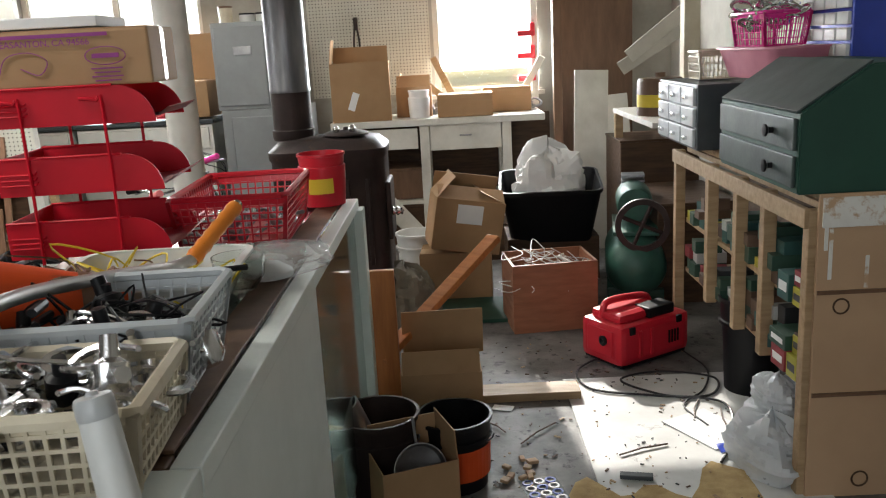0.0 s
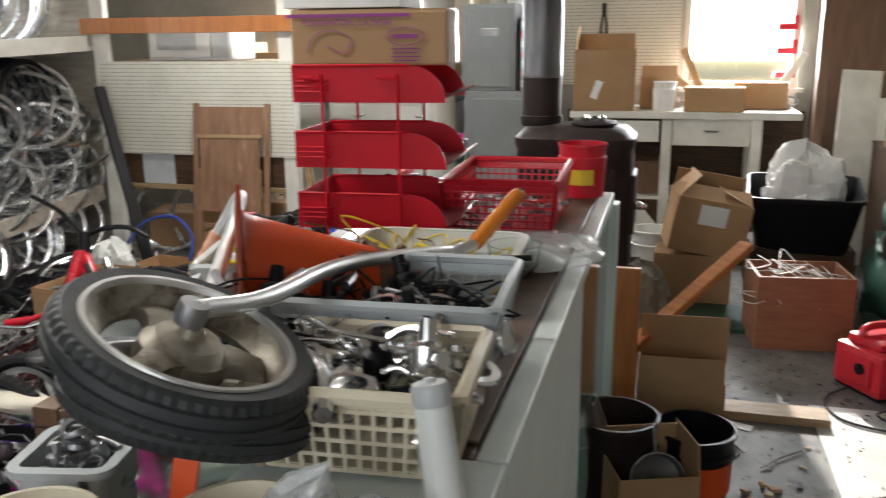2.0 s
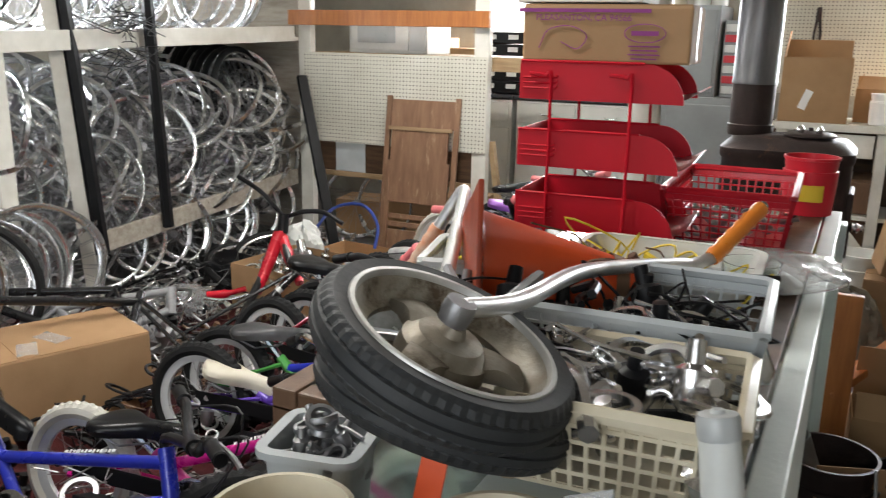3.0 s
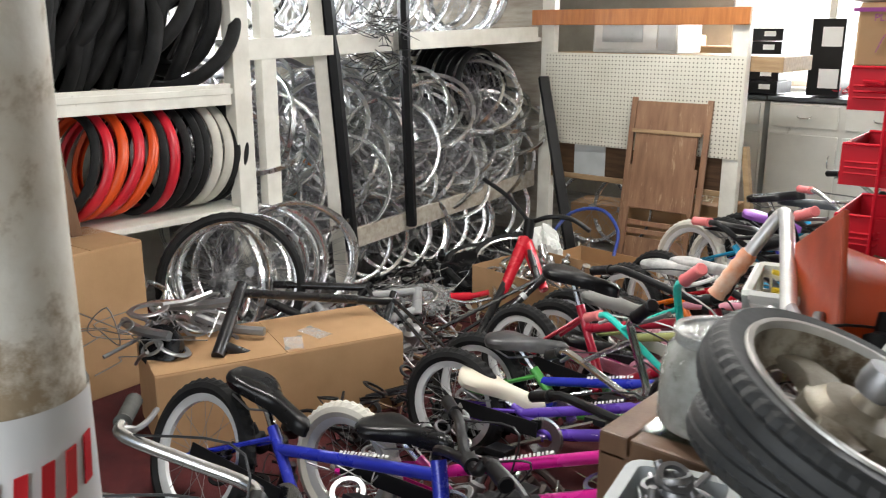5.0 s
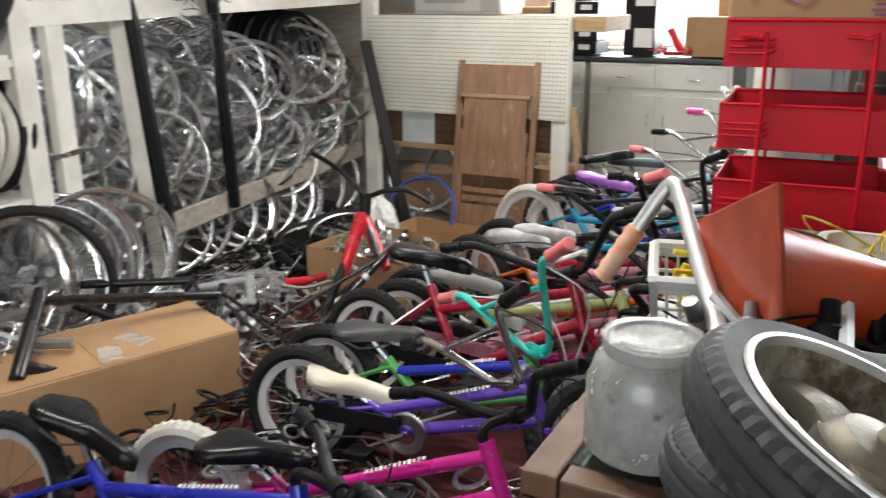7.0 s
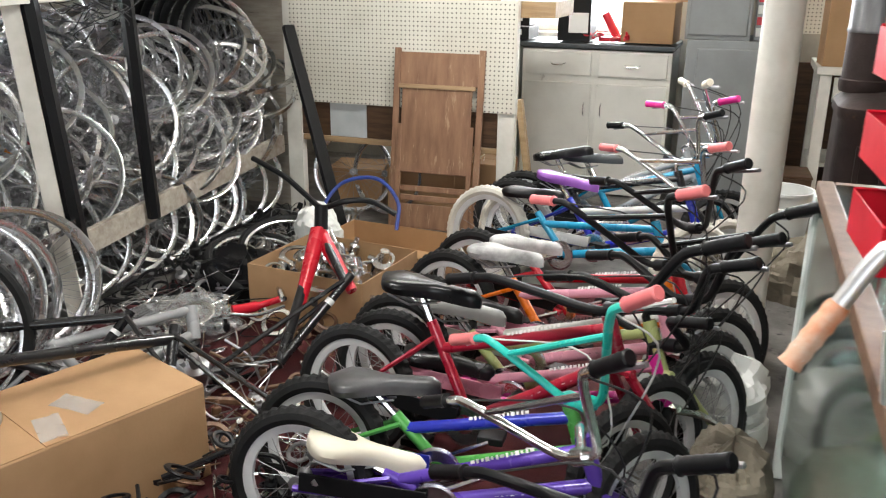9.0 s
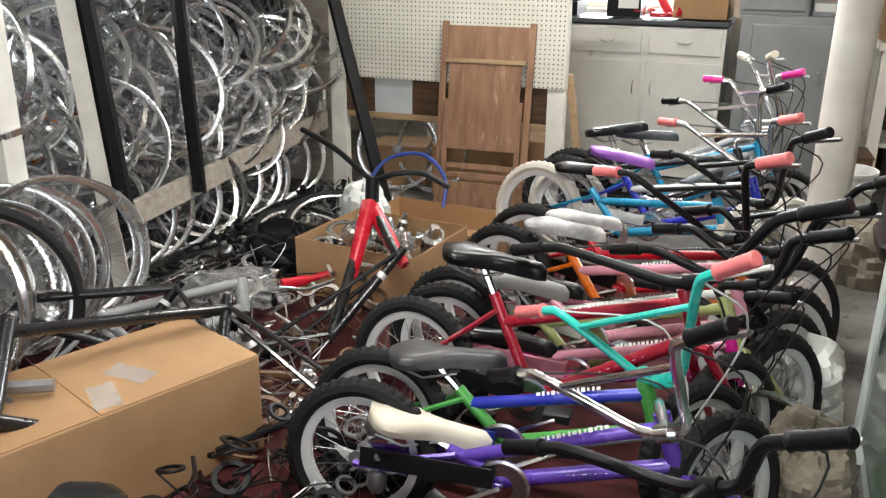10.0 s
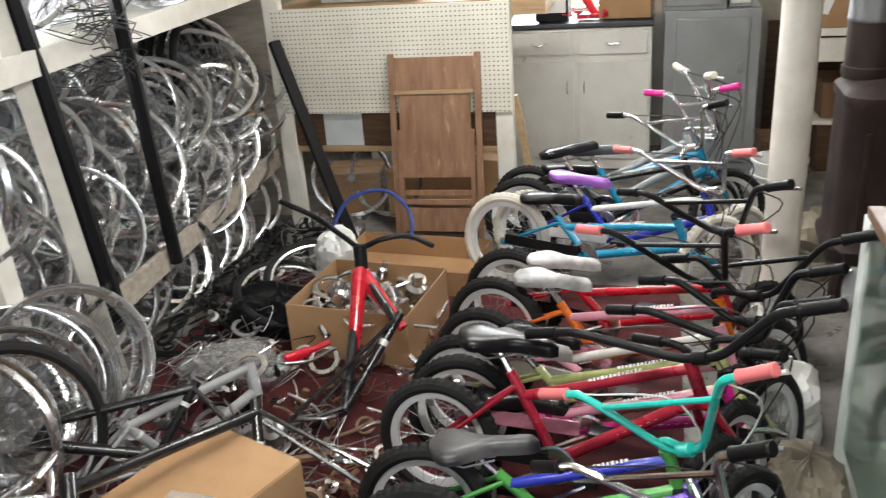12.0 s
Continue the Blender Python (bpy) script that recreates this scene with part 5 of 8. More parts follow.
# ---- red letter trays with a carton on top ----
def letter_tray(parent, z):
    """One sheet steel tray; its sides sweep down to an open end where the floor runs on as a lip."""
    x0, x1, y0, y1, h, t = 0.0, 0.375, 0.0, 0.275, 0.086, 0.003
    bm = bmesh.new()
    for y in (y0, y1):
        out = [(x0, z), (x1, z)] + [(x1 - 0.085 * (1 - math.cos(radians(a))), z + h * math.sin(radians(a))) for a in range(10, 91, 10)] + [(x0, z + h)]
        A = [bm.verts.new((px, y - t / 2, pz)) for px, pz in out]
        B = [bm.verts.new((px, y + t / 2, pz)) for px, pz in out]
        quad(bm, A), quad(bm, B[::-1])
        for i in range(len(out)):
            j = (i + 1) % len(out)
            quad(bm, (A[i], A[j], B[j], B[i]))
    box(bm, (x0, (y0 + y1) / 2, z + h / 2), (t, y1 - y0, h))
    tr = part("tray", bm, M["redpaint"], parent)
    rows = [[(px, y0 + t, z + dz), (px, y1 - t, z + dz)] for px, dz in ((x0, 0.003), (x1 - 0.10, 0.003), (x1 - 0.04, 0.006), (x1 + 0.005, 0.016), (x1 + 0.03, 0.032), (x1 + 0.032, 0.030), (x1 + 0.005, 0.013), (x1 - 0.04, 0.003), (x1 - 0.10, 0.0), (x0, 0.0))]
    part("tray_floor", sheet(bmesh.new(), rows), M["redworn"], tr, "scuffed dull red inside floor", smooth=True)
    for y in (y0, y1):
        part("rolled_edge", tube(bmesh.new(), [(x0, y, z + h), (x1 - 0.09, y, z + h)], 0.004, 6), M["redpaint"], tr, smooth=True)
    for zz in (0.026, 0.038, 0.050):
        part("groove", tube(bmesh.new(), [(0.008, y0 - 0.003, z + zz), (0.085, y0 - 0.003, z + zz), (0.09, y0 - 0.003, z + zz + 0.006)], 0.0028, 5), M["redpaint"], tr, smooth=True)
    return tr


lt = thing("letter_trays", "three-tier red enamelled steel letter trays on the counter", "letter tray", pose(-1.064, 2.016, 0.955, 0, 0, 4))
M["redworn"] = mat("worn_red_enamel", (0.34, 0.012, 0.022), (0.24, 0.010, 0.016), 0.30, scale=7, stain=(0.42, 0.20, 0.19), stain_at=0.70, stain_scale=12, bump=0.06)
for z in (0.064, 0.214, 0.371):
    letter_tray(lt, z)
for y in (-0.007, 0.282):
    for x in (0.075, 0.26):
        part("riser", tube(bmesh.new(), smooth_line([(x, y, 0.0), (x, y, 0.40), (x - 0.012, y, 0.425), (x - 0.05, y, 0.43)], 3), 0.0042, 6), M["redpaint"], lt, smooth=True)


def carton(name, label, m, w, d, h, open_flaps=(), material=None, tape=False):
    """A cardboard box; open_flaps: angles of the four flaps, or none for a closed one."""
    c = thing(name, label, "box", m)
    k = material or M["card"]
    t = 0.004
    if open_flaps:
        for sp in (((0, -d / 2, h / 2), (w, t, h)), ((0, d / 2, h / 2), (w, t, h)), ((-w / 2, 0, h / 2), (t, d - t, h)), ((w / 2, 0, h / 2), (t, d - t, h)), ((0, 0, t), (w - t, d - t, t))):
            part("side", boxes(sp), k, c)
        for (px, py, ang, L, ax) in ((0, -d / 2, open_flaps[0], d / 2, 0), (0, d / 2, open_flaps[1], d / 2, 1), (-w / 2, 0, open_flaps[2], w / 2, 2), (w / 2, 0, open_flaps[3], w / 2, 3)):
            if ang is None:
                continue
            rot = {0: pose(0, 0, 0, -ang, 0, 0), 1: pose(0, 0, 0, ang, 0, 0), 2: pose(0, 0, 0, 0, ang, 0), 3: pose(0, 0, 0, 0, -ang, 0)}[ax]
            sz = (w - 0.01, t, L * 0.8) if ax < 2 else (t, d - 0.01, L * 0.8)
            part("flap", boxes(((0, 0, L * 0.4), sz, Matrix.Translation((px, py, h)) @ rot)), k, c)
    else:
        part("body", boxes(((0, 0, h / 2), (w, d, h)), bevel=0.006), k, c)
        part("flap", boxes(((0, -d / 4 - 0.001, h + 0.001), (w - 0.006, d / 2 - 0.006, 0.004))), k, c)
        part("flap", boxes(((0, d / 4 + 0.001, h + 0.001), (w - 0.006, d / 2 - 0.006, 0.004))), k, c)
    if tape:
        part("tape", boxes(((0, 0, h + 0.0045), (w * 0.98, 0.03, 0.001)), ((w / 2 + 0.001, 0, h - 0.06), (0.001, 0.03, 0.12))), M["film"], c, "shiny clear packing tape")
    return c


cb = carton("cardboard_box", "brown shipping carton with purple print on the letter trays", pose(-0.885, 2.155, 1.412, 0, 0, 4), 0.38, 0.235, 0.125, tape=True)


def lettering(text, size, m, material, parent, name="print"):
    """Flat printed words."""
    cu = bpy.data.curves.new(name, "FONT")
    cu.body, cu.size, cu.extrude = text, size, 0.0003
    cu.align_x, cu.align_y = "CENTER", "CENTER"
    cu.materials.append(material)
    ob = new(name, cu)
    ob.parent, ob.matrix_basis = parent, m
    return ob


part("print_band", boxes(((-0.05, -0.119, 0.114), (0.30, 0.002, 0.008))), M["purpleprint"], cb)
lettering("PLEASANTON, CA 94566", 0.020, pose(-0.05, -0.1205, 0.098, 90, 0, 0), M["purpleprint"], cb)
bm = tube(bmesh.new(), [(0.09 + 0.045 * math.cos(TAU * k / 24), -0.1195, 0.066 + 0.020 * math.sin(TAU * k / 24)) for k in range(24)], 0.0012, 4, closed=True)
part("print_mark", bm, M["purpleprint"], cb)
part("print_line", boxes(((0.09, -0.119, 0.066), (0.06, 0.002, 0.010))), M["purpleprint"], cb)
for k in range(4):
    part("print_line", boxes(((0.09, -0.119, 0.038 - 0.009 * k), (0.07 - 0.012 * (k % 2), 0.002, 0.003))), M["purpleprint"], cb)
bm = tube(bmesh.new(), smooth_line([(-0.15, -0.1195, 0.03), (-0.13, -0.1195, 0.07), (-0.08, -0.1195, 0.08), (-0.04, -0.1195, 0.06), (-0.06, -0.1195, 0.03), (-0.10, -0.1195, 0.045)], 5), 0.0012, 4)
part("print_mark", bm, M["purpleprint"], cb)
pl = tagged(part("printed_paper", boxes(((0, 0, 0.012), (0.34, 0.22, 0.024)), bevel=0.003), M["paper"]), "white printed papers lying on the carton", "papers")
pl.matrix_basis = pose(-0.95, 2.15, 1.544, 0, 0, 3) @ Matrix.Diagonal((0.85, 0.95, 1, 1))


# ---- baskets and tubs ----
def basket(name, label, m, w, d, h, material, taper=0.86, nx=12, nz=4, bar=0.006):
    """A plastic basket whose tapered sides are a lattice of bars."""
    b = thing(name, label, "basket", m)

    def P3(u, v, z):
        k = taper + (1 - taper) * z / h
        return Vector((u * w / 2 * k, v * d / 2 * k, z))
    rim = bmesh.new()
    ring = [P3(*p, h) for p in ((-1, -1), (1, -1), (1, 1), (-1, 1))]
    loop = []
    for i, p in enumerate(ring):
        for t in (0.04, 0.5, 0.96):
            loop.append(p.lerp(ring[(i + 1) % 4], t))
    tube(rim, loop, bar * 1.8, 6, closed=True)
    part("rim", rim, material, b, smooth=True)
    part("base", boxes(((0, 0, 0.003), (w * taper, d * taper, 0.006))), material, b)
    for side in range(4):
        bm = bmesh.new()
        n = nx if side % 2 == 0 else max(4, int(nx * d / w))
        def S(t, z):
            return P3(*{0: (t, -1), 1: (1, t), 2: (-t, 1), 3: (-1, -t)}[side], z)
        for i in range(n + 1):
            t = -1 + 2 * i / n
            tube(bm, [S(t, 0), S(t, h)], bar * (1.6 if i in (0, n) else 0.62), 4)
        for j in range(nz + 1):
            z = h * (0.02 + 0.80 * j / nz)
            tube(bm, [S(-1, z), S(1, z)], bar * 0.62, 4)
        band = [[S(-1, h * 0.84), S(1, h * 0.84)], [S(-1, h * 0.99), S(1, h * 0.99)]]
        sheet(bm, band)
        part("side", bm, material, b)
    return b


def tub(name, label, m, w, d, h, material, taper=0.82, wall_t=0.004, category="tub"):
    b = thing(name, label, category, m)
    bm = bmesh.new()

    def loop(k, z, e=0.0):
        out = []
        for cx, cy, a0 in ((1, 1, 0), (-1, 1, 90), (-1, -1, 180), (1, -1, 270)):
            rr = min(w, d) * 0.12
            for q in range(4):
                a = radians(a0 + 30 * q)
                out.append(Vector((cx * (w / 2 * k - rr) + (rr + e) * math.cos(a), cy * (d / 2 * k - rr) + (rr + e) * math.sin(a), z)))
        return out + [out[0]]
    rows = [loop(taper, 0), loop(1, h * 0.93), loop(1, h * 0.93, 0.012), loop(1, h, 0.012), loop(1, h, -wall_t), loop(1, h * 0.93, -wall_t), loop(taper, wall_t, -wall_t)]
    sheet(bm, rows)
    quad(bm, [bm.verts.new(p) for p in loop(taper, 0)[:-1]])
    quad(bm, [bm.verts.new(p) for p in loop(taper, wall_t, -wall_t)[:-1]])
    part("body", bm, material, b, smooth=True)
    return b


def pail(name, label, m, r, h, material, category="bucket", handle=True, taper=0.85):
    b = thing(name, label, category, m)
    bm = lathe(bmesh.new(), [(0, 0), (r * taper, 0), (r * (taper + 0.1), h * 0.72), (r * 1.03, h * 0.73), (r * 1.03, h * 0.76), (r * 0.96, h * 0.77), (r, h * 0.95), (r * 1.05, h * 0.955), (r * 1.05, h), (r * 0.97, h), (r * (taper - 0.02), 0.006), (0, 0.006)], 36)
    part("body", bm, material, b, smooth=True)
    if handle:
        part("handle", tube(bmesh.new(), [(r * 1.05 * math.cos(radians(a)), 0.02 + r * 1.03 * math.sin(radians(a)) * 0.6 - r * 0.9, h * 0.86 - abs(math.sin(radians(a))) * h * 0.35) for a in range(0, 181, 15)], 0.0025, 5), M["steel"], b)
    return b


def heap(name, label, m, w, d, h, n, material, seed, kinds="tube ring lump", size=0.06):
    """A heap of loose metal bits in one mesh."""
    rg = random.Random(seed)
    bm = bmesh.new()
    ks = kinds.split()
    for i in range(n):
        x, y = rg.uniform(-w / 2, w / 2), rg.uniform(-d / 2, d / 2)
        z = h * rg.random() * (1 - 0.5 * (abs(2 * x / w) ** 2 + abs(2 * y / d) ** 2) * 0.8)
        mm = Matrix.Translation((x, y, z + 0.015)) @ pose(0, 0, 0, rg.uniform(-32, 32), rg.uniform(-28, 28), rg.uniform(0, 360))
        k, s = rg.choice(ks), size * rg.uniform(0.5, 1.4)
        if k == "tube":
            tube(bm, smooth_line([(-s, 0, 0), (0, rg.uniform(-0.4, 0.4) * s, 0), (s, 0, rg.uniform(-0.3, 0.3) * s)], 3), rg.uniform(0.05, 0.16) * s, 7, mm)
        elif k == "ring":
            lathe(bm, [(s * 0.45, -0.004), (s * 0.62, -0.004), (s * 0.66, 0), (s * 0.62, 0.004), (s * 0.45, 0.004)], 18, mm, True)
        elif k == "wire":
            tube(bm, smooth_line([(rg.uniform(-2, 2) * s, rg.uniform(-1.5, 1.5) * s, rg.uniform(-0.6, 0.6) * s) for _ in range(5)], 5), 0.0025, 4, mm)
        else:
            lathe(bm, [(0, -s * 0.6), (s * 0.2, -s * 0.6), (s * 0.35, -s * 0.4), (s * 0.35, s * 0.1), (s * 0.18, s * 0.2), (s * 0.16, s * 0.6), (0, s * 0.62)], 12, mm)
    ob = part(name, bm, material, smooth=True)
    ob.matrix_basis = m
    return tagged(ob, label, "parts", kind="stuff")

# ---- things on the counter ----
basket("plastic_basket", "bright red plastic lattice basket on the glass counter", pose(-0.62, 2.50, 0.955, 0, 0, 2), 0.31, 0.46, 0.145, M["redplastic"], 0.88, 13, 6, 0.005)
heap("loose_bike_parts", "small silver bicycle parts filling the red basket", pose(-0.62, 2.50, 0.965), 0.24, 0.34, 0.03, 16, M["steel"], 3)
cof = pail("coffee_tub", "red plastic coffee tub with a yellow label", pose(-0.46, 2.94, 0.955), 0.078, 0.175, M["redplastic"], "tub", False, 0.93)
bm = bmesh.new()
sheet(bm, [[(0.0785 * math.cos(radians(a)), 0.0785 * math.sin(radians(a)), z) for a in range(-118, -48, 7)] for z in (0.045, 0.095)])
part("label", bm, M["yellow"], cof, "yellow printed label")
tub("plastic_tub", "pale grey-white rectangular plastic tub full of odds and ends", pose(-0.66, 1.80, 0.955, 0, 0, 2), 0.36, 0.34, 0.085, M["wplastic"])
basket("plastic_basket", "pale grey plastic basket holding bicycle parts", pose(-0.60, 1.40, 0.955, 0, 0, 3), 0.36, 0.30, 0.13, M["greyplastic"], 0.86, 14, 5, 0.005)
basket("plastic_basket", "cream plastic lattice basket heaped with metal parts", pose(-0.545, 1.11, 0.955, 0, 0, 4), 0.27, 0.25, 0.105, M["cream"], 0.9, 13, 4, 0.006)
heap("loose_bike_parts", "chrome and grey bicycle parts heaped in the baskets", pose(-0.57, 1.20, 0.98), 0.28, 0.38, 0.11, 70, M["chrome"], 5, size=0.06)
heap("loose_bike_parts", "black cables and levers heaped in the baskets", pose(-0.62, 1.30, 0.99), 0.30, 0.34, 0.10, 45, M["black"], 6, "tube wire wire lump", 0.06)
heap("loose_bike_parts", "yellow and brown straps and tools in the tub", pose(-0.72, 1.80, 0.97), 0.28, 0.26, 0.06, 26, M["yellow"], 8, "tube wire", 0.06)
M["cloudy2"] = mat("milky_cap_plastic", (0.62, 0.64, 0.64), (0.52, 0.54, 0.54), 0.3, trans=0.3, bump=0.04)
jar = thing("plastic_bottle", "white plastic tube with a milky cap standing aslant", "bottle", look((-0.37, 0.905, 0.802), (-0.425, 0.95, 1.11)) @ pose(0, 0, 0, 180, 0, 0) @ Matrix.Diagonal((0.76, 0.76, 1, 1)))
part("body", lathe(bmesh.new(), [(0, 0), (0.034, 0), (0.036, 0.006), (0.030, 0.17), (0.0275, 0.292), (0, 0.292)], 28), M["wplastic"], jar, smooth=True)
part("cap", lathe(bmesh.new(), [(0.0278, 0.286), (0.0290, 0.288), (0.0290, 0.306), (0.0262, 0.311), (0.010, 0.312), (0.008, 0.316), (0, 0.316)], 28), M["cloudy2"], jar, "milky flat cap", smooth=True)
tagged(part("low_stand", boxes(((-0.68, 0.80, 0.40), (0.62, 0.27, 0.80)), ((-0.845, 1.005, 0.40), (0.29, 0.13, 0.80)), bevel=0.005), M["darkwood"]), "dark wooden stand at the near end of the counter", "stand")
for x, y, r, h, lb in ((-0.615, 0.855, 0.080, 0.165, "dirty cream plastic ice-cream pail on a stand"), (-0.845, 0.79, 0.078, 0.160, "stained cream plastic pail with dregs in it")):
    pail("plastic_pail", lb, pose(x, y, 0.802), r, h, M["cream"])
tub("plastic_tub", "grey-white plastic tub of greasy bicycle parts", pose(-0.925, 0.985, 0.802, 0, 0, 12), 0.12, 0.12, 0.145, M["greyplastic"])
heap("loose_bike_parts", "greasy dark parts filling the tub", pose(-0.925, 0.985, 0.86), 0.09, 0.09, 0.10, 70, M["steel"], 71, size=0.032)
# two old moped wheels with solid spokes
def moped_tyre(r, t):
    """A heavy tyre with two grooves round its crown and notched shoulders."""
    bm = bmesh.new()
    rings = []
    for i in range(120):
        a, k = TAU * i / 120, 0.0025 if i % 2 else 0.0
        prof = [(r - t * 1.3, -t * 0.6), (r - t * 0.9, -t * 0.95), (r - t * 0.3, -t), (r - t * 0.06 - k, -t * 0.82), (r + t * 0.10 - k, -t * 0.56), (r + 0.002 - k, -t * 0.50), (r + t * 0.16, -t * 0.44), (r + t * 0.20, -t * 0.12), (r + 0.002, -t * 0.07)]
        prof += [(p, -z) for p, z in reversed(prof)]
        rings.append([bm.verts.new((p * math.cos(a), p * math.sin(a), z)) for p, z in prof])
    for A, B in zip(rings, rings[1:] + rings[:1]):
        for k in range(len(A) - 1):
            quad(bm, (A[k], A[k + 1], B[k + 1], B[k]))
    return bm


def moped_wheel(m, label):
    w = thing("moped_wheel", label, "wheel", m)
    part("tyre", moped_tyre(0.170, 0.031), M["rubbergrey"], w)
    part("rim", lathe(bmesh.new(), [(0.131, 0.026), (0.134, 0.032), (0.140, 0.032), (0.143, 0.027), (0.143, -0.027), (0.140, -0.032), (0.134, -0.032), (0.131, -0.026)], 56, closed=True), M["rimalloy"], w, "dull pale alloy rim", smooth=True)
    part("inner_rim", lathe(bmesh.new(), [(0.1312, 0.024), (0.126, 0.012), (0.118, 0.000), (0.104, -0.006), (0.104, -0.014), (0.120, -0.014), (0.1312, -0.020)], 56, closed=True), M["cast"], w, smooth=True)
    part("drum", lathe(bmesh.new(), [(0, 0.034), (0.014, 0.034), (0.018, 0.022), (0.044, 0.018), (0.052, 0.008), (0.060, 0.004), (0.062, -0.020), (0.05, -0.026), (0, -0.03)], 36), M["cast"], w, smooth=True)
    for k in range(3):
        a = TAU * k / 3 + 0.5
        d, n = Vector((math.cos(a), math.sin(a), 0)), Vector((-math.sin(a), math.cos(a), 0))
        rows = []
        for q, wd, zt in ((0.046, 0.034, 0.010), (0.066, 0.026, 0.014), (0.086, 0.022, 0.012), (0.106, 0.030, 0.006)):
            rows.append([d * q - n * wd + Vector((0, 0, -0.010)), d * q - n * wd * 0.9 + Vector((0, 0, zt - 0.004)), d * q + Vector((0, 0, zt)), d * q + n * wd * 0.9 + Vector((0, 0, zt - 0.004)), d * q + n * wd + Vector((0, 0, -0.010))])
        part("spoke", sheet(bmesh.new(), rows), M["cast"], w, smooth=True)
    part("axle_nut", lathe(bmesh.new(), [(0, 0.060), (0.006, 0.060), (0.006, 0.048), (0.012, 0.048), (0.012, 0.034), (0, 0.034)], 6), M["chrome"], w)
    return w


M["rimalloy"] = mat("dull_pale_alloy", (0.62, 0.62, 0.60), (0.45, 0.44, 0.42), 0.38, 0.75, scale=9, stain=(0.20, 0.17, 0.13), stain_at=0.62, bump=0.15)
moped_wheel(pose(-0.732, 0.956, 1.114, -3.8, 23.9, 0) @ Matrix.Diagonal((0.925, 0.925, 0.95, 1)), "old moped wheel with cast spokes and grey rubber tyre")
moped_wheel(pose(-0.745, 0.985, 1.042, -3, 19, 40) @ Matrix.Diagonal((0.925, 0.925, 0.95, 1)), "second moped wheel lying under another on the counter")
hb_ = thing("bent_handlebar", "dull silver bent handlebar with an amber grip", "handlebar")
part("bar", tube(bmesh.new(), smooth_line([(-0.712, 0.955, 1.166), (-0.695, 1.10, 1.138), (-0.69, 1.36, 1.115), (-0.612, 1.64, 1.072), (-0.588, 1.72, 1.056), (-0.563, 1.78, 1.057)], 5), 0.0125, 10), M["aluminium"], hb_, smooth=True)
part("clamp", lathe(bmesh.new(), [(0, -0.014), (0.018, -0.014), (0.020, 0), (0.018, 0.014), (0, 0.014)], 16, pose(-0.714, 0.950, 1.164, -4, 24, 0)), M["steel"], hb_, smooth=True)
part("grip", tube(bmesh.new(), [Vector((-0.563, 1.78, 1.057)).lerp(Vector((-0.494, 1.91, 1.142)), k / 12) for k in range(13)], [0.0155 + 0.0025 * (k % 2) for k in range(13)], 12), M["amber"], hb_, "ribbed amber grip", smooth=True)
part("end_plug", lathe(bmesh.new(), [(0, 0), (0.011, 0), (0.010, 0.010), (0, 0.012)], 12, look((-0.494, 1.91, 1.142), (-0.46, 1.975, 1.184)) @ pose(0, 0, 0, 180, 0, 0)), M["chrome"], hb_, smooth=True)

# traffic cone on its side
def traffic_cone(m):
    c = thing("traffic_cone", "scuffed orange plastic traffic cone lying on its side", "traffic cone", m)
    part("cone", lathe(bmesh.new(), [(0.135, 0.02), (0.125, 0.03), (0.032, 0.40), (0.034, 0.42), (0.030, 0.425), (0.026, 0.42), (0.118, 0.03)], 36), M["orange"], c, smooth=True)
    part("base", boxes(((0, 0, 0.011), (0.30, 0.30, 0.012)), bevel=0.004), M["rustorange"], c, "dirty orange square foot")
    part("band", lathe(bmesh.new(), [(0.0555, 0.318), (0.047, 0.348), (0.048, 0.349), (0.0565, 0.319)], 32), M["oldwood"], c, "dark worn band", smooth=True)
    return c


traffic_cone(look((-0.92, 1.42, 1.060), (-0.60, 1.60, 1.045)) @ pose(0, 0, 0, 180, 0, 24) @ Matrix.Diagonal((0.93, 0.93, 0.80, 1)))

# bmx bar with an orange grip sticking out to the aisle
M["gripworn"] = mat("faded_orange_grip", (0.62, 0.20, 0.08), (0.66, 0.46, 0.34), 0.5, scale=22, stain=(0.70, 0.66, 0.60), stain_at=0.60, stain_scale=18)
bb_ = thing("bent_handlebar", "grey handlebar bend with an orange and white grip", "handlebar")
part("bar", tube(bmesh.new(), smooth_line([(-0.90, 1.27, 1.03), (-0.93, 1.36, 1.06), (-1.05, 1.68, 1.125), (-1.085, 1.765, 1.14), (-1.105, 1.775, 1.125), (-1.15, 1.76, 1.045)], 5), 0.0135, 10), M["aluminium"], bb_, smooth=True)
part("grip", tube(bmesh.new(), [Vector((-1.145, 1.762, 1.055)).lerp(Vector((-1.200, 1.744, 0.958)), k / 9) for k in range(10)], [0.0165 + 0.0025 * (k % 2) for k in range(10)], 10), M["gripworn"], bb_, "faded orange ribbed grip", smooth=True)

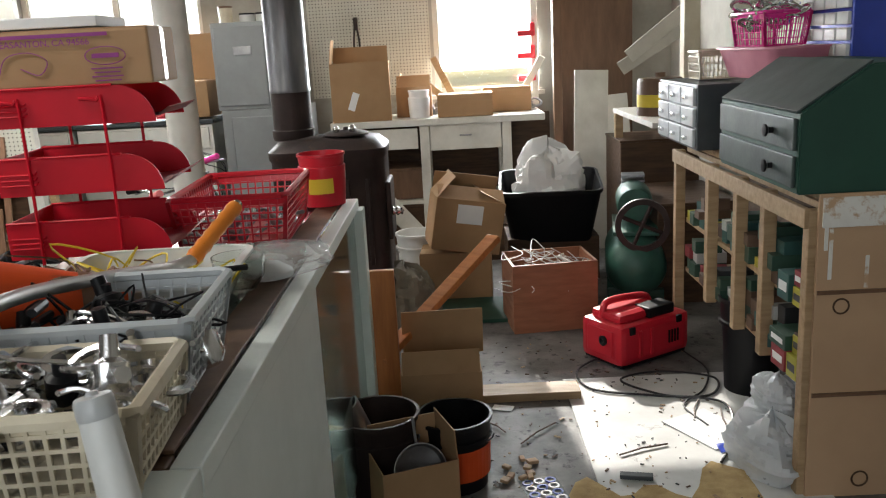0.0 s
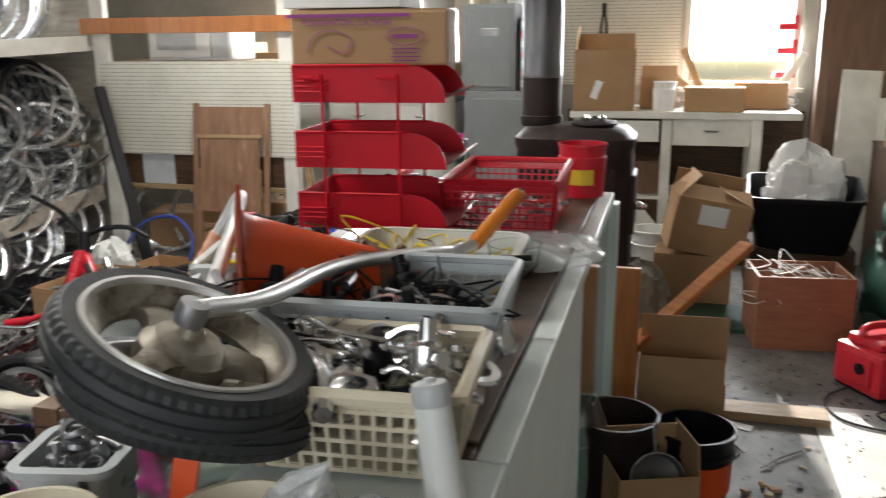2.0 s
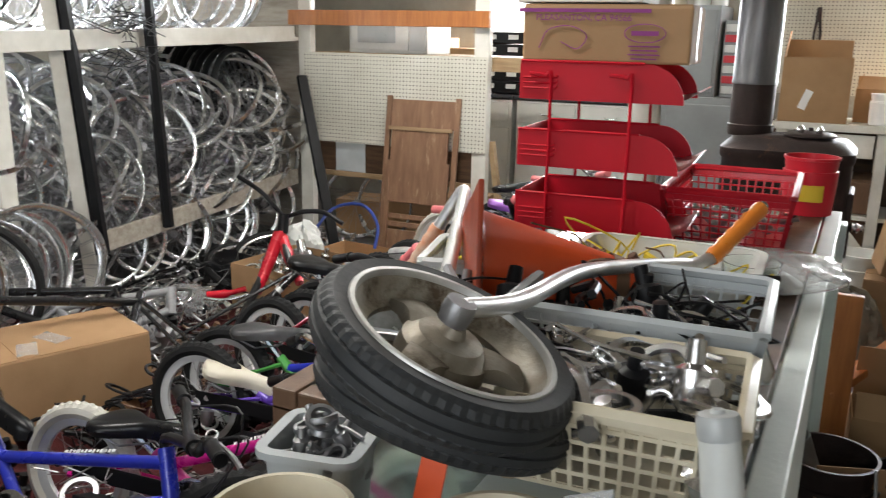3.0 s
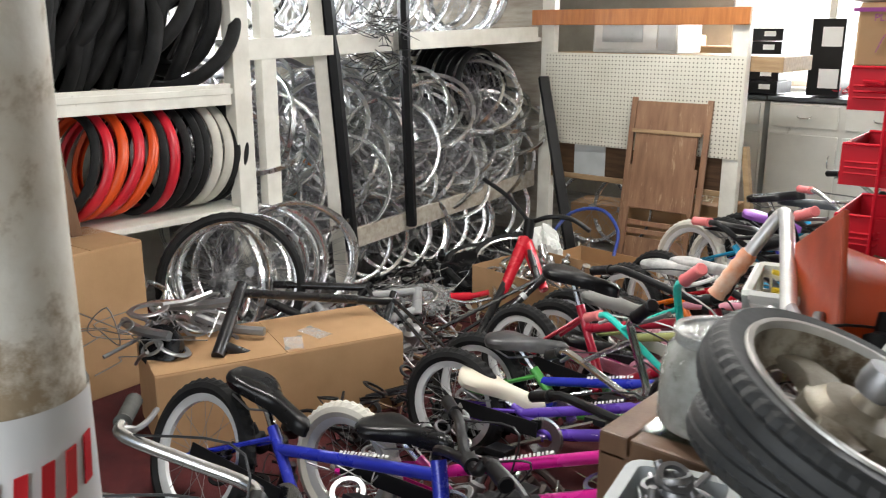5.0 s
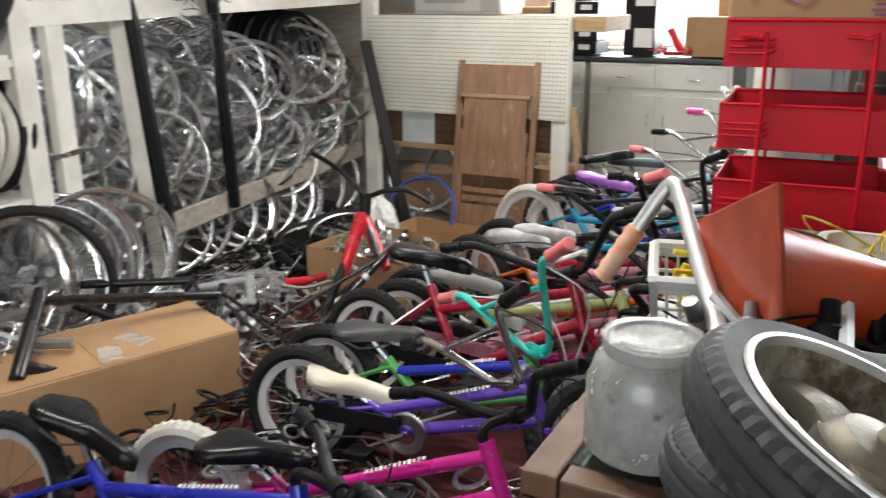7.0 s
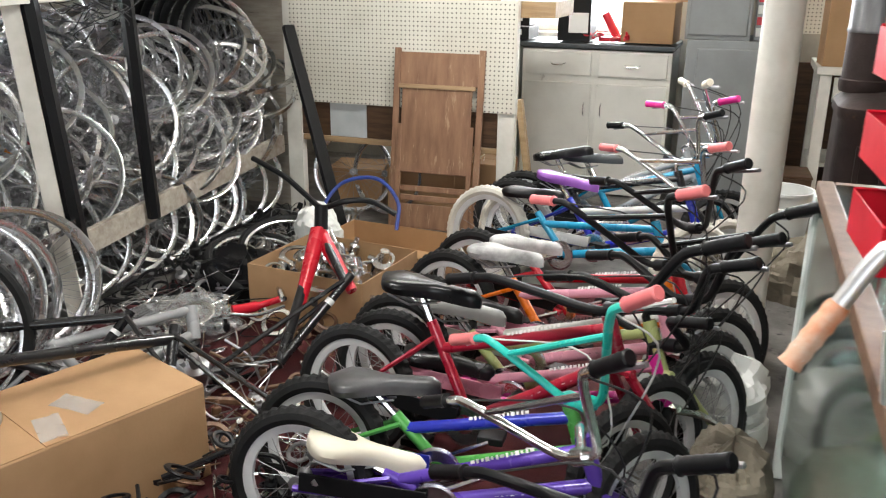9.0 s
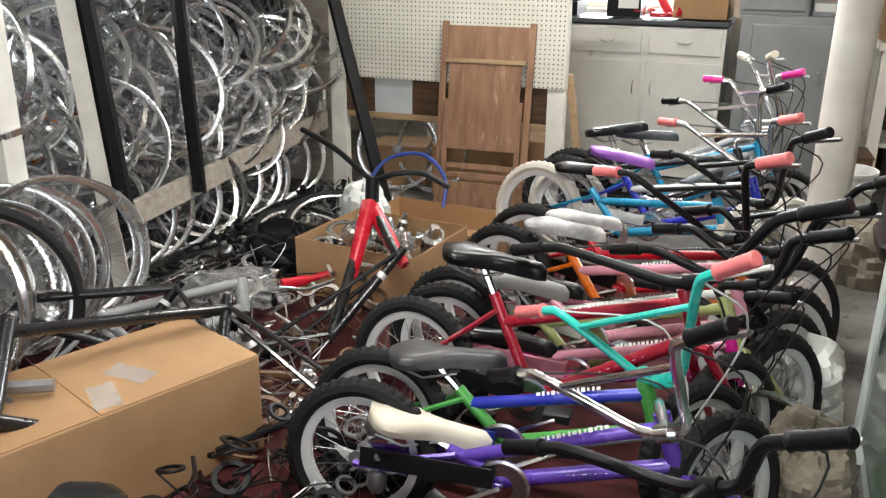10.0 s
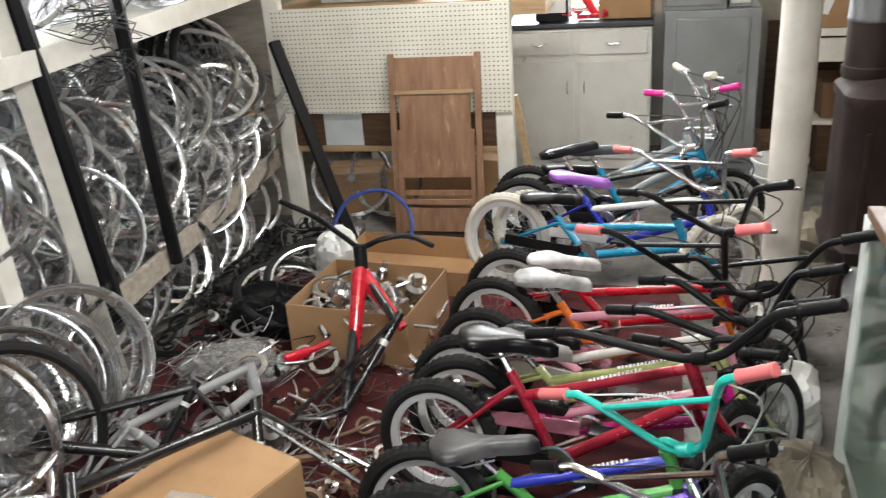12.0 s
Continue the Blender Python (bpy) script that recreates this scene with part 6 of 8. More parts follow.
M["cloudy"] = mat("cloudy_clear_plastic", (0.72, 0.74, 0.72), (0.46, 0.46, 0.43), 0.22, scale=22, trans=0.55, stain=(0.30, 0.28, 0.25), stain_at=0.58, stain_scale=20, bump=0.5, bump_scale=30)
jug = thing("plastic_jar", "cloudy clear plastic jar of crumpled wrappings on the counter", "jar", pose(-0.965, 1.18, 0.957) @ Matrix.Diagonal((0.74, 0.74, 0.82, 1)))
part("body", lathe(bmesh.new(), [(0, 0), (0.092, 0), (0.10, 0.01), (0.098, 0.10), (0.086, 0.135), (0.074, 0.145), (0.076, 0.165), (0.07, 0.165), (0.068, 0.145), (0.08, 0.13), (0.093, 0.1), (0.094, 0.012), (0, 0.006)], 36), M["cloudy"], jug, smooth=True)
part("lid", lathe(bmesh.new(), [(0.077, 0.15), (0.079, 0.168), (0.060, 0.170), (0.058, 0.164), (0, 0.164)], 36), M["film"], jug, smooth=True)
heap("loose_bike_parts", "crumpled wrappers and small parts inside the jar", pose(-0.965, 1.18, 0.966), 0.085, 0.085, 0.09, 40, M["wplastic"], 511, "tube ring lump wire", 0.03)
basket("plastic_basket", "small white plastic basket holding yellow tools", pose(-0.99, 1.60, 0.955, 0, 0, 14), 0.16, 0.20, 0.10, M["wplastic"], 0.9, 8, 3, 0.005)
heap("loose_tools", "yellow and red tool handles in the white basket", pose(-0.99, 1.60, 0.97), 0.12, 0.15, 0.10, 14, M["yellow"], 77, "tube lump", 0.05)

# ---- the parts shelf by the east wall ----
SX0, SX1, SY0, SY1, SH = 1.05, 1.36, 2.54, 4.05, 0.95
sf = thing("parts_shelf", "rough pine shelf unit with open pigeonholes full of small boxes", "shelf")
part("end_panel", boxes((((SX0 + SX1) / 2 + 0.005, SY0 - 0.008, 0.49), (SX1 - SX0 + 0.01, 0.012, 0.98)), bevel=0.003), M["tan"], sf, "tan fibreboard end panel with white drips")
for z in (0.35, 0.68):
    part("batten", boxes((((SX0 + SX1) / 2 + 0.005, SY0 - 0.017, z), (SX1 - SX0, 0.006, 0.012))), M["oldwood"], sf)
for y in (SY0 + 0.02, 2.92, 3.20, 3.55, SY1):
    low = 0.0 if y in (SY0 + 0.02, SY1) else 0.34
    part("post", boxes(((SX0 + 0.0, y, (0.93 + low) / 2), (0.045, 0.045, 0.93 - low)), bevel=0.004), M["pine"], sf)
for z in (0.36, 0.60, 0.935):
    part("shelf_board", boxes((((SX0 + SX1) / 2 + 0.01, (SY0 + SY1) / 2, z), (SX1 - SX0 - 0.03, SY1 - SY0 - 0.06, 0.022)), bevel=0.002), M["pine"], sf)
part("top_rail", boxes(((SX0 - 0.026, (SY0 + SY1) / 2, 0.905), (0.02, SY1 - SY0, 0.06)), bevel=0.003), M["pine"], sf)
part("back_board", boxes(((SX1 + 0.0, (SY0 + SY1) / 2 + 0.02, 0.50), (0.012, SY1 - SY0 - 0.05, 0.86))), M["darkwood"], sf)
part("top_board", boxes((((SX0 + X1) / 2 + 0.01, 3.3, 0.965), (X1 - SX0 - 0.02, 1.5, 0.022)), bevel=0.003), M["pine"], sf)
boxcols = [paint("box_" + n, c, 0.6) for n, c in (("green", (0.025, 0.07, 0.045)), ("yellow", (0.40, 0.36, 0.03)), ("teal", (0.03, 0.10, 0.09)), ("brown", (0.12, 0.07, 0.045)), ("red", (0.28, 0.03, 0.04)), ("black", (0.02, 0.02, 0.022)), ("white", (0.45, 0.45, 0.42)), ("navy", (0.02, 0.03, 0.10)))]
rg = random.Random(21)
for z in (0.372, 0.612):
    yy = SY0 + 0.06
    while yy < SY1 - 0.1:
        w = rg.uniform(0.045, 0.10)
        zz = z
        for lev in range(rg.choice((1, 2, 3))):
            h = rg.uniform(0.035, 0.065)
            if zz + h > z + 0.20:
                break
            o = tagged(part("small_box", boxes(((0, 0, h / 2), (rg.uniform(0.10, 0.16), w * 0.92, h)), bevel=0.002), rg.choice(boxcols[:1] * 3 + boxcols[2:4] * 2 + boxcols)), "small printed spare-part box on the shelf", "box", "boxes on the parts shelf")
            o.matrix_basis = pose(SX0 + rg.uniform(0.07, 0.10), yy + w / 2, zz + 0.001, 0, 0, rg.uniform(-6, 6))
            zz += h + 0.001
        yy += w + 0.012


def steel_desk_box(m):
    """A steel tool box with a sloping lid over two drawers."""
    c = thing("steel_toolbox", "dark green steel box with sloping grey lid and two drawers", "toolbox", m)
    w, d, h1, h2 = 0.72, 0.42, 0.24, 0.37
    bm = bmesh.new()
    pr = [(-d / 2, 0), (-d / 2, h1), (-d / 2 + 0.20, h2), (d / 2, h2), (d / 2, 0)]
    A = [bm.verts.new((px, -w / 2, pz)) for px, pz in pr]
    B = [bm.verts.new((px, w / 2, pz)) for px, pz in pr]
    quad(bm, A), quad(bm, B[::-1])
    for i in range(5):
        j = (i + 1) % 5
        quad(bm, (A[i], A[j], B[j], B[i]))
    bmesh.ops.bevel(bm, geom=list(bm.edges), offset=0.005, segments=2, affect="EDGES")
    part("body", bm, M["greensteel"], c)
    ang = math.degrees(math.atan2(h2 - h1, 0.20))
    part("lid", boxes(((0, 0, 0), (0.25, w - 0.03, 0.006), Matrix.Translation((-d / 2 + 0.10, 0, (h1 + h2) / 2 + 0.004)) @ pose(0, 0, 0, 0, -ang, 0)), bevel=0.002), M["greengrey"], c, "grey-green sloping lid")
    for z in (0.065, 0.175):
        dr = part("drawer", boxes(((-d / 2 - 0.006, 0, z), (0.012, w - 0.04, 0.095)), bevel=0.004), M["greengrey"], c)
        part("pull", lathe(bmesh.new(), [(0, 0), (0.010, 0), (0.009, 0.014), (0.020, 0.022), (0.020, 0.028), (0, 0.032)], 14, Matrix.Translation((-d / 2 - 0.012, -0.18, z)) @ pose(0, 0, 0, 0, -90, 0)), M["black"], dr, smooth=True)
    return c


steel_desk_box(pose(1.20, 2.90, 0.978))
dc = thing("drawer_cabinet", "grey steel drawer cabinet with nine small drawers", "cabinet", pose(1.18, 3.92, 0.978))
part("body", boxes(((0, 0, 0.135), (0.36, 0.62, 0.27)), bevel=0.005), M["drawergrey"], dc)
for i in range(3):
    for j in range(3):
        d_ = part("drawer", boxes(((-0.186, -0.20 + 0.2 * i, 0.05 + 0.085 * j), (0.014, 0.185, 0.074)), bevel=0.004), M["greyplastic"], dc)
        part("pull", boxes(((-0.20, -0.20 + 0.2 * i, 0.045 + 0.085 * j), (0.016, 0.03, 0.016)), bevel=0.003), M["chrome"], d_)
tub("plastic_tub", "long dusty pink plastic tub on the drawer cabinet", pose(1.30, 3.55, 1.27, 0, 0, 8), 0.30, 0.46, 0.12, M["pink"])
basket("plastic_basket", "small magenta plastic basket full of metal parts", pose(1.29, 3.62, 1.39, 0, 0, 10), 0.20, 0.26, 0.13, M["hotpink"], 0.85, 10, 4, 0.004)
heap("loose_bike_parts", "chrome brake parts spilling over the magenta basket", pose(1.29, 3.62, 1.46), 0.20, 0.24, 0.14, 36, M["chrome"], 12)
basket("plastic_basket", "small cream plastic basket of odds and ends", pose(1.16, 3.95, 1.255), 0.16, 0.18, 0.12, M["cream"], 0.9, 8, 3, 0.004)
dw = thing("steel_cabinet", "blue steel cabinet with clear plastic parts drawers", "cabinet", pose(1.515, 3.40, 1.275))
part("body", boxes(((0, 0, 0.0915), (0.18, 0.42, 0.777)), bevel=0.004), M["blue"], dw)
for i in range(8):
    for j in range(4):
        part("drawer", boxes(((-0.096, -0.15 + 0.1 * j, 0.035 + 0.057 * i), (0.016, 0.09, 0.045)), bevel=0.004), M["wplastic"], dw)
tagged(part("pegboard", boxes(((X1 - 0.006, 3.6, 1.75), (0.008, 2.4, 1.2))), M["peg"]), "white pegboard on the wall above the parts shelf", "pegboard", kind="structure")
tagged(part("wall_shelf", boxes(((1.22, 5.15, 0.99), (0.34, 1.1, 0.03)), bevel=0.003), M["white"]), "narrow white shelf board beyond the drawer cabinet", "shelf", kind="structure")
tagged(part("shelf_post", boxes(((1.08, 5.66, 0.49), (0.05, 0.05, 0.97)), bevel=0.003), M["pine"]), "pine post holding the white shelf board", "post", kind="structure")
for x, y, w, h, ry, rz, lb in ((0.93, 5.95, 0.24, 1.25, 3, 8, "white board leaning in the back corner"), (1.18, 6.3, 0.34, 1.05, -4, -6, "pale grey board leaning in the corner")):
    o = tagged(part("board", boxes(((0, 0, h / 2), (w, 0.018, h)), bevel=0.002), M["white"]), lb, "board")
    o.matrix_basis = pose(x, y, 0.0, -6, ry, rz)

# ---- things on the walkway floor ----
cr = thing("wooden_crate", "open red-brown plywood box holding cables and a bracket", "crate", pose(0.46, 4.40, 0, 0, 0, 6))
w, d, h = 0.44, 0.32, 0.36
for c, s in (((0, -d / 2, h / 2), (w, 0.014, h)), ((0, d / 2, h / 2), (w, 0.014, h)), ((-w / 2 + 0.007, 0, h / 2), (0.014, d - 0.014, h)), ((w / 2 - 0.007, 0, h / 2), (0.014, d - 0.014, h)), ((0, 0, 0.01), (w - 0.03, d - 0.02, 0.014))):
    part("panel", boxes((c, s), bevel=0.002), M["ply"], cr)
heap("loose_cables", "grey and white cables coiled in the plywood box", pose(0.46, 4.40, 0.22), 0.34, 0.24, 0.18, 26, M["wplastic"], 31, "wire wire tube", 0.055)
carton("cardboard_box", "brown produce carton standing on the floor", pose(-0.02, 5.02, 0, 0, 0, -3), 0.42, 0.30, 0.28)
ob_ = carton("cardboard_box", "open brown carton tipped askew with raised flaps", pose(0.01, 5.02, 0.29, 0, 10, 8), 0.40, 0.32, 0.30, (60, 20, 35, 70))
part("label", boxes(((0.0, -0.1635, 0.22), (0.15, 0.002, 0.11))), M["paper"], ob_, "white shipping label")
tub("storage_tote", "black plastic tote overflowing with a white bag", pose(0.58, 5.33, 0.285, 9, 0, -4), 0.60, 0.46, 0.34, M["black"])
tagged(part("bench_low", boxes(((0.58, 5.35, 0.14), (0.56, 0.40, 0.28)), bevel=0.005), M["darkwood"]), "dark low wooden stand under the tote", "stand")


def bag(name, label, m, rx, ry, rz, seed, material):
    """A crumpled bag: a slumped lump with creases and folds."""
    bm = bmesh.new()
    rows = []
    for i in range(17):
        t = i / 16
        base = (1 - t ** 2.2) ** 0.5 if t < 1 else 0.0
        ring = []
        for k in range(41):
            a = TAU * (k % 40) / 40
            q = Vector((math.cos(a) * 1.3 + seed * 1.7, math.sin(a) * 1.3, t * 1.6))
            big = noise.noise(q)
            fold = 1 - abs(noise.noise(q * 3.1)) * 2
            fine = 1 - abs(noise.noise(q * 7.3)) * 2
            k2 = 1 + 0.30 * big + 0.13 * fold + 0.07 * fine
            rr = max(0.02, base * (0.86 + 0.14 * min(1, t * 6)) * k2)
            ring.append((rx * rr * math.cos(a), ry * rr * math.sin(a), max(0.0, rz * (t ** 0.8 * (1 + 0.28 * big) + (0.07 * fold + 0.05 * fine) * min(1, t * 5)))))
        rows.append(ring)
    sheet(bm, rows)
    bmesh.ops.remove_doubles(bm, verts=bm.verts, dist=0.0005)
    ob = part(name, bm, material, smooth=True)
    ob.data.set_sharp_from_angle(angle=radians(24))
    ob.matrix_basis = m
    return tagged(ob, label, "bag")


bag("plastic_bag", "white crumpled plastic bag on top of the black tote", pose(0.57, 5.25, 0.46), 0.21, 0.16, 0.36, 3, M["paper"])
bag("plastic_bag", "milky clear plastic bag of parts leaning on the shelf", pose(1.03, 2.76, 0.008), 0.13, 0.19, 0.17, 9, M["bag"])
bag("plastic_bag", "small torn clear plastic bag hanging at the shelf", pose(1.08, 2.84, 0.17), 0.08, 0.10, 0.11, 14, M["bag"])

gc = thing("air_compressor", "old green air compressor with an electric motor", "compressor", pose(0.98, 4.72, 0, 0, 0, 80))
part("tank", lathe(bmesh.new(), [(0, -0.38), (0.08, -0.37), (0.14, -0.32), (0.16, -0.26), (0.16, 0.26), (0.14, 0.32), (0.08, 0.37), (0, 0.38)], 32, pose(0, 0, 0.26, 0, 90, 0)), M["tank"], gc, smooth=True)
part("motor", lathe(bmesh.new(), [(0, -0.15), (0.09, -0.15), (0.10, -0.13), (0.10, 0.13), (0.09, 0.15), (0.03, 0.15), (0.02, 0.2), (0, 0.2)], 24, pose(0.05, 0.0, 0.56, 0, 90, 0)), M["tank"], gc, smooth=True)
part("platform", boxes(((0, 0, 0.435), (0.50, 0.24, 0.02)), bevel=0.003), M["tank"], gc)
for k in range(7):
    part("cylinder_fin", boxes(((0.22, 0, 0.50 + 0.03 * k), (0.13, 0.13, 0.012)), bevel=0.003), M["steel"], gc)
part("flywheel", lathe(bmesh.new(), [(0.11, -0.015), (0.14, -0.015), (0.14, 0.015), (0.11, 0.015)], 32, pose(-0.33, -0.03, 0.50, 0, 90, 0), True), M["iron"], gc, smooth=True)
for k in range(4):
    part("spoke", tube(bmesh.new(), [(-0.33, -0.03, 0.50), (-0.33, -0.03 + 0.12 * math.cos(TAU * k / 4 + 0.4), 0.50 + 0.12 * math.sin(TAU * k / 4 + 0.4))], 0.012, 6), M["iron"], gc)
for x in (-0.2, 0.2):
    part("foot", boxes(((x, 0, 0.06), (0.05, 0.30, 0.12)), bevel=0.004), M["tank"], gc)

rc = thing("portable_compressor", "bright red plastic portable compressor lying on the floor", "compressor", pose(0.80, 3.86, 0.006, 0, 0, 32))
part("shell", boxes(((0, 0, 0.105), (0.43, 0.27, 0.19)), ((-0.03, 0.01, 0.215), (0.30, 0.20, 0.05)), bevel=0.032), M["redplastic"], rc)
part("base", boxes(((0, 0, 0.014), (0.40, 0.25, 0.028)), bevel=0.008), M["black"], rc)
part("handle", tube(bmesh.new(), smooth_line([(-0.17, 0.04, 0.20), (-0.15, 0.04, 0.262), (-0.08, 0.04, 0.272), (0.05, 0.04, 0.262), (0.11, 0.04, 0.246), (0.13, 0.04, 0.20)], 5), 0.017, 10), M["redplastic"], rc, smooth=True)
part("control_panel", boxes(((0.06, -0.06, 0.222), (0.16, 0.10, 0.05)), bevel=0.01), M["black"], rc)
part("side_rib", boxes(*[((-0.10 + 0.07 * k, -0.137, 0.10), (0.018, 0.012, 0.13)) for k in range(2)], bevel=0.004), M["redplastic"], rc)
part("end_cover", boxes(((-0.216, 0, 0.11), (0.014, 0.17, 0.12)), bevel=0.005), M["redplastic"], rc)
part("port", lathe(bmesh.new(), [(0.0, 0), (0.022, 0), (0.024, 0.010), (0.014, 0.014), (0, 0.006)], 20, pose(-0.222, -0.03, 0.12, 0, -90, 0)), M["black"], rc, smooth=True)
part("vent", boxes(*[((0.08 + 0.018 * k, -0.136, 0.10), (0.006, 0.012, 0.06)) for k in range(4)]), M["black"], rc)
for x in (-0.15, 0.14):
    part("latch", boxes(((x, -0.138, 0.175), (0.03, 0.012, 0.035)), bevel=0.003), M["black"], rc)


def cord(label, pts, r=0.005):
    return tagged(part("power_cord", tube(bmesh.new(), smooth_line(pts, 8), r, 7), M["cable"], smooth=True), label, "cable")


cord("black power cord looped on the floor by the red compressor", [(0.66, 3.84, 0.012), (0.50, 3.66, 0.012), (0.52, 3.45, 0.012), (0.72, 3.36, 0.012), (0.98, 3.32, 0.012), (1.06, 3.50, 0.014), (0.84, 3.58, 0.020), (0.66, 3.50, 0.022), (0.80, 3.34, 0.016), (1.02, 3.24, 0.014), (0.96, 2.94, 0.012), (0.86, 2.76, 0.012)])
cord("thin black hose running under the parts shelf", [(1.02, 3.84, 0.012), (1.06, 3.60, 0.012), (0.98, 3.38, 0.012), (0.86, 3.24, 0.012), (0.90, 3.05, 0.012)], 0.004)
bin_ = pail("waste_bin", "black plastic waste bin under the parts shelf", pose(1.18, 3.40, 0.004), 0.13, 0.40, M["black"], "bin", False, 0.80)

tagged(part("plank", boxes(((-0.335, 3.17, 0.325), (0.155, 0.03, 0.65)), bevel=0.004), M["stained"]), "orange-stained pine board standing at the counter's end", "plank")
o = tagged(part("plank", boxes(((0, 0, 0), (0.80, 0.03, 0.065)), bevel=0.004), M["stained"]), "pine batten leaning from the board to the cartons", "plank")
o.matrix_basis = look((-0.31, 3.20, 0.30), (0.19, 3.75, 0.66)) @ pose(0, 0, 0, 0, 90, 0) @ pose(0.36, 0, 0)
tagged(part("plank", boxes(((0.26, 3.42, 0.022), (0.42, 0.12, 0.035)), bevel=0.003), M["pine"]), "short pale board lying on the floor", "plank")
carton("cardboard_box", "worn brown carton with a hand hole beside the counter", pose(-0.10, 3.16, 0, 0, 0, 2), 0.30, 0.22, 0.27, (8, None, None, None))
o = tagged(part("cardboard_flap", boxes(((0, 0, 0.10), (0.32, 0.006, 0.20)), bevel=0.002), M["card"]), "bent brown cardboard sheet standing behind the carton", "cardboard")
o.matrix_basis = pose(-0.09, 3.29, 0.26, 12, 0, 3)
bk = pail("bucket", "black pail with an orange printed band and tools inside", pose(-0.055, 2.73, 0.004), 0.125, 0.25, M["black"])
bm = bmesh.new()
sheet(bm, [[((0.116 + z * 0.04) * math.cos(radians(a)), (0.116 + z * 0.04) * math.sin(radians(a)), z) for a in range(-170, 11, 9)] for z in (0.05, 0.16)])
part("label", bm, M["orange"], bk, "orange printed band")
bk2 = pail("bucket", "dark steel bucket with rusty pipe pieces inside", pose(-0.30, 2.66, 0.004), 0.13, 0.30, M["iron"])
tb = tagged(part("pipe_piece", lathe(bmesh.new(), [(0.045, 0), (0.047, 0), (0.047, 0.24), (0.041, 0.24), (0.041, 0.0)], 24), M["steel"], smooth=True), "short rusty steel pipe sticking out of the bucket", "pipe")
tb.matrix_basis = pose(-0.33, 2.66, 0.14, 14, -18, 0)
carton("cardboard_box", "torn brown carton around a grey funnel", pose(-0.19, 2.52, 0, 0, 0, 20), 0.24, 0.20, 0.22, (None, 5, None, 4))

# ---- things on the workbench ----
bx = carton("cardboard_box", "open brown carton on the workbench with a white label", pose(-0.66, 6.42, 0.952, 0, 0, 3), 0.42, 0.28, 0.42, (None, -4, 8, None))
part("label", boxes(((-0.10, -0.1425, 0.12), (0.05, 0.002, 0.13), pose(0, 0, 0, 0, 20, 0))), M["paper"], bx)
carton("cardboard_box", "small low brown carton on the workbench", pose(0.10, 6.40, 0.952, 0, 0, -2), 0.40, 0.24, 0.16)
carton("cardboard_box", "brown open carton at the back of the bench", pose(-0.28, 6.62, 0.952), 0.26, 0.24, 0.22, (30, None, 20, None))
pail("tin_can", "dented tin can with a paper label on the bench", pose(-0.24, 6.40, 0.952), 0.075, 0.20, M["paper"], "can", False, 0.98)
carton("cardboard_box", "wide brown carton behind the low carton", pose(0.42, 6.66, 0.952), 0.36, 0.22, 0.18)
for i, (x, a, L) in enumerate(((0.05, 25, 0.42), (0.50, -30, 0.40), (0.02, 48, 0.3))):
    o = tagged(part("wood_offcut", boxes(((0, 0, L / 2), (0.05, 0.02, L)), bevel=0.002), M["pine" if i != 1 else "white"]), "wooden offcut propped on the bench before the window", "offcut")
    o.matrix_basis = pose(x, 6.70, 1.0, 8, -a, 0)
for i in range(3):
    tagged(part("red_clamp", boxes(((0.60, 6.86, 1.18 + 0.17 * i), (0.14, 0.05, 0.045)), ((0.65, 6.86, 1.21 + 0.17 * i), (0.04, 0.04, 0.10)), bevel=0.01), M["redplastic"]), "red plastic tool holder at the window's side", "holder")
heap("bench_clutter", "jumbled tools and scraps on the workbench", pose(0.2, 6.7, 0.96), 0.9, 0.2, 0.10, 50, M["steel"], 44, size=0.07)
pb = tagged(part("pegboard", boxes(((-0.62, Y1 - 0.006, 1.6), (0.95, 0.008, 1.0))), M["peg"]), "white pegboard on the back wall over the bench", "pegboard", kind="structure")
pn = thing("pliers", "long dark hand tool hanging on the pegboard", "tool", pose(-0.72, Y1 - 0.03, 1.40))
part("jaws", boxes(((0, 0, 0.26), (0.03, 0.015, 0.10)), bevel=0.004), M["iron"], pn)
part("handles", tube(tube(bmesh.new(), smooth_line([(0.01, 0, 0.22), (0.022, 0, 0.1), (0.008, 0, 0)], 4), 0.008, 6), smooth_line([(-0.01, 0, 0.22), (-0.022, 0, 0.1), (-0.008, 0, 0)], 4), 0.008, 6), M["iron"], pn, smooth=True)

# ---- cartons and frames among the bicycles ----
carton("cardboard_box", "tall plain brown carton by the tyre shelf", pose(-3.92, 1.66, 0.012, 0, 0, 4), 0.42, 0.46, 0.62)
bc = carton("cardboard_box", "large crushed brown carton with shiny tape on the floor", pose(-3.08, 2.05, 0.012, 0, 0, -21.5), 0.40, 0.95, 0.31)
for k, (x, y, a) in enumerate(((0.10, 0.16, 20), (0.17, 0.05, -15))):
    tp = part("tape", sheet(bmesh.new(), [[(0.14 * (u / 8 - 0.5), 0.07 * (v / 5 - 0.5), 0.008 * abs(noise.noise(Vector((u * 0.9, v * 1.1, k * 5))))) for u in range(9)] for v in range(6)]), M["film"], bc, "crumpled shiny clear tape", smooth=True)
    tp.matrix_basis = pose(x - 0.05, y, 0.3165, 0, 0, a)
c2 = carton("cardboard_box", "open brown carton full of chainrings and cranks", pose(-2.96, 3.77, 0.012, 0, 0, -6), 0.58, 0.50, 0.25, (None, None, None, 165))
part("hand_hole", lathe(bmesh.new(), [(0, 0), (0.022, 0), (0.022, 0.002), (0, 0.002)], 16, pose(0.05, -0.2525, 0.13, 90, 0, 0)), M["ink"], c2)
